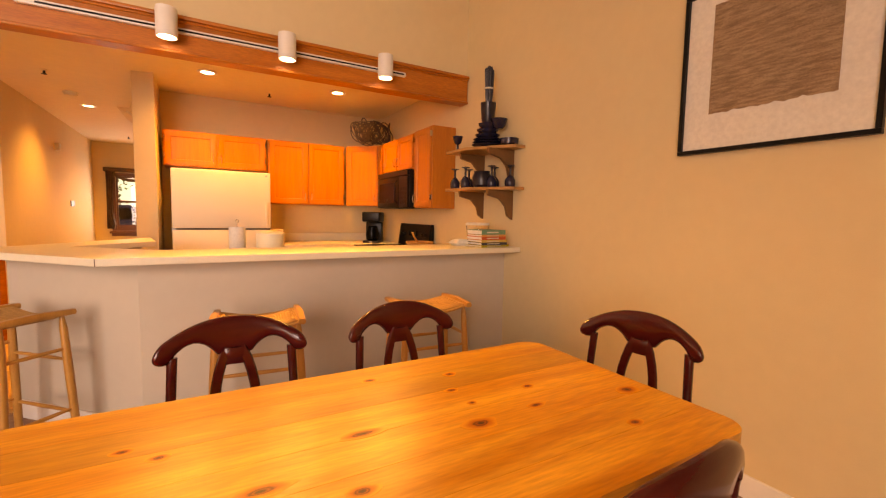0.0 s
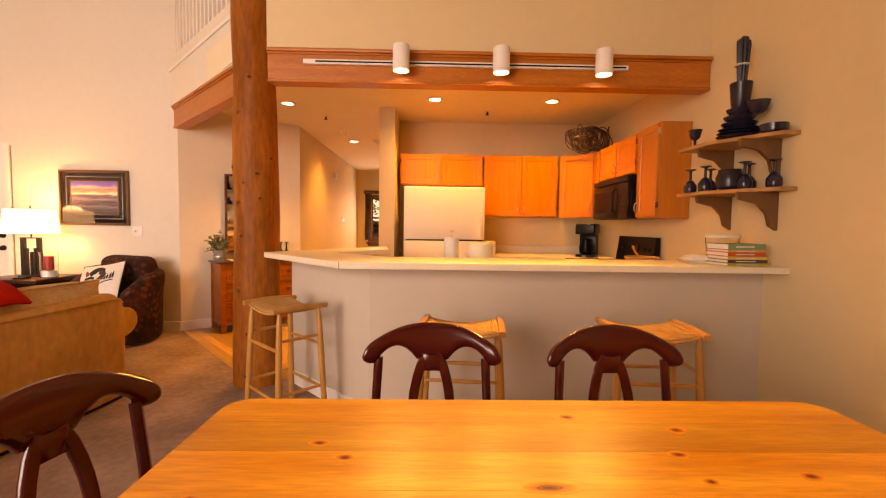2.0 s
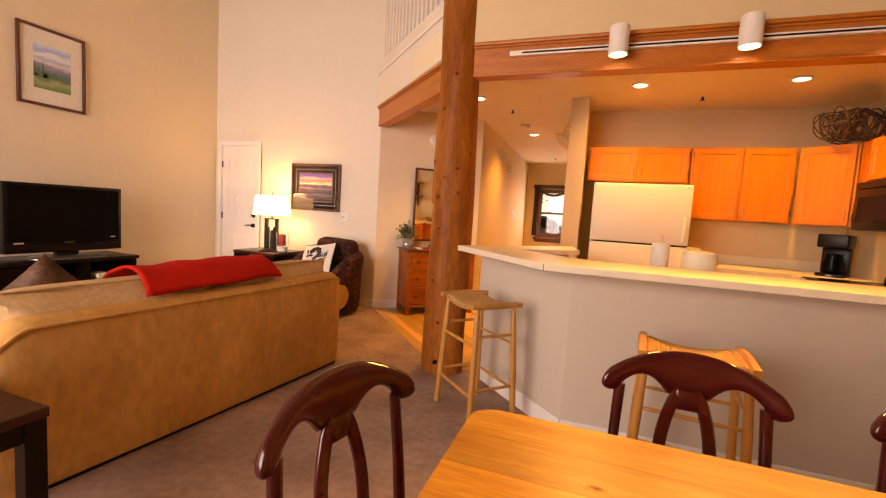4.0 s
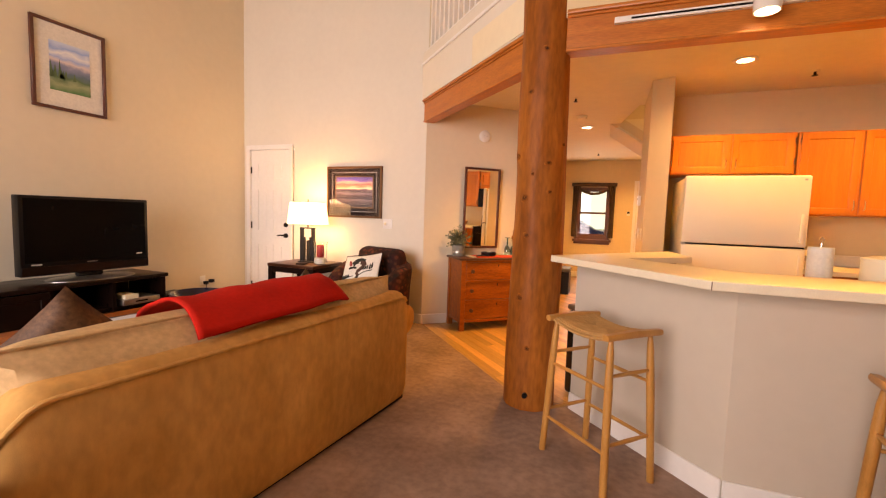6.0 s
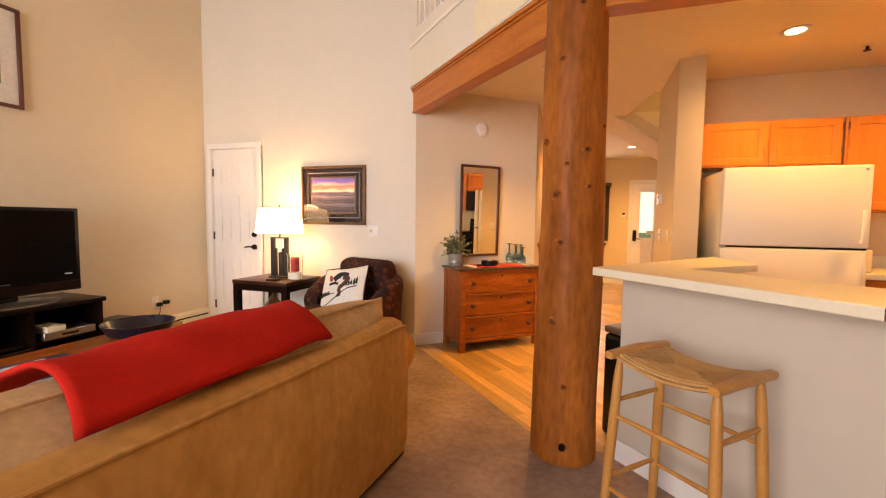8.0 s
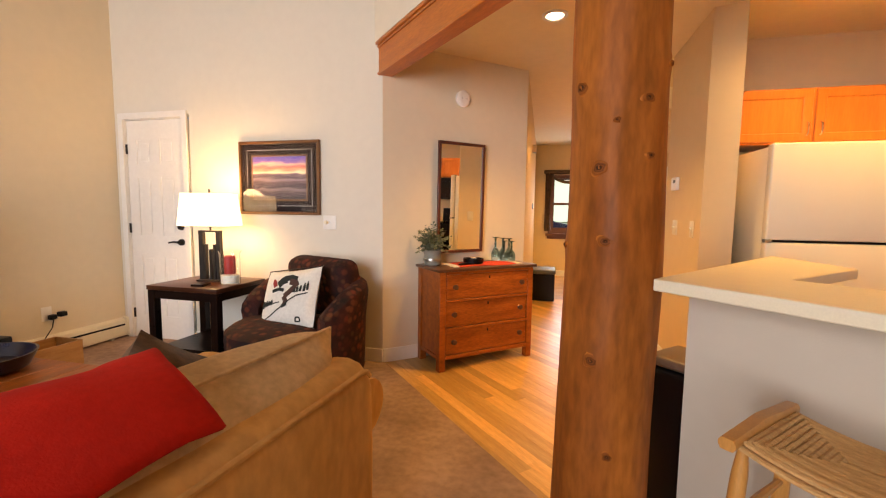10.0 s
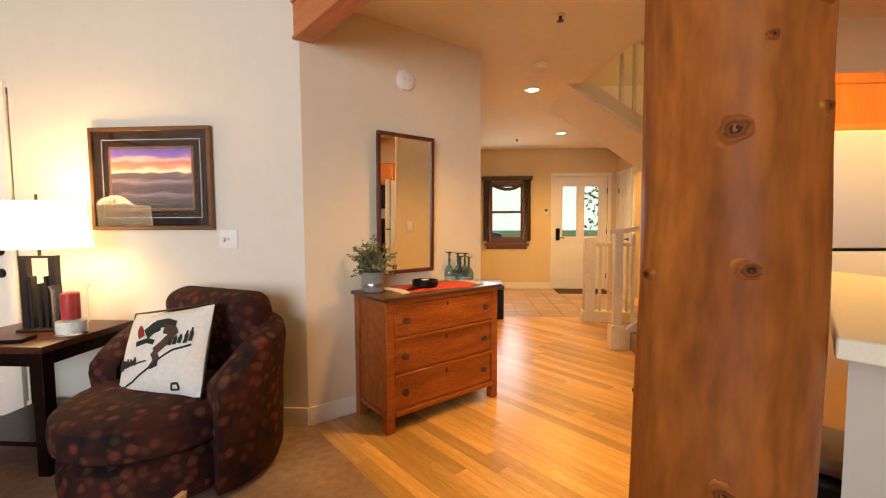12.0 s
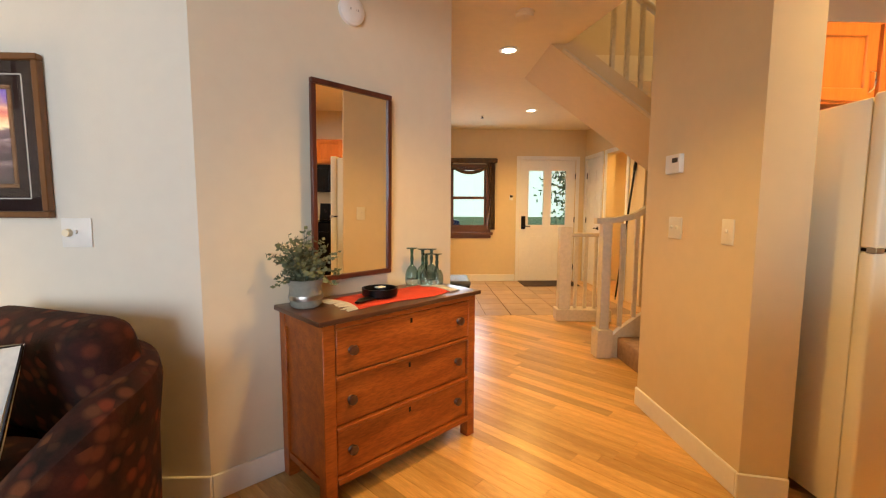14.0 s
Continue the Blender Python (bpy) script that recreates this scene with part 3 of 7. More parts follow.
def wall_cabinet(at, turn, w, d, z0, z1, doors, label, handles="", hinge=True):
    ob = thing("wall_cabinet", at, turn, label, "cabinet", "wall cabinets")
    part("body", B(0.0015, 0.021, z0, w - 0.0015, d, z1, bevel=0.002), M["cabinet"], ob)
    for i in range(doors):
        a, b = i * w / doors + 0.018, (i + 1) * w / doors - 0.018
        if doors == 2:
            a, b = (a, b + 0.008) if i == 0 else (a - 0.008, b)
        dr = part("door", panel_door(bmesh.new(), a, z0 + 0.012, b, z1 - 0.012), M["cabinet"], ob)
        side = handles[i] if handles else ("r" if i == 0 else "l")
        pull(dr, b - 0.028 if side == "r" else a + 0.028, z0 + 0.05)
        for hz in (z0 + 0.08, z1 - 0.10) if hinge else ():
            hx = a - 0.008 if side == "r" else b + 0.001
            part("hinge", B(hx, -0.004, hz, hx + 0.007, 0.019, hz + 0.05), M["chrome"], dr, "small chrome hinge")
    return ob


wall_cabinet((-0.335, 5.45, 0), 0, 0.98, 0.375, 1.722, 2.085, 2, "maple wall cabinet above the refrigerator, two doors closed")
wall_cabinet((0.655, 5.45, 0), 0, 0.88, 0.375, 1.362, 2.085, 2, "tall maple wall cabinet with two closed doors")
diag = thing("corner_cabinet", (1.54, 5.45, 0), -42, "maple corner wall cabinet with one angled door", "cabinet", "wall cabinets")
part("body", B(0, 0.021, 1.362, 0.43, 0.16, 2.085, bevel=0.002), M["cabinet"], diag)
dd = part("door", panel_door(bmesh.new(), 0.02, 1.374, 0.41, 2.073), M["cabinet"], diag)
pull(dd, 0.385, 1.42)
wall_cabinet((1.862, 5.155, 0), -90, 0.125, 0.27, 1.362, 2.09, 1, "narrow maple wall cabinet beside the microwave", "l", False)
wall_cabinet((1.862, 5.03, 0), -90, 0.83, 0.27, 1.735, 2.095, 2, "short maple wall cabinet above the microwave", "rl")
wall_cabinet((1.862, 4.195, 0), -90, 0.375, 0.27, 1.335, 2.105, 1, "tall maple end wall cabinet beside the shelves", "l")


def microwave():
    ob = thing("microwave", (1.80, 5.02, 1.335), -90, "black over-the-range microwave under maple cabinet", "microwave")
    part("body", B(0, 0.03, 0, 0.82, 0.33, 0.395, bevel=0.004), M["black"], ob)
    d = part("door", B(0.004, 0, 0.004, 0.60, 0.029, 0.33, bevel=0.006, seg=2), M["black"], ob)
    part("window", B(0.06, -0.003, 0.06, 0.50, -0.0005, 0.27), M["screen"], d, "dark glossy window")
    part("handle", sweep(bmesh.new(), [(0.57, -0.001, 0.05), (0.57, -0.03, 0.08), (0.57, -0.03, 0.26), (0.57, -0.001, 0.29)], (0.009, 0.009), up=(1, 0, 0), seg=8), M["black"], d)
    p = part("control_panel", B(0.606, 0, 0.004, 0.816, 0.029, 0.33, bevel=0.004), M["black"], ob)
    for r in range(4):
        for c in range(3):
            part("button", B(0.64 + c * 0.05, -0.003, 0.05 + r * 0.045, 0.675 + c * 0.05, -0.0005, 0.08 + r * 0.045), M["espresso"], p)
    part("vent", B(0.004, 0, 0.336, 0.816, 0.029, 0.391, bevel=0.004), M["black"], ob, "black top vent grille")


microwave()


def stove():
    ob = thing("stove", (1.50, 4.985, 0), -90, "black freestanding electric stove below the microwave", "stove")
    part("body", B(0, 0.03, 0.05, 0.77, 0.62, 0.905, bevel=0.004), M["black"], ob)
    part("oven_door", B(0.01, 0, 0.2, 0.76, 0.029, 0.78, bevel=0.006), M["black"], ob)
    part("cooktop", B(-0.002, 0.0, 0.9055, 0.772, 0.55, 0.916, bevel=0.003), M["screen"], ob, "black glass cooktop")
    bm = rings(bmesh.new(), [[(x, 0.55, 0.9165), (x, 0.62, 0.9165), (x, 0.62, 1.165), (x, 0.585, 1.165)] for x in (0.0, 0.77)])
    g = part("backguard", bm, M["black"], ob, "black sloped control backguard")
    for x in (0.08, 0.17, 0.60, 0.69):
        part("knob", rod(bmesh.new(), (x, 0.568, 1.05), (x, 0.545, 1.045), 0.02, 0.017, 12), M["blackmetal"], g)
    part("display", B(0.28, 0.560, 1.03, 0.48, 0.569, 1.09), M["screen"], g, "dark display window")


stove()


def coffee_maker(at, turn):
    ob = thing("coffee_maker", at, turn, "black drip coffee maker on the counter", "coffee maker")
    part("base", B(-0.1, -0.12, 0, 0.1, 0.12, 0.03, bevel=0.008, seg=2), M["black"], ob)
    part("tower", B(-0.1, 0.03, 0.031, 0.1, 0.12, 0.26, bevel=0.01, seg=2), M["black"], ob)
    part("brew_head", B(-0.11, -0.12, 0.262, 0.11, 0.123, 0.385, bevel=0.015, seg=3), M["black"], ob)
    part("carafe", lathe(bmesh.new(), [(0.05, 0.032), (0.075, 0.05), (0.08, 0.12), (0.055, 0.19), (0.06, 0.21)], 20, 0, -0.04), M["screen"], ob, "dark glass carafe")
    part("switch", B(-0.02, -0.123, 0.008, 0.02, -0.1205, 0.02), M["steel"], ob)


coffee_maker((1.87, 5.36, 0.908), -35)


def canister(name, at, r, h, label, lid=True, square=False):
    ob = thing(name, at, 12, label, "canister")
    if square:
        part("body", B(-r, -r, 0, r, r, h, bevel=0.012, seg=3), M["fridge"], ob)
        part("dial", rod(bmesh.new(), (0, -r - 0.001, h * 0.55), (0, -r - 0.006, h * 0.55), 0.022, 0.02, 14), M["steel"], ob)
    else:
        part("body", lathe(bmesh.new(), [(r * 0.94, 0), (r, 0.01), (r, h * 0.86), (r * 0.97, h * 0.88)], 24), M["fridge"], ob)
        if lid:
            part("lid", lathe(bmesh.new(), [(r * 1.02, h * 0.881), (r * 1.02, h * 0.94), (r * 0.6, h * 0.985), (r * 0.15, h)], 24), M["fridge"], ob)


def paper_towel(at):
    ob = thing("paper_towel_holder", at, 0, "white paper towel roll on a chrome stand", "paper towel")
    part("base", lathe(bmesh.new(), [(0.075, 0), (0.075, 0.008), (0.01, 0.014)], 24), M["chrome"], ob)
    part("roll", lathe(bmesh.new(), [(0.055, 0.016), (0.056, 0.02), (0.056, 0.246), (0.055, 0.25)], 24), M["paper"], ob)
    bm = bmesh.new()
    sweep(bm, [(0, 0, 0.25), (0, 0, 0.275), (0.012, 0, 0.29), (0, 0, 0.304), (-0.012, 0, 0.29)], (0.003, 0.003), up=(0, 1, 0), seg=6)
    part("finial", bm, M["chrome"], ob)


single("sink_counter", B(-0.05, 3.29, 0.87, 1.45, 3.86, 0.908, bevel=0.004), M["laminate"], (0, 0, 0), 0, "cream laminate counter behind the bar", "countertop")
base_cabinet("base_cabinet", (1.45, 3.84, 0), 180, 1.50, 0.54, 3)
paper_towel((0.215, 3.70, 0.908))
canister("white_canister", (0.42, 3.55, 0.908), 0.095, 0.225, "wide white canister standing on the counter")
canister("white_timer_box", (0.70, 5.35, 0.908), 0.075, 0.17, "square cream counter box with a dial", square=True)


def scoop_bowl():
    ob = thing("wooden_bowl", (1.78, 3.86, 0.908), 20, "orange wooden bowl leaning on the counter", "bowl")
    part("bowl", lathe(bmesh.new(), [(0.05, 0), (0.10, 0.04), (0.135, 0.11), (0.128, 0.112), (0.09, 0.045), (0.02, 0.015)], 24), M["shelfwood"], ob)
    part("spoon", sweep(bmesh.new(), [(0.02, 0.0, 0.05), (-0.10, -0.02, 0.16), (-0.13, -0.03, 0.20)], [(0.02, 0.008), (0.008, 0.006), (0.012, 0.006)], seg=8), M["stool"], ob, "light wooden spoon")


scoop_bowl()


def plastic_box():
    ob = thing("plastic_pitcher", (1.93, 3.12, 1.0355), -15, "clear plastic pitcher with white lid", "pitcher")
    part("body", lathe(bmesh.new(), [(0.075, 0), (0.08, 0.004), (0.095, 0.16), (0.092, 0.16), (0.077, 0.008), (0.02, 0.006)], 20), M["glass"], ob)
    part("lid", lathe(bmesh.new(), [(0.098, 0.161), (0.10, 0.168), (0.09, 0.18), (0.02, 0.182)], 20), M["paper"], ob)
    single("crumpled_bag", cushion(bmesh.new(), 0.22, 0.14, 0.05, 8), M["paper"], pose(1.78, 3.10, 1.058), 0, "crumpled white plastic bag on the bar", "bag")


plastic_box()


def books(at, turn, spec, label, grp):
    z = 0.0
    for i, (w, d, h, col, rot) in enumerate(spec):
        m = mat("book_cover", col, 0.5, vary=0.05)
        ob = thing("book", (at[0], at[1], at[2] + z), turn + rot, label, "book", grp)
        part("cover", box(box(B(0, 0, 0, w, d, 0.003), 0, 0, h - 0.003, w, d, h), 0, -0.003, 0, w, 0.0, h), m, ob)
        part("page_block", B(0.003, 0.001, 0.0031, w - 0.003, d - 0.003, h - 0.0031), M["paper"], ob)
        part("title_bar", B(w * 0.2, -0.0042, h * 0.35, w * 0.7, -0.0032, h * 0.65), M["fringe"], ob)
        z += h + 0.0006


books((1.80, 2.875, 1.0355), 4, [(0.30, 0.22, 0.016, (0.55, 0.42, 0.03), 6), (0.25, 0.19, 0.020, (0.05, 0.05, 0.06), 0), (0.24, 0.18, 0.018, (0.65, 0.45, 0.10), -2), (0.24, 0.18, 0.024, (0.62, 0.10, 0.03), 1), (0.23, 0.18, 0.014, (0.75, 0.30, 0.08), -1), (0.24, 0.17, 0.034, (0.16, 0.34, 0.20), 2)], "stacked cookbook lying on the bar end", "book stack on the bar")


def shelves():
    for nm, z in (("corner_shelf", 1.475), ("corner_shelf", 1.79)):
        ob = thing(nm, (RX, 3.15, z), 0, "wooden wall shelf with curved bracket and cut corner", "shelf", "display shelves")
        poly = [(-0.003, -0.34), (-0.10, -0.34), (-0.31, 0.02), (-0.31, 0.33), (-0.003, 0.33)]
        part("board", prism(bmesh.new(), poly, 0, 0.022), M["shelfwood"], ob)
        for y in (-0.20, 0.20):
            prof = [(-0.003, -0.23), (-0.05, -0.20), (-0.07, -0.13), (-0.13, -0.07), (-0.24, -0.045), (-0.25, -0.001), (-0.003, -0.001)]
            bm = rings(bmesh.new(), [[(a, y + o, c) for a, c in prof] for o in (-0.013, 0.013)])
            part("bracket", bm, M["shelfdark"], ob, "dark scrolled bracket")


shelves()
# lower shelf: upturned goblets and a pot
SH = 1.475 + 0.0225


def upturned(at):
    ob = thing("goblet", at, 0, "dark blue stoneware goblet standing upside down", "goblet", "upturned goblets")
    part("bowl", lathe(bmesh.new(), [(0.036, 0), (0.042, 0.02), (0.041, 0.055), (0.022, 0.085), (0.009, 0.095)], 18), M["ceramic"], ob)
    part("stem", lathe(bmesh.new(), [(0.009, 0.0955), (0.008, 0.15), (0.012, 0.158)], 14), M["darkclay"], ob)
    part("foot", lathe(bmesh.new(), [(0.014, 0.1585), (0.034, 0.164), (0.034, 0.168), (0.005, 0.169)], 18), M["darkclay"], ob)


for x, y in ((-0.25, 0.27), (-0.26, 0.09), (-0.15, -0.12), (-0.07, -0.05), (-0.06, -0.24), (-0.14, 0.22)):
    upturned((RX + x, 3.15 + y, SH))
single("stoneware_jar", lathe(bmesh.new(), [(0.05, 0), (0.072, 0.02), (0.078, 0.08), (0.062, 0.12), (0.066, 0.13), (0.058, 0.13), (0.02, 0.03)], 22), M["darkclay"], (RX - 0.18, 3.12, SH), 0, "dark brown glazed stoneware jar on shelf", "jar")
# upper shelf: stacked plates, bowls and a plaited bundle in a pot
UZ = 1.79 + 0.0225
z = UZ
for r, h in ((0.125, 0.022), (0.12, 0.02), (0.115, 0.022), (0.10, 0.035), (0.088, 0.04), (0.075, 0.045)):
    single("stacked_plate" if r > 0.11 else "stacked_bowl", lathe(bmesh.new(), [(r * 0.55, 0), (r * 0.9, h * 0.6), (r, h), (r * 0.97, h), (r * 0.8, h * 0.7), (r * 0.1, h * 0.4)], 24), M["ceramic"], (RX - 0.15, 3.10, z), 0, "blue-grey speckled stoneware in a stack", "dish", "stoneware stack")
    z += h + 0.0008
single("stoneware_beaker", lathe(bmesh.new(), [(0.04, 0), (0.05, 0.02), (0.062, 0.16), (0.056, 0.16), (0.044, 0.03), (0.01, 0.02)], 22), M["darkclay"], (RX - 0.15, 3.10, z), 0, "tall dark stoneware beaker on stacked bowls", "beaker")
bundle = thing("dried_bundle", (RX - 0.15, 3.10, z + 0.03), 0, "bundle of dark dried stalks tied with string", "dried plants")
rb = random.Random(3)
bm = bmesh.new()
for k in range(46):
    a, q = rb.uniform(0, 6.28), 0.036 * rb.uniform(0, 1) ** 0.5
    rod(bm, (0.4 * q * math.cos(a), 0.4 * q * math.sin(a), 0), (1.05 * q * math.cos(a), 1.05 * q * math.sin(a), 0.41 - 30 * q * q + rb.uniform(-0.012, 0.012)), 0.0075, 0.0065, 5)
part("stalk", bm, M["darkclay"], bundle)
part("string", lathe(bmesh.new(), [(0.032, 0.235), (0.040, 0.238), (0.040, 0.246), (0.032, 0.249)], 16), M["fringe"], bundle, "pale string tie")
single("stoneware_bowl", lathe(bmesh.new(), [(0.03, 0), (0.05, 0.02), (0.068, 0.075), (0.063, 0.075), (0.045, 0.025), (0.01, 0.015)], 22), M["ceramic"], (RX - 0.10, 3.02, UZ + 0.142), 0, "blue rimmed stoneware bowl on the stack", "bowl")
single("stoneware_bowl", lathe(bmesh.new(), [(0.05, 0), (0.07, 0.01), (0.075, 0.05), (0.07, 0.05), (0.06, 0.015), (0.01, 0.012)], 22), M["ceramic"], (RX - 0.09, 2.90, UZ), 0, "low dark blue stoneware bowl on shelf", "bowl")
cup = thing("stoneware_goblet", (RX - 0.255, 3.38, UZ), 0, "blue stoneware goblet on the shelf corner", "goblet")
part("foot", lathe(bmesh.new(), [(0.032, 0), (0.032, 0.004), (0.010, 0.012), (0.009, 0.05)], 18), M["ceramic"], cup)
part("bowl", lathe(bmesh.new(), [(0.010, 0.0505), (0.03, 0.065), (0.044, 0.12), (0.040, 0.12), (0.02, 0.07)], 18), M["ceramic"], cup)
# wicker ball basket on the cabinets
wb = thing("wicker_basket", (1.80, 5.20, 2.087), 0, "dark open wicker basket on top of cabinets", "basket")
rb = random.Random(8)
for k in range(34):
    c, ax = Vector((rb.uniform(-0.16, 0.16), rb.uniform(-0.12, 0.12), 0.15)), Vector((rb.uniform(-1, 1), rb.uniform(-1, 1), rb.uniform(-0.6, 0.6))).normalized()
    u = ax.orthogonal().normalized()
    v = ax.cross(u)
    r = rb.uniform(0.10, 0.145)
    bm = bmesh.new()
    sweep(bm, [c + (u * math.cos(2 * math.pi * i / 16) + v * math.sin(2 * math.pi * i / 16)) * r for i in range(17)], (0.006, 0.006), up=ax, seg=5)
    part("cane", bm, M["basket"], wb)

# ---- ceiling fittings ----


def downlight(x, y, power=14, cone=150):
    ob = thing("recessed_downlight", (x, y, CEIL), 0, "recessed ceiling light with white trim ring, lit", "downlight", "recessed lights")
    part("trim_ring", lathe(bmesh.new(), [(0.062, 0.004), (0.085, 0.0), (0.085, -0.006), (0.06, -0.009), (0.056, -0.003)], 28), M["white"], ob)
    part("lens", lathe(bmesh.new(), [(0.055, -0.001), (0.055, -0.0035), (0.002, -0.004)], 24), M["bulb"], ob, "glowing warm bulb")
    lamp("downlight_lamp", "SPOT", (x, y, CEIL - 0.03), power * 8, WARM, 0.05, target=(x, y + 0.001, 0), spot=cone, blend=1.0)


for x, y, p, c in ((0.07, 4.87, 18, 150), (1.28, 4.86, 20, 150), (-1.52, 5.12, 25, 108), (-1.20, 7.17, 18, 130), (-0.48, 9.30, 36, 150), (1.45, 9.40, 20, 150)):
    downlight(x, y, p, c)


def sprinkler(x, y):
    ob = thing("sprinkler", (x, y, CEIL), 0, "small brass fire sprinkler on the ceiling", "sprinkler", "sprinklers")
    part("escutcheon", lathe(bmesh.new(), [(0.03, 0), (0.03, -0.004), (0.012, -0.01)], 16), M["ceiling"], ob)
    part("head", lathe(bmesh.new(), [(0.01, -0.0105), (0.01, -0.035), (0.022, -0.038), (0.022, -0.041)], 12), M["blackmetal"], ob)


for x, y in ((0.66, 5.29), (-1.245, 5.64), (-1.09, 9.65)):
    sprinkler(x, y)
sd = thing("smoke_detector", (-1.23, 6.5, CEIL), 0, "round white smoke detector on the ceiling", "smoke detector")
part("base", lathe(bmesh.new(), [(0.07, 0), (0.07, -0.012), (0.062, -0.014)], 28), M["ceiling"], sd)
part("cap", lathe(bmesh.new(), [(0.06, -0.0145), (0.058, -0.035), (0.04, -0.042), (0.002, -0.043)], 28), M["ceiling"], sd)

track = thing("track_light", (0.30, 3.637, 2.43), 0, "white track with three cylinder spotlights on beam", "track light")
part("track_bar", B(-1.19, -0.034, -0.017, 1.20, -0.002, 0.017, bevel=0.003), M["white"], track)
part("groove", B(-1.10, -0.0365, -0.006, 1.18, -0.0345, 0.005), M["black"], track, "dark conductor groove")
for x in (-0.47, 0.245, 0.985):
    h = part("spot_head", lathe(bmesh.new(), [(0.03, 0.095), (0.058, 0.09), (0.060, 0.08), (0.060, -0.085), (0.054, -0.086), (0.052, -0.05)], 26, x, -0.115), M["white"], track, "white cylinder spotlight")
    part("bulb", lathe(bmesh.new(), [(0.051, -0.07), (0.04, -0.076), (0.002, -0.078)], 20, x, -0.115), M["bulb"], h)
    part("arm", rod(bmesh.new(), (x, -0.037, 0.0), (x, -0.06, 0.0), 0.012), M["white"], h)
    lamp("track_lamp", "SPOT", (0.30 + x, 3.637 - 0.115, 2.33), 190, (1.0, 0.57, 0.13), 0.10, target=(0.36 + x * 0.5, 1.45, 0.75), spot=88, blend=1.0)

# ---- dining ----


def dining_table():
    x0, x1, y0, y1 = -0.48, 1.20, 0.79, 1.625
    ob = thing("dining_table", ((x0 + x1) / 2, (y0 + y1) / 2, 0), 0, "glossy knotty pine dining table with rounded corners", "table")
    w, d = (x1 - x0) / 2, (y1 - y0) / 2
    n, r = 6, 0.07
    edges = [-d + 2 * d * k / n for k in range(n + 1)]
    rng = random.Random(2)
    for k in range(n):
        a, b = edges[k] + (0.0004 if k else 0), edges[k + 1] - (0.0004 if k < n - 1 else 0)
        poly = []
        for px, py, sx, sy in ((-w, a, -1, -1), (w, a, 1, -1), (w, b, 1, 1), (-w, b, -1, 1)):
            if (k == 0 and sy < 0) or (k == n - 1 and sy > 0):
                arc = [(px - sx * r + sx * r * math.cos(t), py - sy * r + sy * r * math.sin(t)) for t in [math.pi / 2 * q / 5 for q in range(6)]]
                poly += arc if sx * sy > 0 else arc[::-1]
            else:
                poly.append((px, py))
        part("plank", prism(bmesh.new(), poly, 0.714, 0.75), M["pine"], ob)
    for kx, ky, s, st in ((-0.17, 1.38, 0.55, 1.3), (-0.10, 1.32, 0.6, 1.2), (0.313, 1.216, 0.8, 2.2), (0.79, 1.142, 0.6, 1.6), (0.63, 1.335, 0.6, 1.2), (0.856, 1.255, 0.6, 1.1), (0.438, 1.515, 0.7, 1.1), (0.69, 1.448, 0.7, 1.0), (0.638, 1.236, 0.45, 1.0), (1.113, 1.094, 1.1, 1.1), (0.592, 1.128, 1.25, 1.2), (0.951, 0.948, 0.7, 1.1), (0.242, 1.014, 0.9, 1.2), (0.075, 1.103, 0.9, 2.0), (-0.35, 1.18, 0.5, 1.2), (-0.30, 0.95, 0.8, 1.3)):
        lx, ly = kx - (x0 + x1) / 2, ky - (y0 + y1) / 2
        a, b = 0.034 * s * st, 0.024 * s
        loop = [((1 + 0.12 * math.sin(3 * t + kx * 9) + 0.06 * math.sin(5 * t + ky)) * math.cos(t), (1 + 0.12 * math.cos(2 * t + ky * 7)) * math.sin(t)) for t in [2 * math.pi * q / 24 for q in range(24)]]
        part("knot", prism(bmesh.new(), loop, -0.0004, 0.0006), M["pineknot"], ob, "dark red-brown knot", m=pose(lx, ly, 0.75) @ Matrix.Diagonal((a, b, 1, 1)))
    part("apron", box(box(box(B(-w + 0.09, -d + 0.07, 0.62, w - 0.09, -d + 0.095, 0.7135), -w + 0.09, d - 0.095, 0.62, w - 0.09, d - 0.07, 0.7135), -w + 0.09, -d + 0.096, 0.62, -w + 0.115, d - 0.096, 0.7135), w - 0.115, -d + 0.096, 0.62, w - 0.09, d - 0.096, 0.7135), M["pine"], ob)
    for sx in (-1, 1):
        for sy in (-1, 1):
            part("leg", lathe(bmesh.new(), [(0.03, 0), (0.034, 0.05), (0.04, 0.3), (0.036, 0.36), (0.046, 0.4), (0.046, 0.6195)], 16, sx * (w - 0.14), sy * (d - 0.12)), M["pine"], ob)


dining_table()


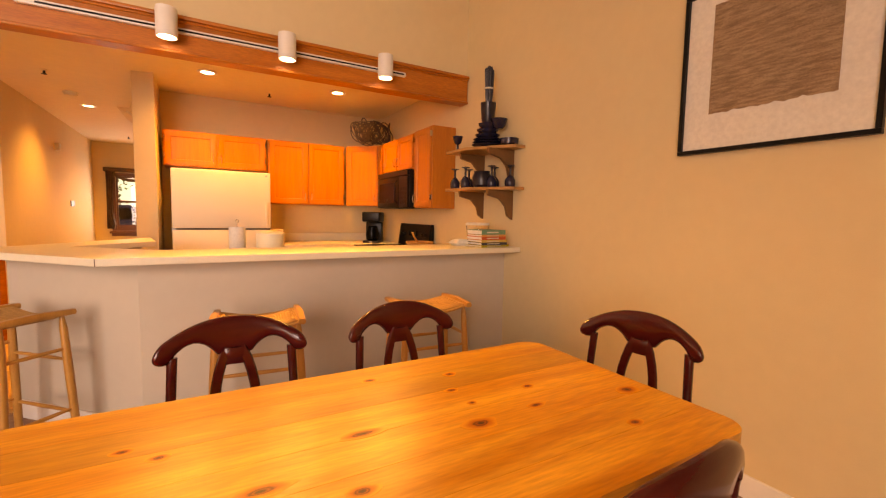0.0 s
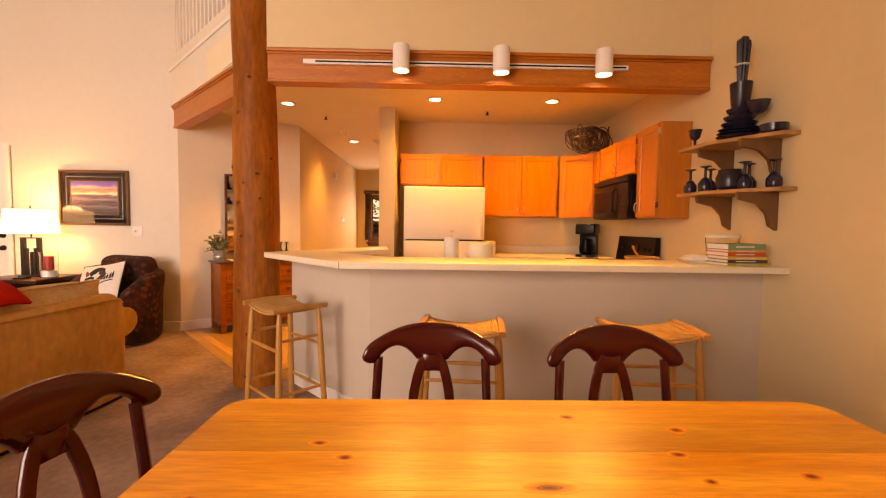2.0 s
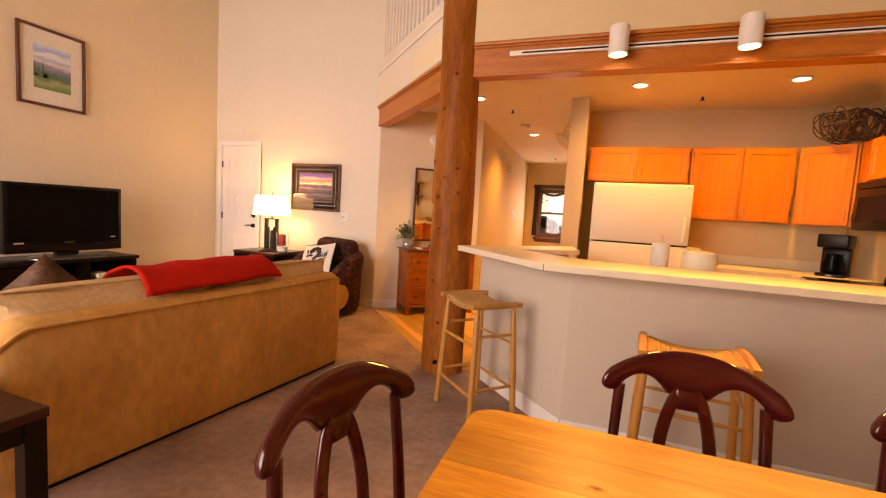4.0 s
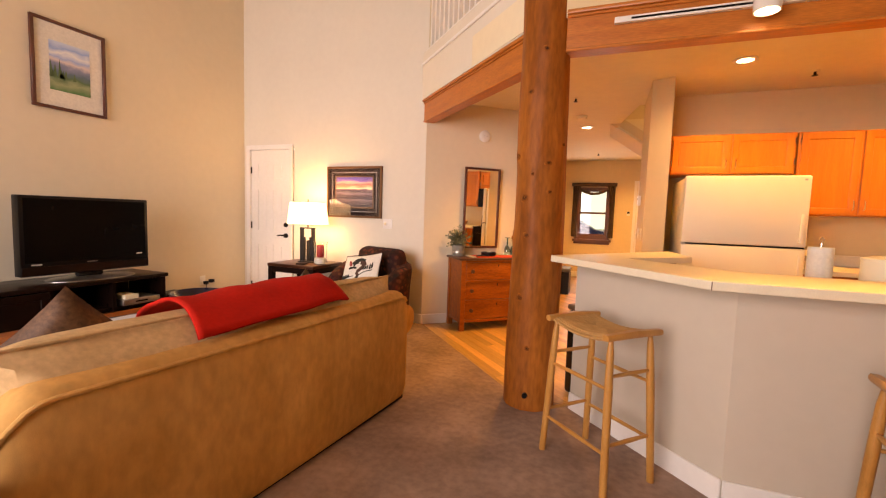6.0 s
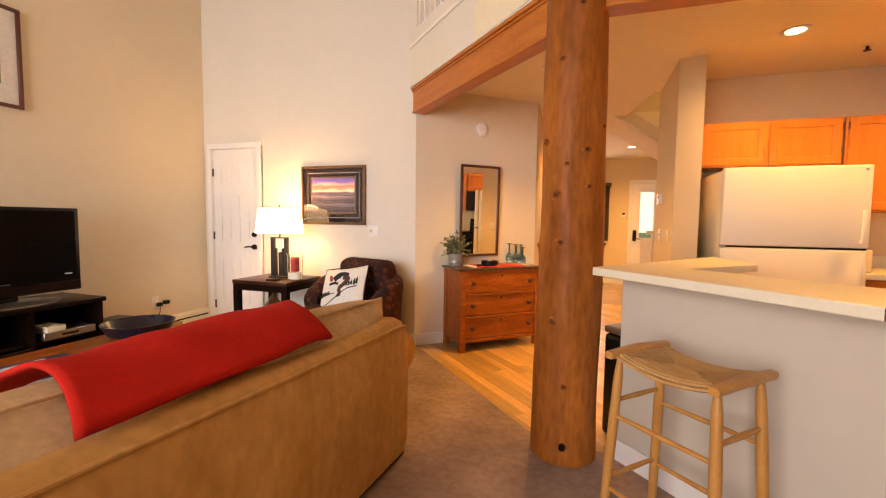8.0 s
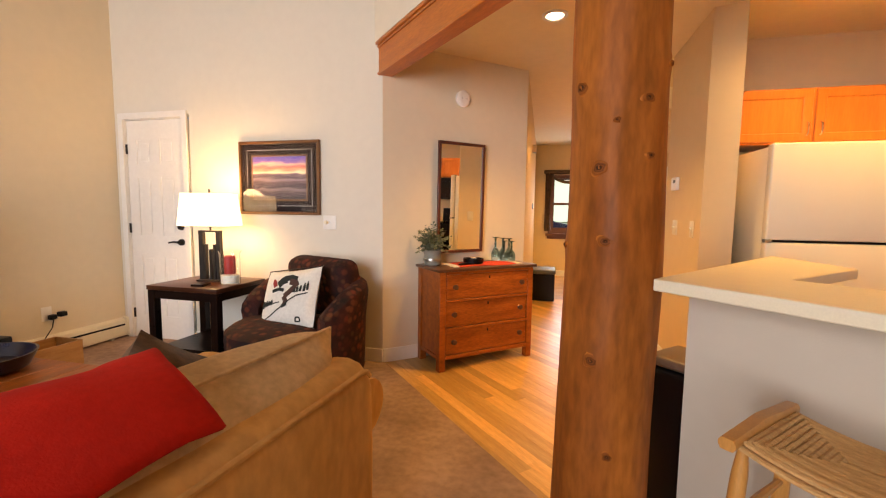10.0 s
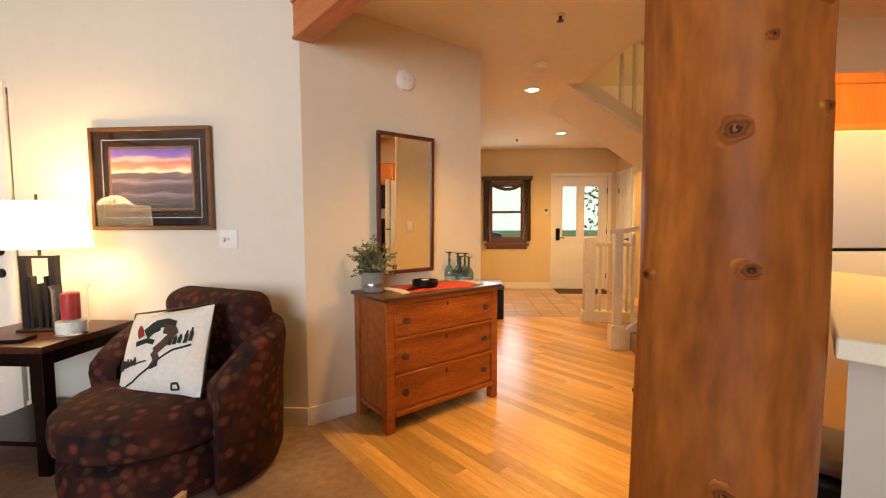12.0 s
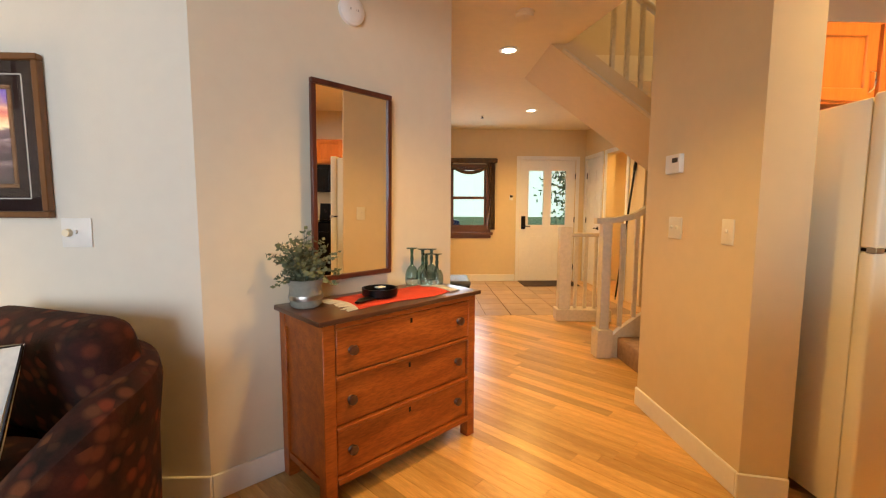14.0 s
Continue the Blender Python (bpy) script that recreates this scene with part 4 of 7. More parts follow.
def dining_chair(at, turn):
    """Faces local -y; the back stands at y = 0."""
    ob = thing("dining_chair", at, turn, "dark red-brown lacquered wooden chair at the pine table", "chair", "chairs round the table")
    part("seat", B(-0.22, -0.45, 0.43, 0.22, -0.03, 0.465, bevel=0.014, seg=3), M["mahogany"], ob)

    def back(u):
        return 0.035 - 0.055 * u * u

    # crest rail: a deep arched yoke with rounded ends
    top = lambda u: 0.908 - 0.085 * abs(u) ** 2.2
    low = lambda u: 0.776 - 0.008 * u * u + 0.052 * math.cos(min(1.0, abs(abs(u) - 0.53) / 0.28) * math.pi / 2) ** 0.7
    loops = []
    for k in range(41):
        u = math.sin(math.pi / 2 * (-1 + 2 * k / 40))
        x, y, t, l = 0.237 * u, back(u), top(u), low(u)
        f = 1.0
        if abs(u) > 0.88:
            f = math.sqrt(max(0.0, 1 - ((abs(u) - 0.88) / 0.12) ** 2)) * 0.97 + 0.03
            m = (t + l) / 2
            t, l = m + (t - m) * f, m - (m - l) * f
        h, c = (t - l) / 2, (t + l) / 2
        loops.append([(x, y + 0.019 * (0.25 + 0.75 * f) * math.cos(a), c + h * math.copysign(abs(math.sin(a)) ** 0.6, math.sin(a))) for a in [2 * math.pi * q / 14 for q in range(14)]])
    part("crest_rail", rings(bmesh.new(), loops), M["mahogany"], ob)
    for s in (-1, 1):
        part("back_post", sweep(bmesh.new(), [(s * 0.195, -0.03, 0.44), (s * 0.192, -0.015, 0.62), (s * 0.185, back(0.8) + 0.002, 0.79)], [(0.018, 0.017), (0.015, 0.015), (0.016, 0.014)], up=(0, 1, 0), seg=12), M["mahogany"], ob)
        part("leg", sweep(bmesh.new(), [(s * 0.195, -0.035, 0.43), (s * 0.198, -0.01, 0.2), (s * 0.20, 0.04, 0.0)], [(0.02, 0.02), (0.018, 0.018), (0.015, 0.015)], up=(0, 1, 0), seg=10, square=True), M["mahogany"], ob)
        part("leg", sweep(bmesh.new(), [(s * 0.19, -0.42, 0.43), (s * 0.19, -0.425, 0.0)], [(0.02, 0.02), (0.014, 0.014)], up=(0, 1, 0), seg=10, square=True), M["mahogany"], ob)
        pts = [(s * (0.020 + 0.046 * math.sin(math.pi * q / 9.0) ** 0.8), 0.024 - 0.05 * q / 8, 0.80 - 0.355 * q / 8) for q in range(9)]
        part("splat_arm", sweep(bmesh.new(), pts, (0.017, 0.010), up=(0, 1, 0), seg=10, square=True), M["mahogany"], ob)
    part("splat_head", B(-0.034, 0.010, 0.738, 0.034, 0.034, 0.80, bevel=0.008, seg=2), M["mahogany"], ob)
    return ob


chair = dining_chair((0.081, 1.882, 0), -2)
for x, y, a in ((0.708, 1.87, 2), (1.465, 1.312, -79), (-0.71, 1.329, 78.5), (0.67, 0.665, 183)):
    copy_thing(chair, pose(x, y, 0, 0, 0, a))


def bar_stool(at, turn):
    ob = thing("bar_stool", at, turn, "light wood bar stool with woven rush saddle seat", "stool", "stools at the bar")
    H = 0.735
    def saddle(x):
        return H - 0.028 + 0.033 * (x / 0.2) ** 2

    loops = []
    for k in range(13):
        x = -0.182 + 0.364 * k / 12
        thick = 0.017 * (1 - 0.35 * abs(x / 0.182) ** 4)
        loops.append([(x, 0.146 * math.copysign(abs(math.cos(a)) ** 0.7, math.cos(a)), saddle(x) - 0.006 + thick * math.copysign(abs(math.sin(a)) ** 0.75, math.sin(a)) * (1.0 + 0.25 * math.sin(a))) for a in [2 * math.pi * q / 22 for q in range(22)]])
    part("seat_core", rings(bmesh.new(), loops), M["rush"], ob)
    cords = bmesh.new()
    for k in range(12):
        hx, hy = 0.186 - 0.0125 * k, 0.148 - 0.0122 * k
        pts = [(-hx + 2 * hx * q / 8, -hy) for q in range(8)] + [(hx, -hy + 2 * hy * q / 4) for q in range(4)] + [(hx - 2 * hx * q / 8, hy) for q in range(8)] + [(-hx, hy - 2 * hy * q / 4) for q in range(4)]
        pts.append(pts[0])
        lift = 0.013 - 0.014 * max(0.0, 1 - k / 2.0) ** 2
        sweep(cords, [(x, y, saddle(x) + lift + 0.0008 * ((k * 7) % 3)) for x, y in pts], (0.0074, 0.0062), seg=6)
    part("rush_weave", cords, M["rush"], ob, "woven natural rush cords")
    for s in (-1, 1):
        part("end_rail", sweep(bmesh.new(), [(s * 0.197, -0.175, H + 0.006), (s * 0.199, 0, H + 0.012), (s * 0.197, 0.175, H + 0.006)], [(0.018, 0.014), (0.02, 0.017), (0.018, 0.014)], seg=10, square=True), M["stool"], ob)
    feet = {}
    for sx in (-1, 1):
        for sy in (-1, 1):
            a, b = Vector((sx * 0.183, sy * 0.127, H - 0.004)), Vector((sx * 0.218, sy * 0.155, 0))
            feet[sx, sy] = (a, b)
            part("leg", rings(bmesh.new(), [[a.lerp(b, s) + Vector((r * math.cos(t), r * math.sin(t), 0)) for t in [2 * math.pi * q / 12 for q in range(12)]] for s, r in ((0, 0.010), (0.10, 0.017), (0.35, 0.0195), (1, 0.0175))]), M["stool"], ob)
    for (p, q), hs in ((((-1, -1), (1, -1)), (0.20, 0.50)), (((-1, 1), (1, 1)), (0.22, 0.50)), (((-1, -1), (-1, 1)), (0.24, 0.56)), (((1, -1), (1, 1)), (0.24, 0.56))):
        for h in hs:
            s = 1 - h / H
            part("rung", rod(bmesh.new(), feet[p][0].lerp(feet[p][1], s), feet[q][0].lerp(feet[q][1], s), 0.008, 0.008, 8, mid=0.011), M["stool"], ob)
    return ob


stool = bar_stool((-0.857, 3.11, 0), -44)
copy_thing(stool, pose(0.23, 2.58, 0, 0, 0, -6))
copy_thing(stool, pose(1.18, 2.55, 0, 0, 0, -4))

# framed relief print on the dining wall
art = thing("framed_relief_print", (RX - 0.003, 1.225, 1.98), -90, "large framed brown relief print with cream mat", "picture")
part("frame", box(box(box(B(-0.375, -0.03, -0.385, 0.375, 0, -0.365, bevel=0.002), -0.375, -0.03, 0.365, 0.375, 0, 0.385, bevel=0.002), -0.375, -0.03, -0.3645, -0.357, 0, 0.3645, bevel=0.002), 0.357, -0.03, -0.3645, 0.375, 0, 0.3645, bevel=0.002), M["black"], art, "thin black frame")
part("mat_board", B(-0.3565, -0.012, -0.3645, 0.3565, -0.002, 0.3645), M["paper"], art, "cream mat board")
relief = mat("brown_relief_paper", (0.55, 0.38, 0.24), 0.8, second=(0.30, 0.19, 0.11), scale=22, stretch=(0.7, 1, 4), bump=1.0, bump_scale=40, fine=0.25)
bm = bmesh.new()
cols, rows_ = 30, 34
vs = [[bm.verts.new((-0.24 + 0.48 * i / cols, -0.0135 - 0.006 * abs(noise.noise((i * 0.9, 3.1, j * 0.35))), -0.2 + 0.5 * j / rows_ + 0.012 * noise.noise((i * 0.5, j * 0.9, 2)))) for i in range(cols + 1)] for j in range(rows_ + 1)]
for j in range(rows_):
    for i in range(cols):
        bm.faces.new((vs[j][i], vs[j][i + 1], vs[j + 1][i + 1], vs[j + 1][i]))
part("print", bm, relief, art, "torn-edged brown textured print")
# ---- living room ----


def ring_frame(w, h, b, depth):
    """A picture frame with mitre-like butt joints, lying in x and z, its face towards -y."""
    bm = bmesh.new()
    box(bm, -w / 2, -depth, -h / 2, w / 2, 0, -h / 2 + b, bevel=0.003)
    box(bm, -w / 2, -depth, h / 2 - b, w / 2, 0, h / 2, bevel=0.003)
    box(bm, -w / 2, -depth, -h / 2 + b + 0.0003, -w / 2 + b, 0, h / 2 - b - 0.0003, bevel=0.003)
    box(bm, w / 2 - b, -depth, -h / 2 + b + 0.0003, w / 2, 0, h / 2 - b - 0.0003, bevel=0.003)
    return bm


def landscape(name, stops, height, distort=0.25, scale=5.0, stretch=(1, 1, 3.0)):
    """Paint in bands up the sheet, broken by noise."""
    m = bpy.data.materials.new(name)
    m.use_nodes = True
    nt = m.node_tree
    b = nt.nodes["Principled BSDF"]
    b.inputs["Roughness"].default_value = 0.5
    co = nt.nodes.new("ShaderNodeTexCoord")
    sep = nt.nodes.new("ShaderNodeSeparateXYZ")
    nt.links.new(co.outputs["Object"], sep.inputs[0])
    mp = nt.nodes.new("ShaderNodeMapping")
    mp.inputs["Scale"].default_value = stretch
    nt.links.new(co.outputs["Object"], mp.inputs[0])
    n = nt.nodes.new("ShaderNodeTexNoise")
    n.inputs["Scale"].default_value, n.inputs["Detail"].default_value = scale, 6.0
    nt.links.new(mp.outputs[0], n.inputs["Vector"])
    r = nt.nodes.new("ShaderNodeMapRange")
    r.inputs["From Min"].default_value, r.inputs["From Max"].default_value = -height / 2, height / 2
    nt.links.new(sep.outputs["Z"], r.inputs[0])
    a = nt.nodes.new("ShaderNodeMath")
    a.operation = "MULTIPLY_ADD"
    a.inputs[1].default_value = distort
    nt.links.new(n.outputs[0], a.inputs[0])
    nt.links.new(r.outputs[0], a.inputs[2])
    sub = nt.nodes.new("ShaderNodeMath")
    sub.operation = "SUBTRACT"
    sub.inputs[1].default_value = distort / 2
    nt.links.new(a.outputs[0], sub.inputs[0])
    ramp = nt.nodes.new("ShaderNodeValToRGB")
    el = ramp.color_ramp.elements
    while len(el) < len(stops):
        el.new(0.5)
    for e, (p, c) in zip(el, stops):
        e.position, e.color = p, (*c, 1)
    nt.links.new(sub.outputs[0], ramp.inputs[0])
    nt.links.new(ramp.outputs[0], b.inputs["Base Color"])
    return m


gold = mat("bronze_frame", (0.22, 0.10, 0.035), 0.35, 0.3, scale=8)
darkmat = mat("dark_mat_board", (0.022, 0.010, 0.008), 0.8, spec=0.1)
sunset = landscape("sunset_painting", [(0.0, (0.02, 0.012, 0.014)), (0.14, (0.07, 0.035, 0.035)), (0.22, (0.20, 0.13, 0.13)), (0.27, (0.03, 0.015, 0.02)), (0.40, (0.09, 0.04, 0.045)), (0.46, (0.26, 0.17, 0.17)), (0.51, (0.06, 0.03, 0.035)), (0.60, (0.16, 0.08, 0.09)), (0.62, (0.85, 0.66, 0.35)), (0.70, (0.70, 0.22, 0.10)), (0.78, (0.55, 0.12, 0.09)), (0.84, (0.68, 0.36, 0.22)), (0.91, (0.20, 0.09, 0.30)), (1.0, (0.10, 0.06, 0.30))], 0.34, 0.26, 8.0, (1, 1, 2.6))
pic = thing("sunset_picture", (-3.722, BY - 0.003, 1.505), 0, "framed sunset landscape painting with dark mats", "picture")
part("frame", ring_frame(0.762, 0.612, 0.024, 0.03), gold, pic, "bronze wooden frame")
part("mat_board", B(-0.356, -0.012, -0.281, 0.356, -0.002, 0.281), darkmat, pic, "dark double mat board")
part("mat_line", ring_frame(0.62, 0.47, 0.005, 0.0145), M["fringe"], pic, "thin pale mat line")
part("inner_fillet", ring_frame(0.535, 0.385, 0.016, 0.016), gold, pic)
part("painting", B(-0.251, -0.0142, -0.176, 0.251, -0.0125, 0.176), sunset, pic)
glazing = part("glazing", B(-0.3555, -0.0225, -0.2805, 0.3555, -0.0195, 0.2805), M["glass"], pic, "clear picture glass")
glazing.visible_shadow = False
alpine = landscape("alpine_painting", [(0.0, (0.10, 0.22, 0.08)), (0.16, (0.30, 0.36, 0.20)), (0.28, (0.08, 0.16, 0.07)), (0.40, (0.10, 0.16, 0.22)), (0.52, (0.24, 0.26, 0.42)), (0.60, (0.72, 0.62, 0.62)), (0.68, (0.34, 0.46, 0.74)), (0.78, (0.80, 0.82, 0.86)), (0.88, (0.30, 0.45, 0.78)), (1.0, (0.55, 0.66, 0.86))], 0.42, 0.35, 7.0, (1, 1, 1.5))
pic2 = thing("mountain_picture", (LX + 0.003, 3.30, 2.46), 90, "framed watercolour of mountains with pale mat", "picture")
part("frame", ring_frame(0.57, 0.755, 0.026, 0.03), M["mirrorframe"], pic2, "dark brown frame")
part("mat_board", B(-0.2585, -0.012, -0.351, 0.2585, -0.002, 0.351), M["paper"], pic2, "pale mat board")
part("painting", B(-0.155, -0.0142, -0.21, 0.155, -0.0125, 0.21), alpine, pic2)
for k in range(9):
    x, h = -0.145 + 0.018 * k * (1 + 0.3 * math.sin(k * 5)), 0.05 + 0.09 * abs(math.sin(k * 2.3 + 1)) * (1.3 if k < 4 else 0.4)
    bm = bmesh.new()
    fv = [bm.verts.new((x - 0.014, -0.0148, -0.10)), bm.verts.new((x + 0.014, -0.0148, -0.10)), bm.verts.new((x, -0.0148, -0.10 + h))]
    bm.faces.new(fv)
    part("painted_tree", bm, M["foliage"], pic2)


def panelled_door(name, x0, x1, h, at, turn, label, hinge_left=True, glazed=False, kind="structure", handle=True):
    """A moulded door in its casing; local x runs along the wall, the face looks to -y."""
    ob = thing(name, at, turn, label, "door")
    ob["kind"] = kind
    w = x1 - x0
    c = 0.062

    def arch(a, b, top, wide, y0, y1):
        out = [(a - wide, 0), (a - wide, top + wide), (b + wide, top + wide), (b + wide, 0), (b, 0), (b, top), (a, top), (a, 0)]
        bm = bmesh.new()
        front, back = ([bm.verts.new((x, yy, z)) for x, z in out] for yy in (y0, y1))
        for vs in (front, back):
            for q in ((0, 1, 6, 7), (1, 2, 5, 6), (2, 3, 4, 5)):
                bm.faces.new([vs[k] for k in q])
        for k in range(8):
            bm.faces.new((front[k], front[(k + 1) % 8], back[(k + 1) % 8], back[k]))
        bmesh.ops.recalc_face_normals(bm, faces=bm.faces)
        return bm

    part("casing", arch(x0 - 0.006, x1 + 0.006, h + 0.006, c - 0.006, -0.02, 0.0), M["white"], ob)
    part("jamb", arch(x0 - 0.0005, x1 + 0.0005, h + 0.0005, 0.005, 0.001, 0.11), M["white"], ob)
    slab = bmesh.new()
    st, t0, t1 = 0.11, 0.012, 0.047
    rows = [(0.22, 0.80), (0.98, 1.52), (1.64, 1.86)] if not glazed else [(0.22, 0.50), (0.60, 0.80)]
    xm = (x0 + x1) / 2
    cuts = [0.004] + [v for r in rows for v in r] + [h - 0.003]
    if glazed:
        cuts = [0.004, 0.22, 0.80, 0.96, 1.87, h - 0.003]
    mid = 0.05 if not glazed else 0.068
    st = st if not glazed else 0.15
    xs = [x0 + 0.002, x0 + st, xm - mid, xm + mid, x1 - st, x1 - 0.002]
    grid = {(i, k, f): slab.verts.new((x, yy, z)) for i, x in enumerate(xs) for k, z in enumerate(cuts) for f, yy in enumerate((t0, t1))}
    solid = {(i, k) for i in range(5) for k in range(len(cuts) - 1) if i % 2 == 0 or k % 2 == 0}
    for i, k in solid:
        for f in (0, 1):
            slab.faces.new([grid[p] for p in ((i, k, f), (i + 1, k, f), (i + 1, k + 1, f), (i, k + 1, f))])
        for di, dk, p, q in ((-1, 0, (i, k), (i, k + 1)), (1, 0, (i + 1, k), (i + 1, k + 1)), (0, -1, (i, k), (i + 1, k)), (0, 1, (i, k + 1), (i + 1, k + 1))):
            if (i + di, k + dk) not in solid:
                slab.faces.new([grid[(*p, 0)], grid[(*q, 0)], grid[(*q, 1)], grid[(*p, 1)]])
    bmesh.ops.recalc_face_normals(slab, faces=slab.faces)
    leaf = part("leaf", slab, M["white"], ob)
    for a, b in ((1, 2), (3, 4)):
        for k in range(1, len(cuts) - 1, 2):
            if glazed and k == 3:
                pane = part("pane", B(xs[a], 0.026, cuts[k], xs[b], 0.032, cuts[k + 1]), M["glass"], leaf)
                pane.visible_shadow = False
            else:
                part("panel", B(xs[a] - 0.001, 0.020, cuts[k] - 0.001, xs[b] + 0.001, 0.040, cuts[k + 1] + 0.001), M["white"], leaf)
                part("raised_field", B(xs[a] + 0.03, 0.014, cuts[k] + 0.03, xs[b] - 0.03, 0.0195, cuts[k + 1] - 0.03, bevel=0.004), M["white"], leaf)
    hx = x0 if hinge_left else x1
    for hz in (0.24, 1.05, 1.78):
        part("hinge", rod(bmesh.new(), (hx, 0.004, hz - 0.045), (hx, 0.004, hz + 0.045), 0.009, seg=8), M["blackmetal"], leaf, "dark metal hinge")
    lx = x1 - 0.06 if hinge_left else x0 + 0.06
    s = -1 if hinge_left else 1
    if handle:
        part("deadbolt", rod(bmesh.new(), (lx, 0.0115, 1.07), (lx, -0.012, 1.07), 0.03, 0.026, 18), M["blackmetal"], leaf, "dark deadbolt")
        lev = rod(bmesh.new(), (lx, 0.0115, 0.93), (lx, -0.012, 0.93), 0.03, 0.028, 18)
        sweep(lev, [(lx, -0.03, 0.93), (lx + s * 0.05, -0.035, 0.935), (lx + s * 0.11, -0.032, 0.925)], [(0.01, 0.01), (0.008, 0.009), (0.006, 0.008)], seg=8)
        rod(lev, (lx, -0.012, 0.93), (lx, -0.034, 0.93), 0.01)
        part("lever", lev, M["blackmetal"], leaf, "dark lever handle")
    return ob


panelled_door("door_closet", -5.345, -4.705, 2.04, (0, BY, 0), 0, "closed white six-panel closet door with dark hardware")


def heater():
    ob = thing("baseboard_heater", (LX, 3.95, 0), 90, "long beige electric baseboard heater on the wall", "heater")
    part("cover", rings(bmesh.new(), [[(x, -0.002, 0.03), (x, -0.06, 0.03), (x, -0.062, 0.12), (x, -0.045, 0.175), (x, -0.002, 0.19)] for x in (0.0, 1.29)]), M["laminate"], ob)
    part("outlet_slot", B(0.02, -0.064, 0.125, 1.27, -0.055, 0.14), M["black"], ob, "dark outlet slot")
    part("end_cap", B(1.2905, -0.066, 0.02, 1.32, -0.002, 0.195, bevel=0.004), M["laminate"], ob)
    for x in (0.1, 1.15):
        part("foot", B(x, -0.05, 0.0, x + 0.02, -0.01, 0.0295), M["laminate"], ob)


heater()


def wall_plate(at, turn, label, kindname="light_switch", toggles=2, w=0.115, h=0.115, paint="white"):
    ob = thing(kindname, at, turn, label, "switch" if "switch" in kindname else "outlet")
    part("plate", B(-w / 2, -0.007, -h / 2, w / 2, -0.0005, h / 2, bevel=0.003, seg=2), M[paint], ob)
    for i in range(toggles):
        x = (i - (toggles - 1) / 2) * 0.045
        part("toggle", B(x - 0.005, -0.017, -0.004, x + 0.005, -0.0072, 0.012, bevel=0.002), M[paint], ob)
    return ob


sw = wall_plate((-3.265, BY, 1.14), 0, "white double switch plate with dimmer knob on wall", toggles=1)
part("dimmer_knob", rod(bmesh.new(), (-0.028, -0.0072, 0), (-0.028, -0.026, 0), 0.016, 0.014, 14), M["fridge"], sw, "cream dimmer knob")
out = wall_plate((LX, 4.62, 0.37), 90, "white wall outlet with a black plug", "wall_outlet", 0, 0.075, 0.115)
part("plug", B(0.0, -0.05, -0.05, 0.05, -0.0075, -0.01, bevel=0.006), M["black"], out, "black power plug")
part("cord", sweep(bmesh.new(), [(0.02, -0.05, -0.03), (-0.02, -0.09, -0.10), (-0.10, -0.08, -0.22), (-0.22, -0.10, -0.365)], (0.004, 0.004), seg=6), M["black"], out, "black power cord")
part("adapter", B(0.045, -0.09, -0.03, 0.10, -0.04, 0.01, bevel=0.006), M["black"], out)


def television():
    ob = thing("television", (-5.10, 3.23, 0.612), 90, "large black flat television on the stand", "television")
    part("bezel", B(-0.495, 0.0, 0.055, 0.495, 0.09, 0.705, bevel=0.008, seg=2), M["black"], ob)
    part("screen", B(-0.465, -0.003, 0.165, 0.465, -0.0005, 0.68), M["screen"], ob, "dark glossy screen")
    part("speaker_bar", B(-0.49, -0.006, 0.065, 0.49, -0.0005, 0.13, bevel=0.002), M["espresso"], ob)
    part("logo_bar", B(-0.04, -0.0075, 0.143, 0.04, -0.0008, 0.149), M["steel"], ob)
    part("sticker", B(0.38, -0.0042, 0.185, 0.43, -0.0032, 0.195), M["paper"], ob)
    part("sticker", B(-0.43, -0.0075, 0.143, -0.36, -0.0062, 0.153), M["paper"], ob)
    part("neck", B(-0.10, 0.02, 0.018, 0.10, 0.07, 0.0545, bevel=0.008), M["black"], ob)
    bm = lathe(bmesh.new(), [(1.0, 0.0), (1.0, 0.006), (0.93, 0.014), (0.02, 0.017)], 36)
    bmesh.ops.scale(bm, vec=(0.34, 0.20, 1), verts=bm.verts)
    bmesh.ops.translate(bm, vec=(0, 0.0, 0), verts=bm.verts)
    part("base", bm, M["steel"], ob, "oval silver base")


television()


def tv_stand():
    ob = thing("tv_stand", (-4.90, 2.35, 0), 90, "espresso wood television stand with open shelf", "tv stand")
    L, D, H = 1.40, 0.52, 0.61
    part("top", B(-0.02, -0.02, H - 0.035, L + 0.02, D, H, bevel=0.006, seg=2), M["espresso"], ob)
    part("bottom", B(0, 0, 0.08, L, D, 0.11), M["espresso"], ob)
    part("shelf", B(0.03, 0.02, 0.33, L - 0.03, D - 0.02, 0.35), M["espresso"], ob)
    part("back", B(0.03, D - 0.018, 0.111, L - 0.03, D, H - 0.036), M["espresso"], ob)
    for x in (0, 0.46, 0.92, L - 0.03):
        part("side", B(x, 0.0, 0.111, x + 0.03, D - 0.019, H - 0.0355), M["espresso"], ob)
    for x in (0.02, L - 0.08):
        part("foot", B(x, 0.02, 0, x + 0.06, D - 0.04, 0.0795), M["espresso"], ob)
    part("door", panel_door(bmesh.new(), 0.032, 0.12, 0.459, 0.565, -0.021, 0.02), M["espresso"], ob)
    part("drawer", B(0.5, -0.018, 0.115, 0.915, -0.001, 0.32, bevel=0.004), M["espresso"], ob)


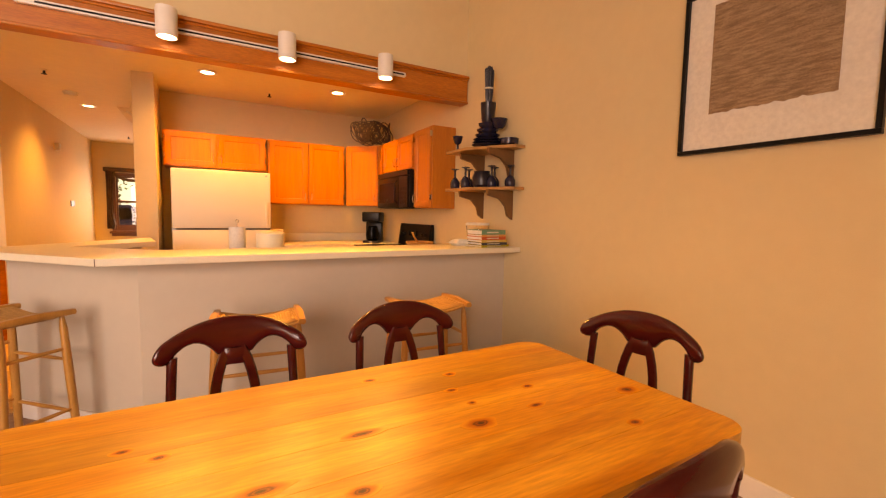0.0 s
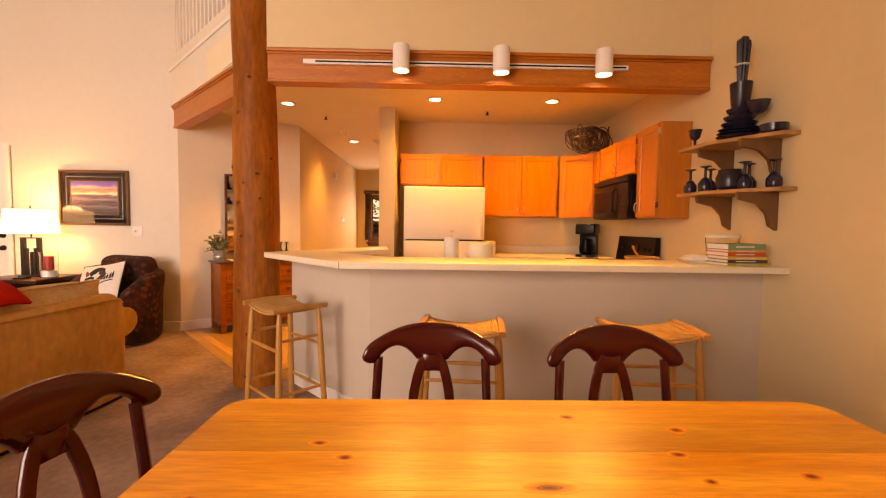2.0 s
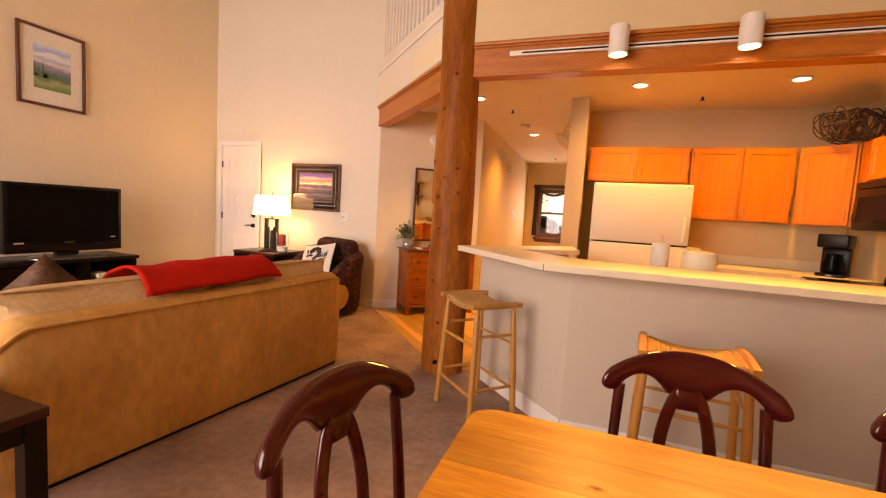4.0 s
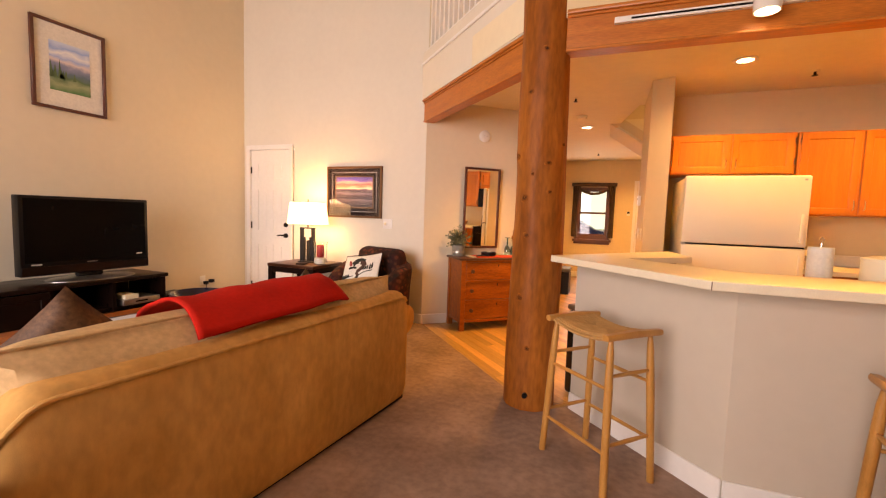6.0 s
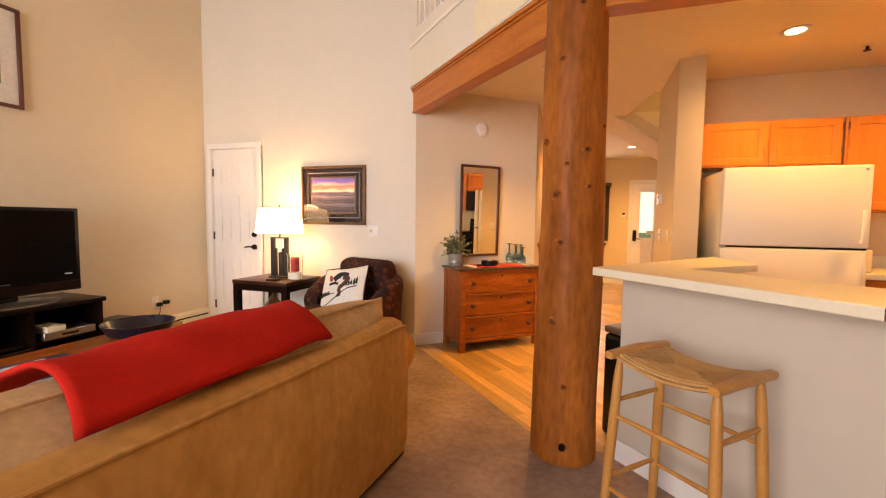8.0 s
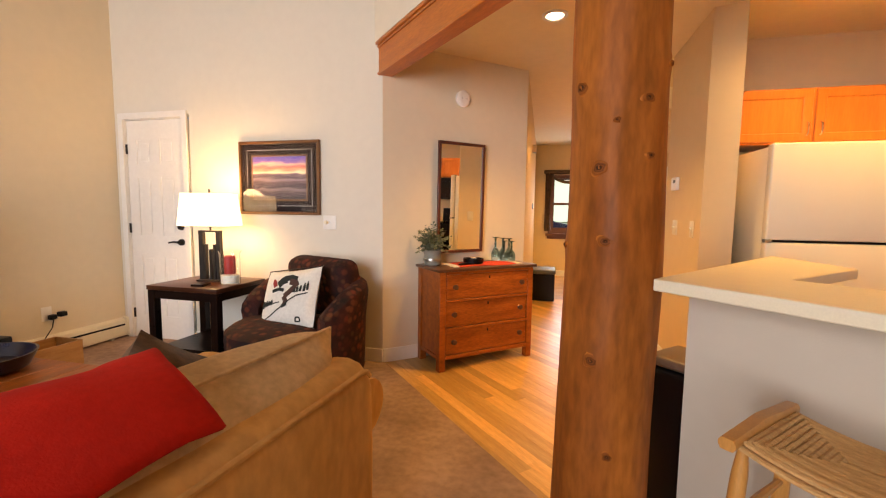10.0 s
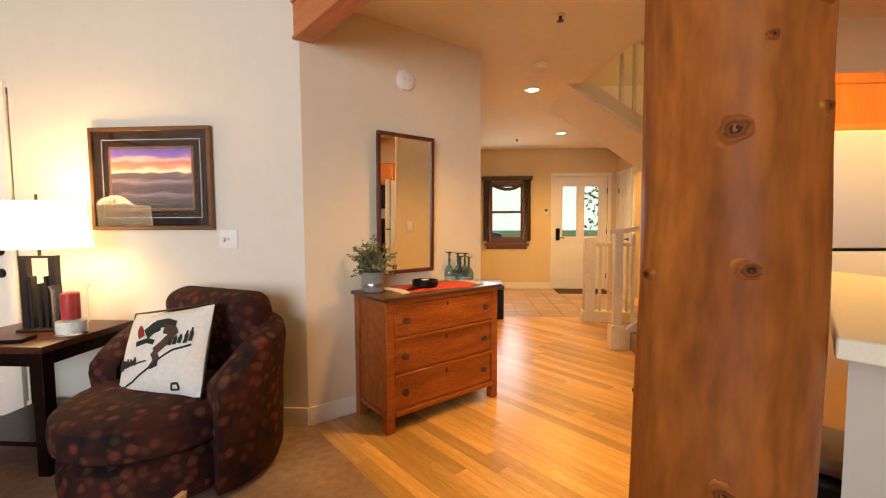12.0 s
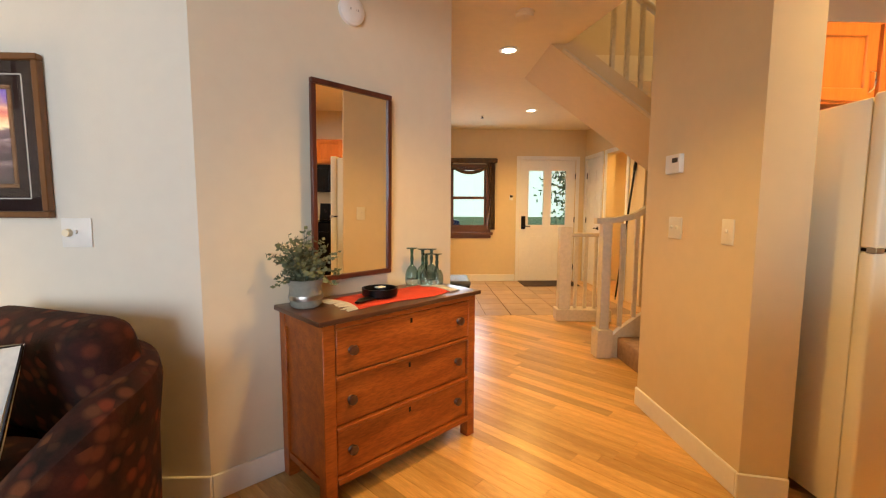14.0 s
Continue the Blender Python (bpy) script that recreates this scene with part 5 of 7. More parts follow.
tv_stand()
dv = thing("disc_player", (-4.86, 3.34, 0.351), 90, "slim silver disc player on the stand shelf", "disc player")
part("case", B(0, 0.02, 0, 0.34, 0.28, 0.055, bevel=0.004), M["steel"], dv)
part("slot", B(0.11, 0.017, 0.02, 0.22, 0.0195, 0.034), M["black"], dv)
single("cable_box", B(0, 0.02, 0, 0.12, 0.2, 0.04, bevel=0.004), M["fridge"], (-4.86, 3.36, 0.4065), 90, "small pale cable box on the player", "cable box")
single("subwoofer", B(-0.11, -0.2, 0, 0.11, 0.2, 0.34, bevel=0.012, seg=2), M["black"], (-5.2, 3.98, 0), 8, "black floor speaker beside the stand", "speaker")
bk = thing("log_basket", (-5.20, 4.42, 0), 0, "low brown rectangular basket by the wall", "basket")
part("bowl", box(box(box(box(B(-0.14, -0.18, 0, 0.14, 0.18, 0.02), -0.14, -0.18, 0.0205, -0.125, 0.18, 0.2), 0.125, -0.18, 0.0205, 0.14, 0.18, 0.2), -0.1245, -0.18, 0.0205, 0.1245, -0.165, 0.2), -0.1245, 0.165, 0.0205, 0.1245, 0.18, 0.2), M["shelfwood"], bk)


def coffee_table():
    ob = thing("coffee_table", (-3.95, 2.85, 0), 90, "brown wooden coffee table before the sofa", "table")
    for k in range(5):
        part("plank", B(-0.85, -0.36 + 0.144 * k + 0.0008, 0.41, 0.85, -0.36 + 0.144 * (k + 1) - 0.0008, 0.45, bevel=0.003), M["dresser"], ob)
    part("apron", box(box(B(-0.78, -0.31, 0.33, 0.78, -0.285, 0.4095), -0.78, 0.285, 0.33, 0.78, 0.31, 0.4095), -0.78, -0.284, 0.33, -0.755, 0.284, 0.4095), M["dresser"], ob)
    for sx in (-1, 1):
        for sy in (-1, 1):
            part("leg", B(sx * 0.80 - 0.035, sy * 0.31 - 0.035, 0, sx * 0.80 + 0.035, sy * 0.31 + 0.035, 0.4095, bevel=0.004), M["dresser"], ob)


coffee_table()
single("shallow_bowl", lathe(bmesh.new(), [(0.10, 0), (0.18, 0.02), (0.215, 0.09), (0.205, 0.09), (0.17, 0.03), (0.02, 0.015)], 36), M["darkclay"], (-4.10, 3.46, 0.4505), 0, "wide dark blue ceramic bowl on coffee table", "bowl")
books((-3.70, 2.56, 0.4505), 78, [(0.32, 0.24, 0.030, (0.02, 0.03, 0.09), 0), (0.31, 0.24, 0.028, (0.025, 0.03, 0.07), 4), (0.23, 0.17, 0.005, (0.40, 0.43, 0.50), -14), (0.22, 0.15, 0.005, (0.62, 0.64, 0.68), 12)], "binder or magazine stacked on the coffee table", "coffee table reading")


def sofa():
    ang = 84.1
    ob = thing("sofa", (-2.285, 1.38, 0), ang, "tan chenille sofa seen from behind, piped back", "sofa")
    L = 2.07
    # back panel: rounded upper corners, slight outward crown
    loops = []
    n = 60
    for k in range(n + 1):
        x = L * k / n
        e = min(x, L - x)
        drop = 0.16 * max(0.0, 1 - e / 0.16) ** 2 if k < n / 2 else 0.085 * max(0.0, 1 - e / 0.10) ** 2.2
        top = 0.755 - drop
        bow = -0.012 * math.sin(math.pi * k / n)
        tuck = 0.035 * max(0.0, 1 - e / 0.07) ** 2
        loops.append([(x, 0.02 + bow + tuck, 0.03), (x, bow + tuck, 0.10), (x, bow - 0.004 + tuck, top * 0.6), (x, bow + tuck, top - 0.075), (x, bow + 0.010 + tuck, top - 0.042), (x, bow + 0.034 + tuck, top - 0.013), (x, 0.075, top), (x, 0.125, top - 0.003), (x, 0.172, top - 0.028), (x, 0.20 - tuck, top - 0.075), (x, 0.21 - tuck, 0.03)])
    part("back", rings(bmesh.new(), loops), M["sofa"], ob)
    pip = [(l[4][0], l[4][1] - 0.002, l[4][2] + 0.004) for l in loops[1:-1]]
    part("piping", sweep(bmesh.new(), pip, (0.009, 0.009), seg=8), M["sofa"], ob)
    part("end_piping", sweep(bmesh.new(), [(L + 0.001, 0.05, 0.04 + 0.50 * k / 6) for k in range(7)], (0.006, 0.006), up=(1, 0, 0), seg=6), M["sofa"], ob)
    for x, s, y0 in ((0.10, -1, 0.215), (L - 0.02, 1, 0.06)):
        bm = bmesh.new()
        prof = []
        for q in range(18):
            a = 2 * math.pi * q / 18
            prof.append((x + s * 0.045 + 0.125 * math.cos(a), 0.53 + 0.105 * math.sin(a)))
        rings(bm, [[(px, y, pz) for px, pz in prof] for y in (y0, 0.30, 0.80, 0.86)])
        arm = part("arm_roll", bm, M["sofa"], ob)
        part("arm_base", B(x - 0.085, 0.215, 0.05, x + 0.085, 0.85, 0.45, bevel=0.02, seg=2), M["sofa"], ob)
    part("seat_base", B(0.19, 0.215, 0.05, L - 0.19, 0.88, 0.26, bevel=0.02, seg=2), M["sofa"], ob)
    part("plinth", B(0.03, 0.03, 0.0, L - 0.03, 0.84, 0.0495), M["black"], ob, "dark recessed base")
    for k in range(2):
        a = 0.195 + k * 0.797
        cxm = 0.555 + k * 0.965
        part("seat_cushion", B(a, 0.23, 0.262, a + 0.79, 0.93, 0.43, bevel=0.05, seg=4), M["cushion"], ob, "beige ribbed seat cushion")
        c = cushion(bmesh.new(), 0.99, 0.55, 0.40, 18)
        bc = part("back_cushion", c, M["cushion"], ob, "beige ribbed loose back cushion", m=pose(cxm, 0.255, 0.59, 112, 0, 0))
        seam = [(0.495 * math.cos(t) / max(abs(math.cos(t)), abs(math.sin(t))) * 0.985, 0.275 * math.sin(t) / max(abs(math.cos(t)), abs(math.sin(t))) * 0.985, 0.0) for t in [2 * math.pi * q / 48 for q in range(49)]]
        part("piping", sweep(bmesh.new(), seam, (0.006, 0.006), seg=6), M["cushion"], bc)
    return ob


sofa()
SM = pose(-2.285, 1.38, 0, 0, 0, 84.1)


def throw_pillow(name, m, w, h, t, material, label):
    ob = single(name, cushion(bmesh.new(), w, h, t, 14), material, m, 0, label, "pillow")
    return ob


plaid = mat("plaid_brown_cloth", (0.15, 0.085, 0.045), 0.55, second=(0.05, 0.028, 0.016), scale=16, stretch=(1, 5, 1), bump=0.4, bump_scale=150)
throw_pillow("throw_pillow", SM @ pose(1.70, 0.60, 0.575, 104, 30, 14), 0.48, 0.48, 0.18, plaid, "brown striped throw pillow leaning on the sofa")
throw_pillow("throw_pillow", SM @ pose(0.40, 0.50, 0.65, 100, 44, -12), 0.45, 0.43, 0.16, M["brownpillow"], "dark brown satin throw pillow on the sofa")


def blanket():
    nx, ny = 40, 24
    bm = bmesh.new()

    def place(u, v):
        x = 0.60 + 0.85 * u + 0.12 * v - 0.06 * v * (1 - u) + 0.02 * math.sin(v * 7 + u * 3) + 0.03 * math.sin(u * 9) * v
        # along the back rail, over the cushion tops and down in front
        y = 0.03 + 0.57 * v
        z = 0.748 + 0.02 * u + 0.112 * math.sin(min(1.0, v / 0.42) * math.pi / 2) ** 0.9 if v < 0.42 else 0.860 + 0.02 * u - 0.13 * ((v - 0.42) / 0.58) ** 1.5
        z += 0.010 * noise.noise((x * 4, y * 5, 0.3)) + 0.012 * noise.noise((x * 1.6, y * 9, 4.0))
        z -= 0.10 * max(0.0, u - 0.9)
        z += 0.006 * math.sin(u * 17 + v * 5) * (0.3 + v)
        return Vector((x, y, z + 0.026))

    g = [[bm.verts.new(place(i / nx, j / ny)) for j in range(ny + 1)] for i in range(nx + 1)]
    for i in range(nx):
        for j in range(ny):
            bm.faces.new((g[i][j], g[i + 1][j], g[i + 1][j + 1], g[i][j + 1]))
    ob = single("red_blanket", bm, M["red"], SM, 0, "bright red fleece blanket draped over sofa cushions", "blanket")
    mod = ob.modifiers.new("thick", "SOLIDIFY")
    mod.thickness, mod.offset = 0.014, 0
    return ob


blanket()


def square_table(at, w, d, h, label, shelf=True):
    ob = thing("end_table", at, 0, label, "end table", "end tables")
    part("top", B(0, 0, h - 0.035, w, d, h, bevel=0.004, seg=2), M["endtop"], ob, "glossy cherry-stained top")
    part("apron", box(box(box(B(0.012, 0.012, h - 0.10, w - 0.012, 0.032, h - 0.0355), 0.012, d - 0.032, h - 0.10, w - 0.012, d - 0.012, h - 0.0355), 0.012, 0.0325, h - 0.10, 0.032, d - 0.0325, h - 0.0355), w - 0.032, 0.0325, h - 0.10, w - 0.012, d - 0.0325, h - 0.0355), M["espresso"], ob)
    for x in (0.005, w - 0.065):
        for y in (0.005, d - 0.065):
            part("leg", B(x, y, 0, x + 0.06, y + 0.06, h - 0.0358, bevel=0.003), M["espresso"], ob)
    if shelf:
        part("lower_shelf", B(0.066, 0.03, 0.14, w - 0.066, d - 0.03, 0.165), M["espresso"], ob)
    return ob


square_table((-4.50, 4.68, 0), 0.64, 0.56, 0.65, "square dark end table holding a lit lamp")
square_table((-2.47, 0.80, 0), 0.62, 0.57, 0.56, "dark wooden end table beside the sofa", False)


def table_lamp():
    x, y, z = -4.185, 5.0, 0.6505
    ob = thing("table_lamp", (x, y, z), 10, "lit table lamp with dark slatted metal base", "lamp")
    part("foot", B(-0.10, -0.06, 0, 0.10, 0.06, 0.014, bevel=0.003), M["blackmetal"], ob)
    for dx, h in ((-0.075, 0.40), (-0.045, 0.30), (0.0, 0.26), (0.035, 0.30), (0.07, 0.40)):
        part("bar", B(dx - (0.017 if abs(dx) > 0.06 else 0.008), -0.02, 0.0145, dx + (0.017 if abs(dx) > 0.06 else 0.008), 0.02, h), M["blackmetal"], ob)
    part("crossbar", B(-0.095, -0.02, 0.4005, 0.09, 0.02, 0.414), M["blackmetal"], ob)
    part("stem", rod(bmesh.new(), (0, 0, 0.4145), (0, 0, 0.50), 0.008), M["blackmetal"], ob)
    part("bulb", lathe(bmesh.new(), [(0.012, 0.5), (0.03, 0.53), (0.034, 0.56), (0.02, 0.59), (0.003, 0.6)], 16), M["bulb"], ob)
    loops = []
    for s, zz in ((1.0, 0.455), (0.965, 0.52), (0.9, 0.65), (0.87, 0.71)):
        loops.append([(s * 0.228 * math.copysign(abs(math.cos(a)) ** 0.55, math.cos(a)), s * 0.16 * math.copysign(abs(math.sin(a)) ** 0.55, math.sin(a)), zz) for a in [2 * math.pi * q / 48 for q in range(48)]])
    sh = part("shade", rings(bmesh.new(), loops, caps=False), M["shade"], ob, "glowing cream linen shade")
    mod = sh.modifiers.new("thick", "SOLIDIFY")
    mod.thickness = 0.002
    part("finial", rod(bmesh.new(), (0, 0, 0.60), (0, 0, 0.75), 0.004, 0.007), M["blackmetal"], ob)
    lamp("table_lamp_light", "POINT", (x, y, z + 0.66), 26, (1.0, 0.60, 0.24), 0.12)
    lamp("table_lamp_light", "POINT", (x, y, z + 0.50), 13, (1.0, 0.60, 0.24), 0.12)


table_lamp()
jar = thing("candle_jar", (-3.95, 4.93, 0.6505), 0, "clear glass hurricane jar with a red candle", "candle holder")
gl = part("jar", lathe(bmesh.new(), [(0.07, 0), (0.075, 0.005), (0.078, 0.24), (0.088, 0.262), (0.085, 0.262), (0.074, 0.24), (0.071, 0.008), (0.01, 0.008)], 28), M["glass"], jar)
gl.visible_shadow = False
part("filler", lathe(bmesh.new(), [(0.066, 0.010), (0.068, 0.07), (0.01, 0.078)], 20), M["pebble"], jar)
part("candle", lathe(bmesh.new(), [(0.04, 0.08), (0.042, 0.085), (0.042, 0.215), (0.036, 0.222), (0.002, 0.216)], 20), M["candle"], jar)
single("coaster", B(-0.05, -0.05, 0, 0.05, 0.05, 0.018, bevel=0.003), M["espresso"], (-4.09, 4.78, 0.6505), 12, "small dark coaster stack on end table", "coaster")


def armchair():
    fabric = mat("mottled_brown_upholstery", (0.060, 0.016, 0.012), 0.85, second=(0.011, 0.008, 0.008), scale=11, bump=0.4, bump_scale=220, fine=0.1, spec=0.2)
    nt = fabric.node_tree
    # rust and black blots over the brown ground
    b = nt.nodes["Principled BSDF"]
    link = b.inputs["Base Color"].links[0]
    src = link.from_socket
    co = nt.nodes.new("ShaderNodeTexCoord")
    vo = nt.nodes.new("ShaderNodeTexVoronoi")
    vo.inputs["Scale"].default_value = 21
    nt.links.new(co.outputs["Object"], vo.inputs["Vector"])
    hs = nt.nodes.new("ShaderNodeSeparateColor")
    nt.links.new(vo.outputs["Color"], hs.inputs[0])
    r = nt.nodes.new("ShaderNodeMapRange")
    r.inputs["From Min"].default_value, r.inputs["From Max"].default_value = 0.30, 0.80
    nt.links.new(hs.outputs[0], r.inputs[0])
    edge = nt.nodes.new("ShaderNodeMapRange")
    edge.inputs["From Min"].default_value, edge.inputs["From Max"].default_value = 0.60, 0.30
    nt.links.new(vo.outputs["Distance"], edge.inputs[0])
    mu = nt.nodes.new("ShaderNodeMath")
    mu.operation = "MULTIPLY"
    nt.links.new(r.outputs[0], mu.inputs[0])
    nt.links.new(edge.outputs[0], mu.inputs[1])
    mx = nt.nodes.new("ShaderNodeMix")
    mx.data_type = "RGBA"
    nt.links.new(mu.outputs[0], mx.inputs[0])
    nt.links.new(src, mx.inputs[6])
    blot = nt.nodes.new("ShaderNodeValToRGB")
    be = blot.color_ramp.elements
    be.new(0.5)
    for e, (p, c) in zip(be, ((0.0, (0.115, 0.050, 0.020)), (0.5, (0.14, 0.028, 0.015)), (1.0, (0.065, 0.042, 0.020)))):
        e.position, e.color = p, (*c, 1)
    nt.links.new(hs.outputs[1], blot.inputs[0])
    nt.links.new(blot.outputs[0], mx.inputs[7])
    nt.links.new(mx.outputs[2], b.inputs["Base Color"])
    ob = thing("armchair", (-3.27, 4.84, 0), -20, "mottled dark brown upholstered barrel armchair in corner", "armchair")
    loops = []
    n = 36
    for k in range(n + 1):
        ph = radians(-112 + 224 * k / n)
        dx, dy = math.sin(ph), math.cos(ph)
        f = (1 + math.cos(ph)) / 2
        top = 0.60 + 0.145 * f ** 0.8 - 0.12 * max(0.0, (abs(math.degrees(ph)) - 78) / 34) ** 1.6
        ro = 0.47 * (1.0 + 0.04 * abs(math.sin(ph)))
        flare = 0.02
        sec = [(ro - 0.02, 0.04), (ro, 0.10), (ro + flare * 0.5, top * 0.65), (ro + flare + 0.01, top - 0.07), (ro + flare, top - 0.02), (ro - 0.03, top + 0.01), (ro - 0.09, top), (ro - 0.125, top - 0.05), (ro - 0.12, 0.30), (ro - 0.10, 0.05)]
        loops.append([(dx * q, dy * q * 0.92, z) for q, z in sec])
    part("shell", rings(bmesh.new(), loops), fabric, ob)
    part("base", lathe(bmesh.new(), [(0.30, 0.0), (0.33, 0.02), (0.33, 0.0395)], 28), M["black"], ob, "dark swivel base")

    def pad(r, z0, z1, yo):
        ls = []
        for s, z in ((0.90, z0), (0.985, z0 + 0.03), (1.0, (z0 + z1) / 2), (0.985, z1 - 0.03), (0.90, z1 - 0.004), (0.5, z1 + 0.012), (0.05, z1 + 0.016)):
            ls.append([(s * r * math.cos(a) * 1.0, yo + s * (r * 1.05 * math.sin(a) if math.sin(a) < 0 else r * 0.75 * math.sin(a)), z) for a in [2 * math.pi * q / 36 for q in range(36)]])
        return rings(bmesh.new(), ls)

    part("seat_deck", pad(0.40, 0.05, 0.262, -0.09), fabric, ob)
    part("seat_cushion", pad(0.41, 0.264, 0.44, -0.10), fabric, ob)
    part("back_pillow", B(-0.335, -0.235, -0.105, 0.335, 0.225, 0.105, bevel=0.085, seg=5), fabric, ob, m=pose(0, 0.24, 0.655, 104, 0, 0))
    return ob


armchair()


def slope_pillow():
    w = 0.55
    ob = thing("ski_pillow", (0, 0, 0), 0, "white needlepoint pillow with dark slope motif", "pillow")
    ob.matrix_world = pose(-3.30, 4.765, 0.605, 68, -9, -14)
    part("pillow", cushion(bmesh.new(), w, 0.44, 0.14, 16), M["paper"], ob)
    part("edge_piping", sweep(bmesh.new(), [(w / 2 * math.cos(t) / max(abs(math.cos(t)), abs(math.sin(t))) * 0.985, 0.22 * math.sin(t) / max(abs(math.cos(t)), abs(math.sin(t))) * 0.985, 0) for t in [2 * math.pi * q / 48 for q in range(49)]], (0.005, 0.005), seg=6), M["espresso"], ob)

    def up(x, y):
        u, v = 2 * x / w, 2 * y / 0.44
        t = stuffing(u, v)
        return 0.07 * t + 0.02 * noise.noise((x * 6, y * 6, w * 10)) * t + 0.002

    def stroke(pts, r, material):
        fine = []
        for a, b in zip(pts, pts[1:]):
            fine += [(a[0] + (b[0] - a[0]) * q / 5, a[1] + (b[1] - a[1]) * q / 5) for q in range(5)]
        fine.append(pts[-1])
        bm = sweep(bmesh.new(), [(x, y, up(x, y)) for x, y in fine], (r, 0.0025), seg=8)
        part("motif", bm, material, ob)

    ink = mat("dark_green_yarn", (0.02, 0.025, 0.02), 0.9)
    brown = mat("brown_yarn", (0.09, 0.04, 0.028), 0.9)
    # slope lines, fir trees, and the crouched figure as plain patches
    stroke([(-0.20, -0.17), (-0.10, -0.135), (0.0, -0.07), (0.06, -0.03), (0.12, 0.0), (0.21, 0.02)], 0.005, ink)
    stroke([(-0.22, -0.07), (-0.13, -0.06), (-0.06, -0.045), (-0.03, -0.04)], 0.004, ink)
    stroke([(-0.11, 0.04), (-0.05, 0.055), (-0.01, 0.045)], 0.013, ink)
    stroke([(-0.065, 0.085), (-0.03, 0.115), (0.01, 0.125)], 0.030, ink)
    stroke([(-0.02, 0.13), (0.05, 0.135), (0.10, 0.12)], 0.022, ink)
    stroke([(0.04, 0.105), (0.095, 0.095), (0.11, 0.07)], 0.024, brown)
    stroke([(0.10, 0.075), (0.05, 0.03), (0.005, 0.0)], 0.023, brown)
    stroke([(0.0, 0.0), (0.03, -0.035), (0.02, -0.065)], 0.020, brown)
    stroke([(0.0, -0.07), (0.045, -0.055)], 0.014, ink)
    stroke([(-0.115, 0.085), (-0.085, 0.10)], 0.024, M["candle"])
    stroke([(-0.125, 0.12), (-0.105, 0.115)], 0.014, M["candle"])
    for x, y, q in ((-0.20, -0.065, 1.2), (-0.175, -0.06, 0.9), (-0.15, -0.055, 1.0), (-0.125, -0.052, 0.8), (-0.10, -0.047, 0.9), (0.095, 0.035, 0.8), (0.12, 0.04, 1.0), (0.145, 0.045, 1.0), (0.175, 0.05, 1.4), (0.20, 0.06, 1.5)):
        stroke([(x, y - 0.014 * q), (x, y + 0.016 * q)], 0.012, ink)
        stroke([(x, y + 0.016 * q), (x, y + 0.028 * q)], 0.006, ink)
    stroke([(0.13, -0.175), (0.135, -0.15), (0.165, -0.15), (0.17, -0.175)], 0.006, ink)
    stroke([(0.13, -0.177), (0.17, -0.177)], 0.005, ink)


slope_pillow()

# ---- hall ----
ca, sa = math.cos(radians(ANG)), math.sin(radians(ANG))


def on_wall(s, z, off=0.0):
    """A place on the mirror wall: s metres from its corner, off metres before it."""
    return (C0.x + ca * s + sa * off, C0.y + sa * s - ca * off, z)


def dresser():
    W, D, H = 0.90, 0.395, 0.805
    ob = thing("dresser", (-2.295, 5.176, 0), 42.0, "antique three-drawer reddish wooden dresser against angled wall", "dresser")
    part("top", B(-0.025, -0.02, H - 0.022, W + 0.025, D, H, bevel=0.005, seg=2), M["dressertop"], ob, "dark worn top board")
    for x in (0, W - 0.055):
        for y in (0, D - 0.055):
            part("leg", B(x, y, 0, x + 0.055, y + 0.055, H - 0.0225, bevel=0.003), M["dresser"], ob)
    for x in (0.012, W - 0.027):
        part("side_panel", B(x, 0.0555, 0.12, x + 0.015, D - 0.0555, H - 0.09), M["dresser"], ob)
        part("side_rail", B(x - 0.008, 0.0555, H - 0.0895, x + 0.023, D - 0.0555, H - 0.0225), M["dresser"], ob)
        part("side_rail", B(x - 0.008, 0.0555, 0.09, x + 0.023, D - 0.0555, 0.1195), M["dresser"], ob)
    part("back_panel", B(0.0555, D - 0.02, 0.12, W - 0.0555, D - 0.005, H - 0.023), M["dresser"], ob)
    for z0, z1 in ((0.095, 0.125), (0.325, 0.343), (0.545, 0.563), (0.76, 0.7825)):
        part("front_rail", B(0.0555, -0.006, z0, W - 0.0555, 0.05, z1, bevel=0.003), M["dresser"], ob)
    for i, (z0, z1) in enumerate(((0.128, 0.322), (0.346, 0.542), (0.566, 0.757))):
        d = part("drawer", B(0.058, -0.002 if i == 2 else 0.012, z0, W - 0.058, 0.03, z1, bevel=0.004), M["dresser"], ob)
        for x in (0.13, W - 0.13):
            y = -0.002 if i == 2 else 0.012
            kb = rings(bmesh.new(), [[(x + r * math.cos(a), y - dd, (z0 + z1) / 2 + r * math.sin(a)) for a in [2 * math.pi * q / 16 for q in range(16)]] for r, dd in ((0.018, 0.0005), (0.012, 0.008), (0.022, 0.016), (0.020, 0.024), (0.006, 0.028))])
            part("knob", kb, M["dressertop"], d, "turned dark wooden knob")
        part("keyhole", B(W / 2 - 0.006, (-0.0032 if i == 2 else 0.0108), z1 - 0.045, W / 2 + 0.006, (-0.0022 if i == 2 else 0.0118), z1 - 0.022), M["black"], d)
    return ob


dresser()
DM = pose(-2.295, 5.176, 0, 0, 0, 42.0)
DT = 0.8055


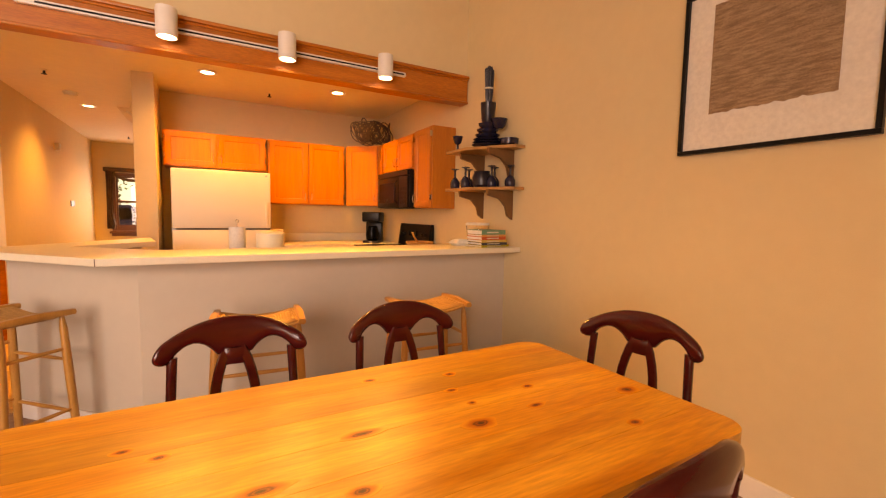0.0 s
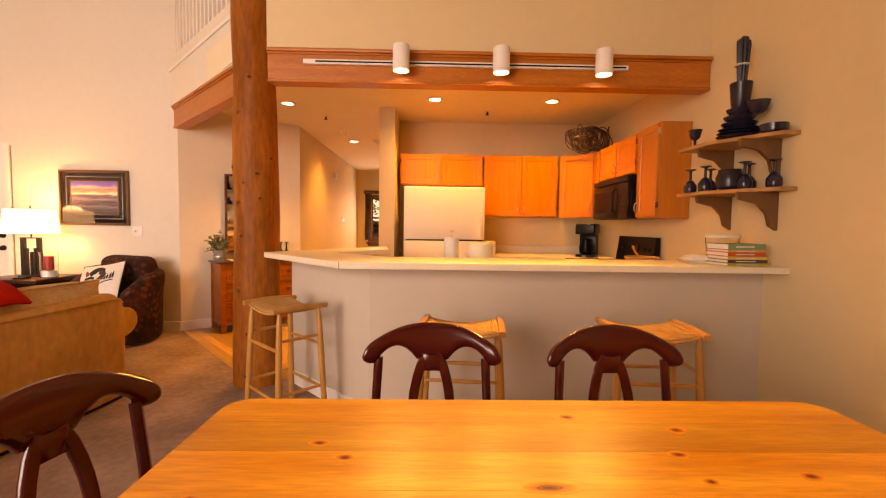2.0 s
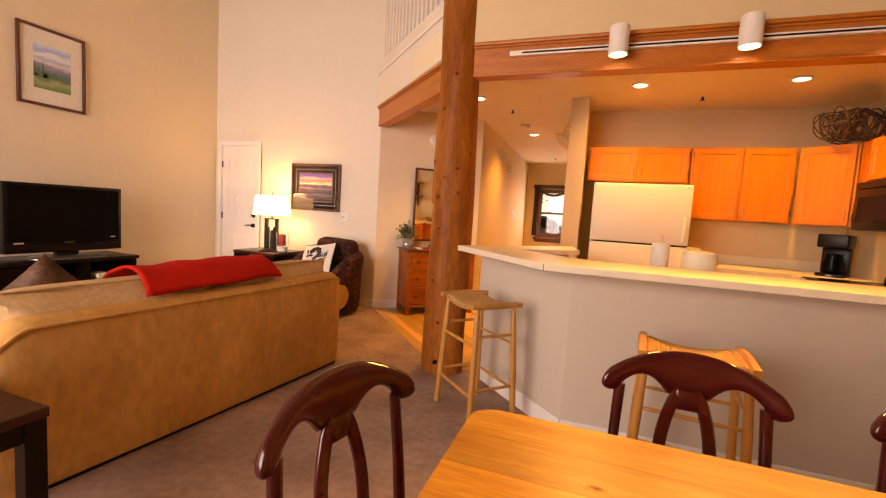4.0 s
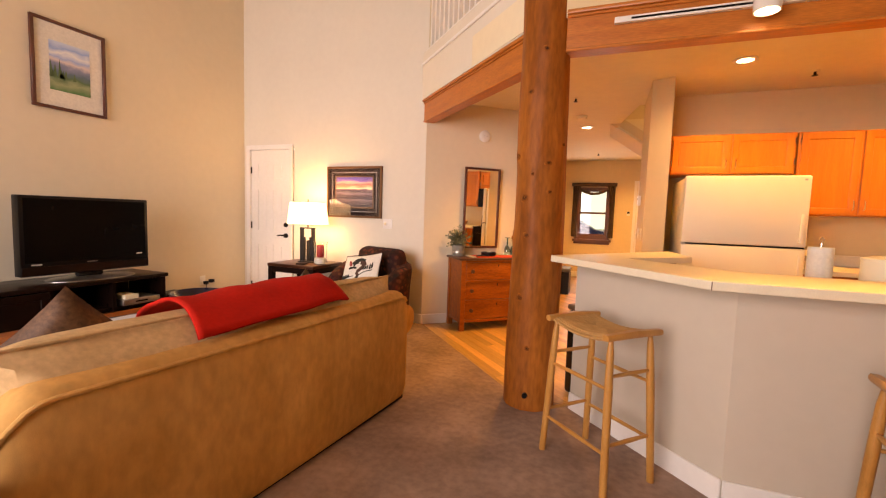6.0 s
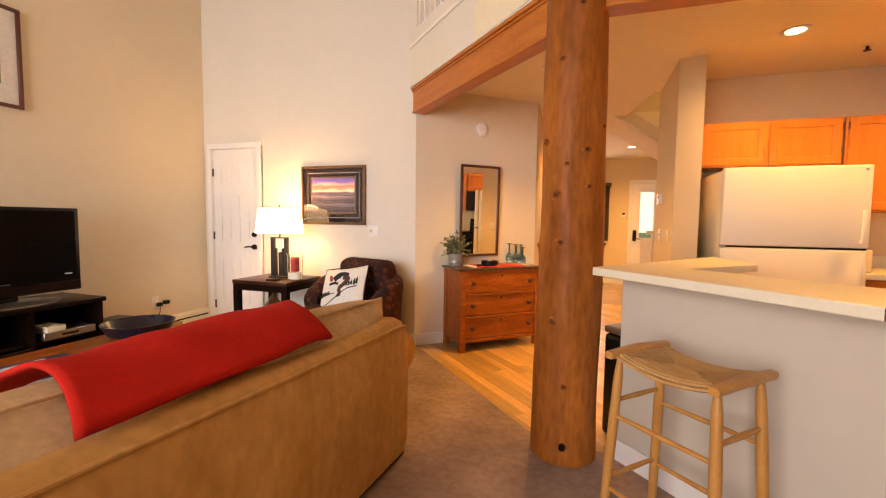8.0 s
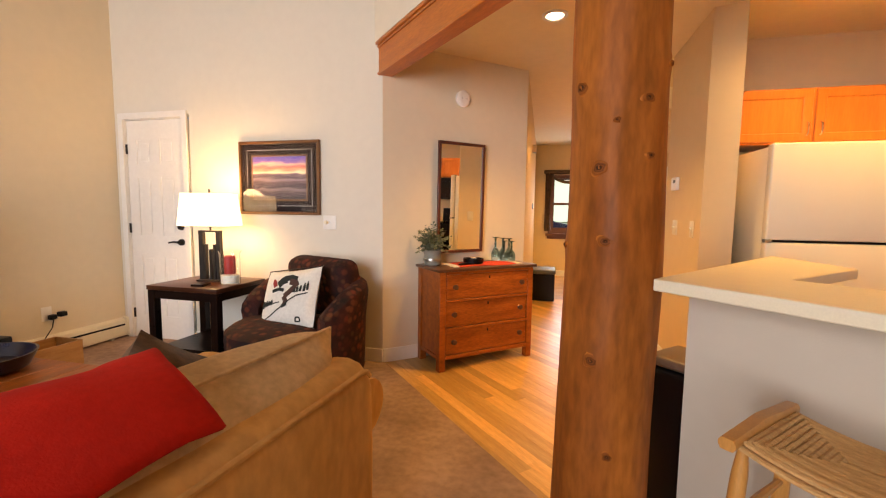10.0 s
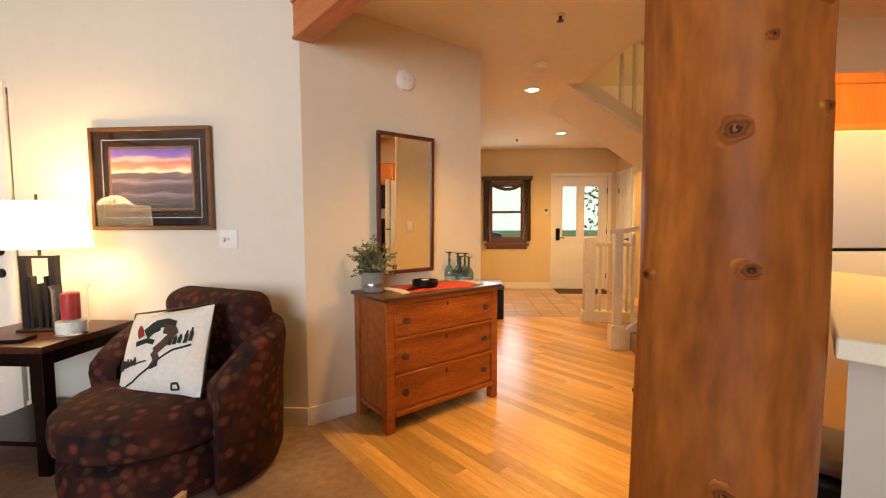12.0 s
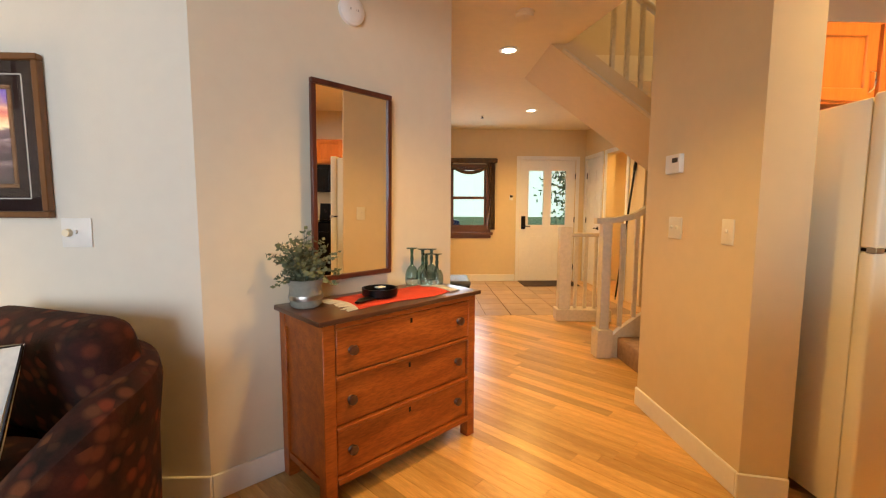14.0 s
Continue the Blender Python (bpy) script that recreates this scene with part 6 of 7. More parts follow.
def runner():
    bm = bmesh.new()
    nx, ny = 30, 10
    g = [[bm.verts.new((0.20 + 0.56 * i / nx + 0.03 * math.sin(j * 0.3), 0.05 + 0.26 * j / ny + 0.015 * math.sin(i * 0.22), DT + 0.003 + 0.002 * noise.noise((i * 0.4, j * 0.5, 1)))) for j in range(ny + 1)] for i in range(nx + 1)]
    for i in range(nx):
        for j in range(ny):
            bm.faces.new((g[i][j], g[i + 1][j], g[i + 1][j + 1], g[i][j + 1]))
    ob = thing("table_runner", (0, 0, 0), 0, "red cloth runner with cream fringe on dresser", "table runner")
    ob.matrix_world = DM
    c = part("cloth", bm, M["redrunner"], ob)
    c.modifiers.new("thick", "SOLIDIFY").thickness = 0.002
    rr = random.Random(4)
    for end in (0, 1):
        bm = bmesh.new()
        for j in range(26):
            y = 0.055 + 0.255 * j / 25
            x = 0.20 + 0.03 * math.sin(j * 0.12) if end == 0 else 0.76 + 0.03 * math.sin(j * 0.12)
            s = -1 if end == 0 else 1
            rod(bm, (x, y, DT + 0.005), (x + s * rr.uniform(0.05, 0.075), y + rr.uniform(-0.012, 0.012), DT + 0.004), 0.0026, 0.0022, 5)
        part("fringe", bm, M["fringe"], ob, "cream cotton fringe")


runner()
hat = thing("black_dish", (0, 0, 0), 0, "black round dish and folded black cloth", "dish")
hat.matrix_world = DM @ pose(0.42, 0.20, DT + 0.0065)
part("dish", lathe(bmesh.new(), [(0.07, 0), (0.085, 0.008), (0.088, 0.042), (0.080, 0.042), (0.075, 0.012), (0.02, 0.01)], 28), M["black"], hat)
part("strap", sweep(bmesh.new(), [(-0.07, -0.03, 0.006), (-0.13, -0.05, 0.008), (-0.18, -0.075, 0.006)], [(0.03, 0.006), (0.028, 0.008), (0.012, 0.005)], seg=10), M["black"], hat)
part("note", B(-0.02, -0.02, 0.0425, 0.02, 0.015, 0.047), M["paper"], hat, "small white paper slip")


def plant():
    ob = thing("potted_plant", (0, 0, 0), 0, "bushy small-leaved plant in grey glazed pot", "plant")
    ob.matrix_world = DM @ pose(0.07, 0.27, DT)
    pot = part("pot", lathe(bmesh.new(), [(0.055, 0), (0.066, 0.01), (0.072, 0.05), (0.068, 0.09), (0.082, 0.125), (0.076, 0.125), (0.062, 0.09), (0.06, 0.10), (0.01, 0.10)], 28), M["pot"], ob)
    part("glaze_band", lathe(bmesh.new(), [(0.0735, 0.035), (0.0755, 0.045), (0.0735, 0.056)], 28), M["steel"], pot, "pale shiny band")
    rr = random.Random(11)
    stems, leaves = bmesh.new(), bmesh.new()
    for k in range(60):
        a, r = rr.uniform(0, 6.28), rr.uniform(0.02, 0.18)
        tip = Vector((r * math.cos(a), r * math.sin(a), rr.uniform(0.18, 0.36) - r * 0.5))
        p0 = Vector((0.03 * math.cos(a), 0.03 * math.sin(a), 0.10))
        midp = p0.lerp(tip, 0.5) + Vector((0, 0, 0.035))
        sweep(stems, [p0, midp, tip], [(0.0016, 0.0016), (0.0013, 0.0013), (0.0008, 0.0008)], up=(0.3, 0.2, 1), seg=4)
        for q in range(15):
            t = rr.uniform(0.3, 1.05)
            c = p0.lerp(midp, t * 2) if t < 0.5 else midp.lerp(tip, t * 2 - 1)
            d = Vector((rr.uniform(-1, 1), rr.uniform(-1, 1), rr.uniform(-0.4, 0.8))).normalized()
            s = d.orthogonal().normalized() * rr.uniform(0.006, 0.010)
            l = rr.uniform(0.018, 0.03)
            f = [leaves.verts.new(v) for v in (c, c + d * l * 0.5 + s, c + d * l, c + d * l * 0.5 - s)]
            leaves.faces.new(f)
    part("stems", stems, M["leaf"], ob)
    part("leaves", leaves, M["leaf"], ob)


plant()


def stemmed_glass(dx, dy, h):
    """A goblet set down on its rim, foot in the air."""
    ob = thing("goblet", (0, 0, 0), 0, "clear goblet with dark green stem, standing upside down on dresser", "goblet", "goblets on the dresser")
    ob.matrix_world = DM @ pose(dx, dy, DT)
    bowl = part("bowl", lathe(bmesh.new(), [(0.0335, 0.0), (0.0345, 0.0), (0.038, h * 0.18), (0.036, h * 0.34), (0.024, h * 0.48), (0.010, h * 0.55), (0.0095, h * 0.53), (0.022, h * 0.47), (0.034, h * 0.34), (0.036, h * 0.18)], 20), M["smoke"], ob)
    bowl.visible_shadow = False
    part("stem", lathe(bmesh.new(), [(0.009, h * 0.551), (0.0075, h * 0.62), (0.011, h * 0.72), (0.0075, h * 0.80), (0.010, h * 0.955)], 14), M["green"], ob, "dark green glass stem")
    part("foot", lathe(bmesh.new(), [(0.011, h * 0.956), (0.028, h * 0.972), (0.031, h * 0.985), (0.030, h), (0.004, h * 1.002)], 20), M["green"], ob, "dark green glass foot")


for dx, dy, h in ((0.735, 0.33, 0.215), (0.812, 0.325, 0.205), (0.775, 0.255, 0.185), (0.885, 0.33, 0.20), (0.852, 0.25, 0.18)):
    stemmed_glass(dx, dy, h)

mir = thing("wall_mirror", (0, 0, 0), 0, "tall mirror in thin dark wooden frame", "mirror")
mc = on_wall(0.69, 1.358, 0.034)
mir.matrix_world = pose(*mc, 1.0, 0, 43.4)
part("frame", ring_frame(0.462, 0.935, 0.024, 0.024), M["mirrorframe"], mir)
part("mirror_glass", B(-0.208, -0.012, -0.444, 0.208, -0.006, 0.444), M["mirror"], mir, "silvered mirror glass")
part("backing", B(-0.215, -0.0055, -0.45, 0.215, -0.0005, 0.45), M["espresso"], mir)
al = thing("wall_alarm", on_wall(0.70, 2.20), 0, "round white wall alarm above the mirror", "alarm")
al.matrix_world = pose(*on_wall(0.715, 2.20), 90, 0, ANG)
part("base", lathe(bmesh.new(), [(0.068, 0.0005), (0.068, 0.02), (0.06, 0.026)], 30), M["white"], al)
part("grille", lathe(bmesh.new(), [(0.057, 0.0265), (0.045, 0.034), (0.03, 0.033), (0.003, 0.036)], 30), M["white"], al)
for dx in (-0.022, -0.008, 0.006, 0.02):
    part("slot", B(dx, -0.006, 0.0335, dx + 0.006, 0.004, 0.0352), M["steel"], al)

th = thing("thermostat", (KX0, 5.80, 1.48), -90, "white rectangular thermostat on the wall", "thermostat")
part("case", B(-0.065, -0.028, -0.05, 0.065, -0.0005, 0.05, bevel=0.005, seg=2), M["white"], th)
part("display", B(0.0, -0.030, 0.005, 0.05, -0.0285, 0.03), M["blackmetal"], th)
wall_plate((KX0, 5.38, 1.14), -90, "cream single switch plate beside the kitchen", toggles=1, w=0.075, paint="laminate")
wall_plate((KX0, 5.78, 1.14), -90, "cream double switch plate under the thermostat", toggles=2, paint="laminate")
sc = thing("wall_sconce", (HX + 0.003, 8.2, 2.12), 90, "small white box sconce on hall wall", "sconce")
part("box", B(-0.05, -0.08, -0.05, 0.05, -0.001, 0.05, bevel=0.006), M["white"], sc)
kp = thing("key_rack", (HX + 0.003, 9.0, 1.34), 90, "small dark wall rack in hall", "wall rack")
part("board", B(-0.11, -0.03, -0.045, 0.11, -0.001, 0.045, bevel=0.004), M["espresso"], kp)

bench = thing("storage_bench", (HX + 0.22, 8.38, 0), 90, "small black storage bench with grey cushion", "bench")
part("box", B(-0.22, -0.17, 0.0, 0.22, 0.17, 0.38, bevel=0.006), M["black"], bench)
part("cushion", B(-0.23, -0.18, 0.3805, 0.23, 0.18, 0.44, bevel=0.02, seg=3), mat("grey_vinyl", (0.12, 0.13, 0.15), 0.5), bench, "grey padded lid")

trash = thing("trash_can", (-0.905, 4.005, 0), -45, "black step trash can with brown lid", "trash can")
part("bin", B(-0.15, -0.12, 0, 0.15, 0.12, 0.61, bevel=0.03, seg=3), M["black"], trash)
part("lid", B(-0.152, -0.122, 0.6105, 0.152, 0.122, 0.655, bevel=0.02, seg=3), mat("brown_plastic_lid", (0.16, 0.11, 0.075), 0.35), trash, "bronze coloured lid")

# front window
win = thing("window_1", (-1.16, FY, 0), 0, "dark wooden double-hung window with swag curtain", "window")
win["kind"] = "structure"
part("window_frame", box(box(box(B(-0.36, -0.022, 0.84, -0.288, -0.001, 1.965), 0.288, -0.022, 0.84, 0.36, -0.001, 1.965), -0.287, -0.022, 1.905, 0.287, -0.001, 1.965), -0.287, -0.022, 0.84, 0.287, -0.001, 0.925), M["darkstain"], win)
part("window_sill", B(-0.40, -0.06, 0.79, 0.40, -0.001, 0.8385, bevel=0.006), M["darkstain"], win)
part("apron_board", B(-0.37, -0.02, 0.735, 0.37, -0.001, 0.7895, bevel=0.004), M["darkstain"], win)
for z0, z1, y in ((0.922, 1.42, 0.03), (1.405, 1.908, 0.055)):
    s = part("sash", box(box(box(B(-0.289, y, z0, -0.257, y + 0.024, z1), 0.257, y, z0, 0.289, y + 0.024, z1), -0.2565, y, z0, 0.2565, y + 0.024, z0 + 0.032), -0.2565, y, z1 - 0.03, 0.2565, y + 0.024, z1), M["darkstain"], win)
    p = part("pane", B(-0.2563, y + 0.01, z0 + 0.0322, 0.2563, y + 0.014, z1 - 0.0302), M["glass"], s)
    p.visible_shadow = False
cur = thing("window_curtain", (-1.16, FY, 0), 0, "dark brown patterned swag curtain over the window", "curtain")
part("pelmet", B(-0.46, -0.09, 1.985, 0.46, -0.024, 2.06, bevel=0.01), M["curtain"], cur)
for s in (-1, 1):
    bm = bmesh.new()
    loops = []
    for k in range(13):
        z = 1.984 - 1.10 * k / 12
        wdt = 0.15 * (1 - 0.35 * math.sin(math.pi * k / 12)) * (1 if k < 12 else 0.8)
        loops.append([(s * (0.43 - wdt + wdt * q / 10), -0.05 - 0.018 * math.sin(q * 2.2 + 0.4 * k), z) for q in range(11)] + [(s * (0.43 - wdt + wdt * q / 10), -0.032 - 0.008 * math.sin(q * 2.2 + 0.4 * k), z) for q in range(10, -1, -1)])
    part("panel", rings(bm, loops), M["curtain"], cur)
bm = bmesh.new()
loops = []
for k in range(17):
    u = -1 + 2 * k / 16
    dip = 1.93 - 0.105 * (1 - u * u)
    loops.append([(0.30 * u, -0.060 - 0.014 * math.cos(a) - 0.003 * math.sin(3 * a + 2 * u), dip + 0.030 * math.sin(a)) for a in [2 * math.pi * q / 12 for q in range(12)]])
part("swag", rings(bm, loops), M["curtain"], cur)

panelled_door("door_front", -0.30, 0.64, 2.045, (0.0, FY, 0), 0, "closed cream entrance door with two glass lites", hinge_left=False, glazed=True, handle=False)
lk = thing("door_lock", (-0.235, FY + 0.0115, 1.0), 0, "black electronic lock with lever on door", "lock")
part("case", B(-0.035, -0.03, -0.11, 0.035, -0.0005, 0.11, bevel=0.006), M["black"], lk)
part("lever", sweep(bmesh.new(), [(0.0, -0.03, -0.06), (0.0, -0.055, -0.06), (0.05, -0.058, -0.06), (0.11, -0.055, -0.065)], (0.009, 0.009), up=(0, 0.2, 1), seg=8), M["blackmetal"], lk)
bell = thing("door_chime", (-0.45, FY, 1.42), 0, "small white and grey entry keypad", "keypad")
part("case", B(-0.03, -0.02, -0.045, 0.03, -0.0005, 0.045, bevel=0.004), M["white"], bell)
part("screen", B(-0.025, -0.022, 0.0, 0.025, -0.0205, 0.04), M["blackmetal"], bell)
single("door_mat", B(-0.45, -0.24, 0, 0.45, 0.24, 0.012, bevel=0.004), M["matte"], (0.13, FY - 0.30, 0.002), 0, "dark brown door mat before the entrance", "mat")

# side of the entry: wall with a closed door and an open doorway to a lit closet
wall("wall_entry_side", (0.81, FY), (0.81, 8.72), 0.11, 0, CEIL, "beige wall at the side of the entry", [(0.07, 0.66, 0, 2.05), (0.87, 1.50, 0, 2.05)])
panelled_door("door_side", 0.0745, 0.6555, 2.045, (0.81, FY, 0), -90, "closed white panelled closet door in entry", hinge_left=True)
strip("trim", (0.81, FY - 0.80), (0.81, FY - 0.868), 0.02, 0, 2.11, M["white"], "white door casing", "trim")
strip("trim", (0.81, FY - 1.502), (0.81, FY - 1.57), 0.02, 0, 2.11, M["white"], "white door casing", "trim")
strip("trim", (0.81, FY - 0.87), (0.81, FY - 1.50), 0.02, 2.05, 2.11, M["white"], "white door casing", "trim")
wall("wall_closet", (0.93, 8.72), (RX, 8.72), 0.1, 0, CEIL, "plain closet wall beside the stairs")

pole = thing("walking_pole", (0.70, 9.14, 0), 0, "dark slim pole leaning beside the lit closet doorway", "pole")
part("shaft", rod(bmesh.new(), (0, 0, 0.04), (0.085, -0.20, 1.72), 0.011, 0.013), M["blackmetal"], pole)
part("grip", rod(bmesh.new(), (0.085, -0.20, 1.721), (0.092, -0.215, 1.85), 0.018, 0.016, mid=0.021), M["black"], pole, "black moulded grip")
part("tip", rod(bmesh.new(), (-0.002, 0.004, 0.0), (0, 0, 0.0395), 0.005, 0.011), M["steel"], pole, "bright metal tip")

# stairs: low flight with rail, and the flight above with its sloped soffit
st = thing("staircase", (-0.30, 6.13, 0), 0, "carpeted staircase with cream stringer and railing", "staircase")
for k in range(8):
    part("step", B(0.26 * k, 0.02, 0.0 if k == 0 else 0.18 * k - 0.02, 0.26 * (k + 1) + 0.02, 0.80, 0.18 * (k + 1), bevel=0.018, seg=2), M["carpet"], st, "brown carpeted step")
bm = rings(bmesh.new(), [[(-0.06, y, 0.0), (-0.06, y, 0.16), (0.02, y, 0.24), (2.1, y, 1.69), (2.1, y, 1.2), (0.38, y, 0.0)] for y in (0.801, 0.85)])
part("stringer", bm, M["stairpaint"], st, "cream painted stringer")
newel = part("newel_base", B(-0.175, 0.775, 0, -0.045, 0.905, 0.24, bevel=0.006), M["stairpaint"], st)
part("newel_post", B(-0.15, 0.80, 0.2405, -0.07, 0.88, 1.12, bevel=0.006), M["stairpaint"], st)
part("handrail", sweep(bmesh.new(), [(-0.20, 0.84, 1.14), (-0.05, 0.84, 1.145), (0.12, 0.84, 1.18), (0.30, 0.84, 1.29), (0.55, 0.84, 1.47), (1.8, 0.84, 2.33)], (0.032, 0.024), seg=12, square=True), M["stairpaint"], st)
for k in range(15):
    x = 0.03 + 0.115 * k
    zb = 0.24 + 0.697 * x
    zt = 1.12 + (0.0 if x < 0.05 else 0.69 * (x - 0.05))
    part("baluster", B(x - 0.015, 0.815, zb, x + 0.015, 0.845, zt), M["stairpaint"], st)
up = thing("upper_stair_flight", (0, 7.02, 0), 0, "cream sloped underside of upper stairs with balusters", "staircase")
slope = (1.93 - 2.43) / 0.72
bm = rings(bmesh.new(), [[(-0.905, y, 2.43 + slope * -0.175), (1.3, y, 2.43 + slope * 2.03), (1.3, y, 2.60 + slope * 2.03), (-0.905, y, 2.60 + slope * -0.175)] for y in (0.0, 0.90)])
part("sloped_soffit", bm, M["wall"], up)
part("skirt_cap", sweep(bmesh.new(), [(-0.80, -0.008, 2.45 + slope * -0.07), (1.2, -0.008, 2.45 + slope * 1.93)], (0.02, 0.014), seg=8, square=True), M["stairpaint"], up)
for k in range(2, 12):
    x = -0.62 + 0.12 * k
    zb = 2.60 + slope * (x + 0.73)
    part("baluster", B(x - 0.016, 0.02, zb, x + 0.016, 0.052, zb + 0.85), M["stairpaint"], up)
part("handrail", sweep(bmesh.new(), [(-0.46, 0.036, 3.31 + slope * 0.27), (0.9, 0.036, 3.31 + slope * 1.63)], (0.03, 0.024), seg=10, square=True), M["stairpaint"], up)
guard = thing("landing_guard", (-0.34, 8.16, 0), -6, "cream square post and short guard rail", "railing")
part("curb", B(-0.10, -0.09, 0, 0.50, 0.09, 0.13, bevel=0.006), M["stairpaint"], guard)
part("post", B(-0.075, -0.065, 0.1305, 0.055, 0.065, 1.04, bevel=0.006), M["stairpaint"], guard)
part("top_rail", B(0.056, -0.03, 0.93, 0.48, 0.03, 0.975, bevel=0.008), M["stairpaint"], guard)
for k in range(4):
    x = 0.12 + 0.105 * k
    part("baluster", B(x - 0.016, -0.016, 0.1305, x + 0.016, 0.016, 0.9295), M["stairpaint"], guard)

# ---- outside the entrance ----


def tree(at, h, seed, label):
    ob = thing("tree", at, 0, label, "tree")
    rr = random.Random(seed)
    tr = bmesh.new()
    sweep(tr, [(0, 0, 0), (0.05, 0.02, h * 0.4), (0.0, 0.1, h * 0.85)], [(0.16, 0.16), (0.11, 0.11), (0.04, 0.04)], up=(1, 0, 0), seg=8)
    lv = bmesh.new()
    for k in range(16):
        a, z = rr.uniform(0, 6.28), h * rr.uniform(0.3, 0.9)
        l = h * 0.28 * (1.2 - z / h)
        tip = Vector((l * math.cos(a), l * math.sin(a), z + 0.4))
        sweep(tr, [(0, 0, z), tip * 0.5 + Vector((0, 0, z * 0.5)), tip], [(0.04, 0.04), (0.025, 0.025), (0.01, 0.01)], up=(0.1, 0.3, 1), seg=5)
        for q in range(70):
            c = tip * rr.uniform(0.3, 1.1) + Vector((0, 0, z)) * 0 + Vector((rr.gauss(0, 0.4), rr.gauss(0, 0.4), rr.gauss(0.1, 0.4)))
            c.z = max(0.6, c.z if c.z > 0.6 else z + rr.gauss(0, 0.4))
            d = Vector((rr.uniform(-1, 1), rr.uniform(-1, 1), rr.uniform(-1, 1))).normalized() * 0.11
            s = d.orthogonal().normalized() * 0.07
            lv.faces.new([lv.verts.new(v) for v in (c - d, c + s, c + d, c - s)])
    part("trunk", tr, M["darkstain"], ob)
    part("crown", lv, M["foliage"], ob)


tree((4.5, 22.0, -0.12), 6.0, 1, "leafy green tree outside the entrance door")
tree((8.0, 29.0, -0.12), 6.0, 3, "leafy green tree beyond the driveway")
tree((-5.2, 30.0, -0.12), 6.0, 6, "leafy green tree beyond the driveway")


def car():
    ob = thing("parked_car", (-2.9, 18.0, -0.12), 0, "dark blue parked car outside the window", "car")
    prof = [(-2.1, 0.3), (-2.15, 0.75), (-1.9, 0.9), (-1.1, 1.0), (-0.5, 1.48), (0.9, 1.52), (1.6, 1.05), (2.1, 0.95), (2.15, 0.4), (2.0, 0.28)]
    part("body", rings(bmesh.new(), [[(x, y, z) for x, z in prof] for y in (-0.85, 0.85)]), M["carpaint"], ob)
    part("side_window", rings(bmesh.new(), [[(x, y, z) for x, z in ((-0.95, 1.02), (-0.45, 1.4), (0.85, 1.43), (1.35, 1.06))] for y in (-0.862, -0.851)]), M["screen"], ob)
    for x in (-1.35, 1.35):
        w = part("wheel", rod(bmesh.new(), (x, -0.88, 0.32), (x, -0.70, 0.32), 0.32, seg=24), M["black"], ob)
        part("rim", rod(bmesh.new(), (x, -0.889, 0.32), (x, -0.8805, 0.32), 0.2, seg=20), M["steel"], w)


car()

# ---- floor pieces ----


def clip(poly, a, b, c):
    """The part of a polygon where a x + b y >= c."""
    out = []
    for (x0, y0), (x1, y1) in zip(poly, poly[1:] + poly[:1]):
        d0, d1 = a * x0 + b * y0 - c, a * x1 + b * y1 - c
        if d0 >= 0:
            out.append((x0, y0))
        if d0 * d1 < 0:
            t = d0 / (d0 - d1)
            out.append((x0 + (x1 - x0) * t, y0 + (y1 - y0) * t))
    return out


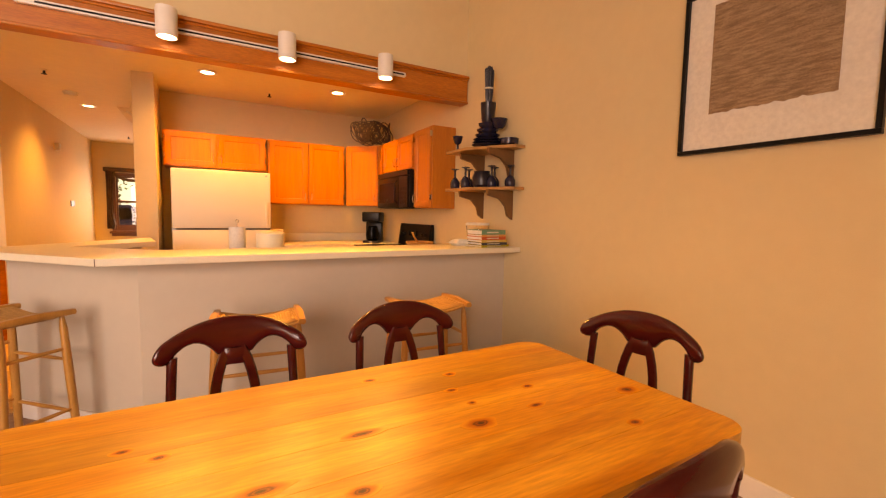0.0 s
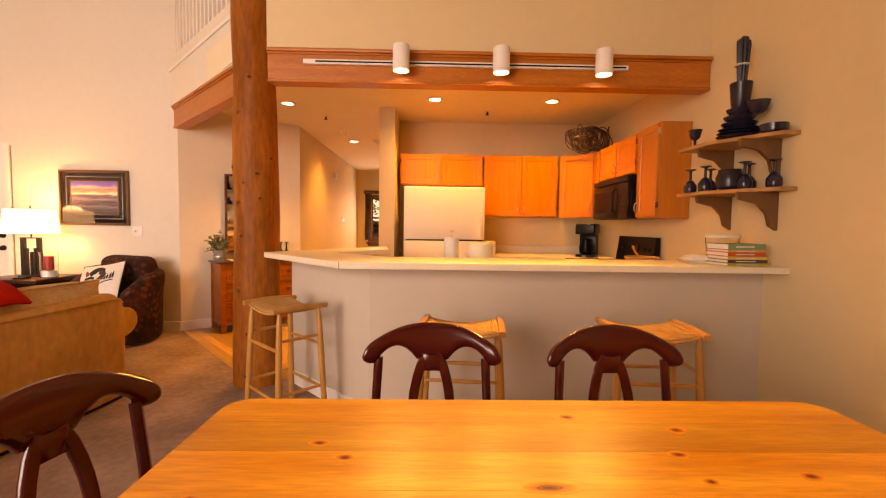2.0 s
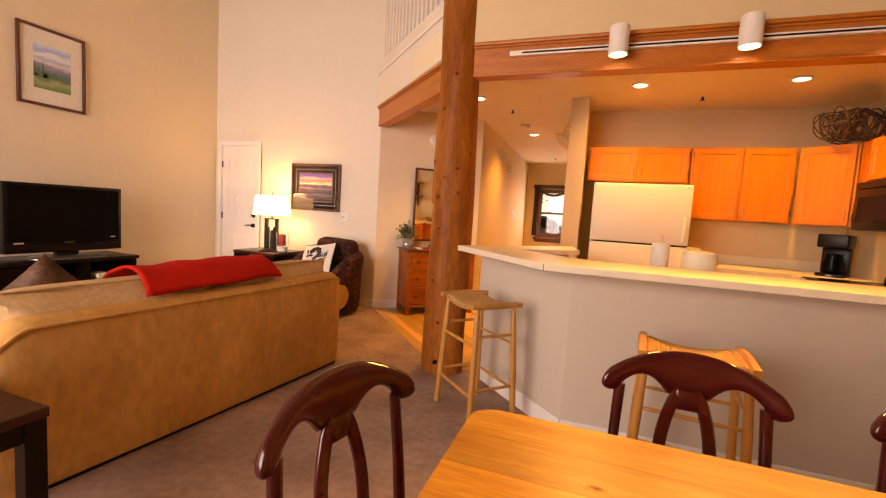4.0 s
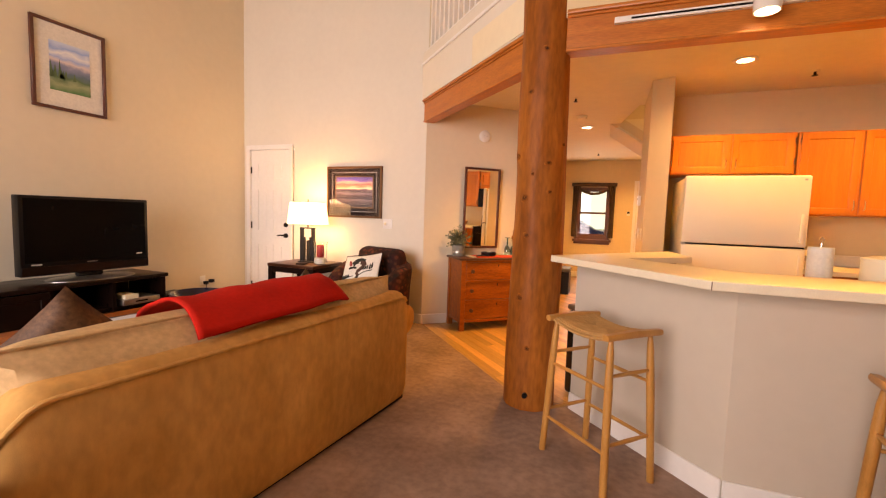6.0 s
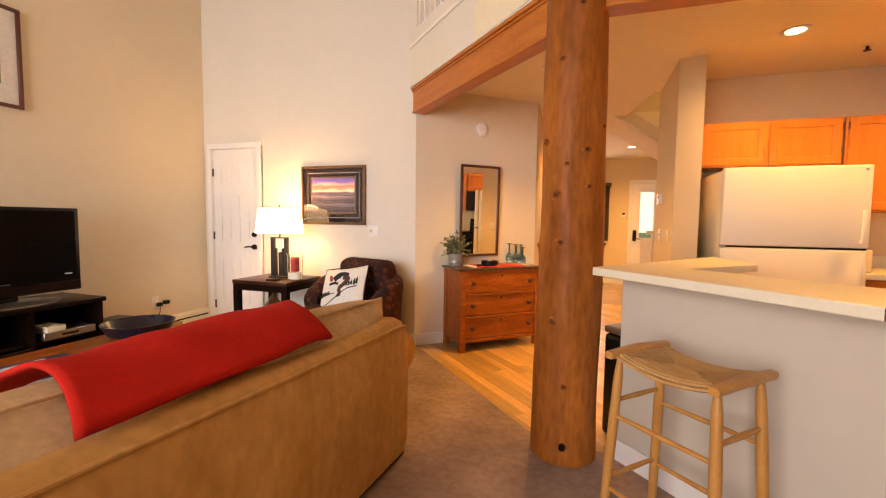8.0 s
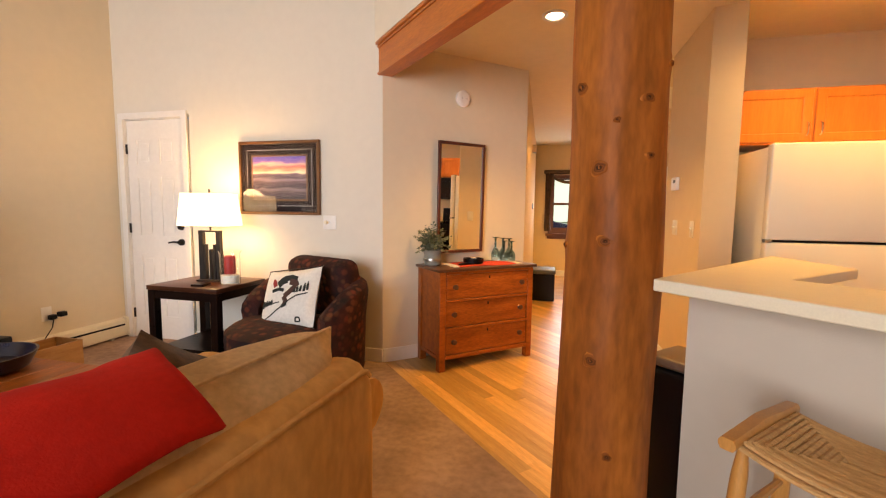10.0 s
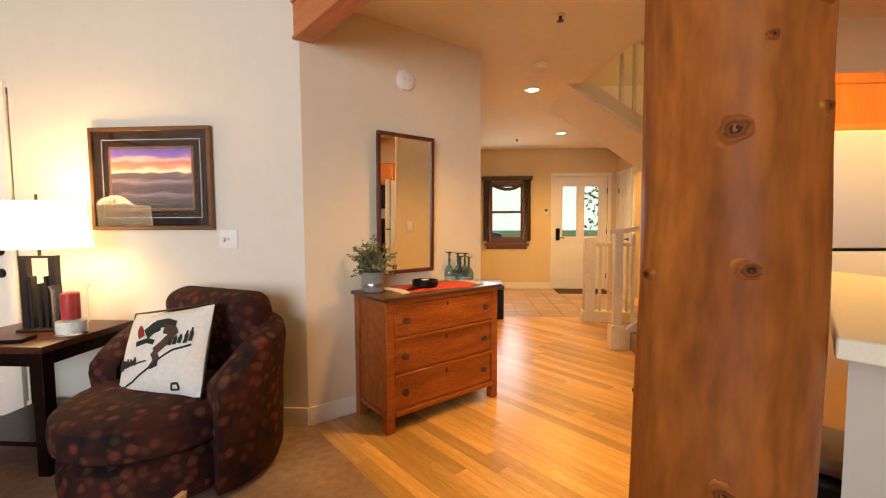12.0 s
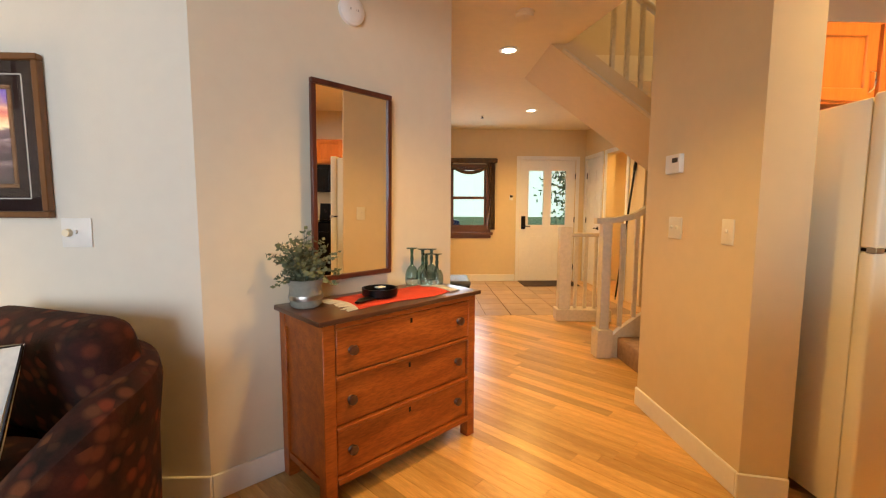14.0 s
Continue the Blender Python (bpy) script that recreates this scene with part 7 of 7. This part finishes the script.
wood_floor = tagged(new("floor_oak"), "honey oak strip floor laid on the diagonal", "floor", kind="structure")
FA = -46.0
fu, fv = Vector((math.cos(radians(FA)), math.sin(radians(FA)))), Vector((-math.sin(radians(FA)), math.cos(radians(FA))))
start = Vector((-2.80, 5.295))
rr = random.Random(21)
PW = 0.082
count = 0
for row in range(-1, 64):
    s = -3.2 - rr.uniform(0, 1.0)
    while s < 4.6:
        ln = rr.uniform(0.9, 1.9)
        gap = 0.0007
        quad = [start + fu * (s + gap) + fv * (row * PW + gap), start + fu * (s + ln - gap) + fv * (row * PW + gap), start + fu * (s + ln - gap) + fv * ((row + 1) * PW - gap), start + fu * (s + gap) + fv * ((row + 1) * PW - gap)]
        s += ln
        poly = [(v.x, v.y) for v in quad]
        for a, b, c in ((1, 0, -2.87), (0, -1, -8.35), (-1, 0, -0.9), (1, 1, 2.30)):
            poly = clip(poly, a, b, c) if len(poly) > 2 else []
        poly = [p for i, p in enumerate(poly) if (Vector(p) - Vector(poly[i - 1])).length > 0.004]
        if len(poly) < 3:
            continue
        cx, cy = sum(p[0] for p in poly) / len(poly), sum(p[1] for p in poly) / len(poly)
        if not (sa * (cx - C0.x) - ca * (cy - C0.y) > -0.5 and (cx > HX - 0.35 or cy < 6.5) or (cx > HX - 0.35 and cy > 6.0)):
            continue
        loc = [((p[0] - cx) * fu.x + (p[1] - cy) * fu.y, (p[0] - cx) * fv.x + (p[1] - cy) * fv.y) for p in poly]
        me = bpy.data.meshes.new("plank")
        bm = prism(bmesh.new(), loc, -0.0115, rr.uniform(-0.0006, 0.0004))
        bm.to_mesh(me)
        bm.free()
        me.materials.append(M["oak"])
        o = new("plank", me)
        o.parent = wood_floor
        o.matrix_basis = pose(cx, cy, 0.0, 0, 0, FA)
        count += 1
tile_floor = tagged(new("floor_tile"), "tan stone tiles at the entry", "floor", kind="structure")
M["tile"] = mat("tan_slate_tile", (0.50, 0.34, 0.20), 0.4, second=(0.36, 0.23, 0.14), scale=4, obj_random=0.2, fine=0.1, bump=0.2, bump_scale=30)
tme = bpy.data.meshes.new("tile")
bm = B(-0.147, -0.147, -0.0115, 0.147, 0.147, 0.0, bevel=0.002)
bm.to_mesh(tme)
bm.free()
tme.materials.append(M["tile"])
for i in range(9):
    for j in range(8):
        x, y = HX + 0.15 + 0.30 * i, 8.352 + 0.15 + 0.30 * j
        if x < 0.75 and y < FY:
            o = new("tile", tme)
            o.parent = tile_floor
            o.matrix_basis = pose(x, y, 0, 0, 0, 90 * ((i * 3 + j) % 4))
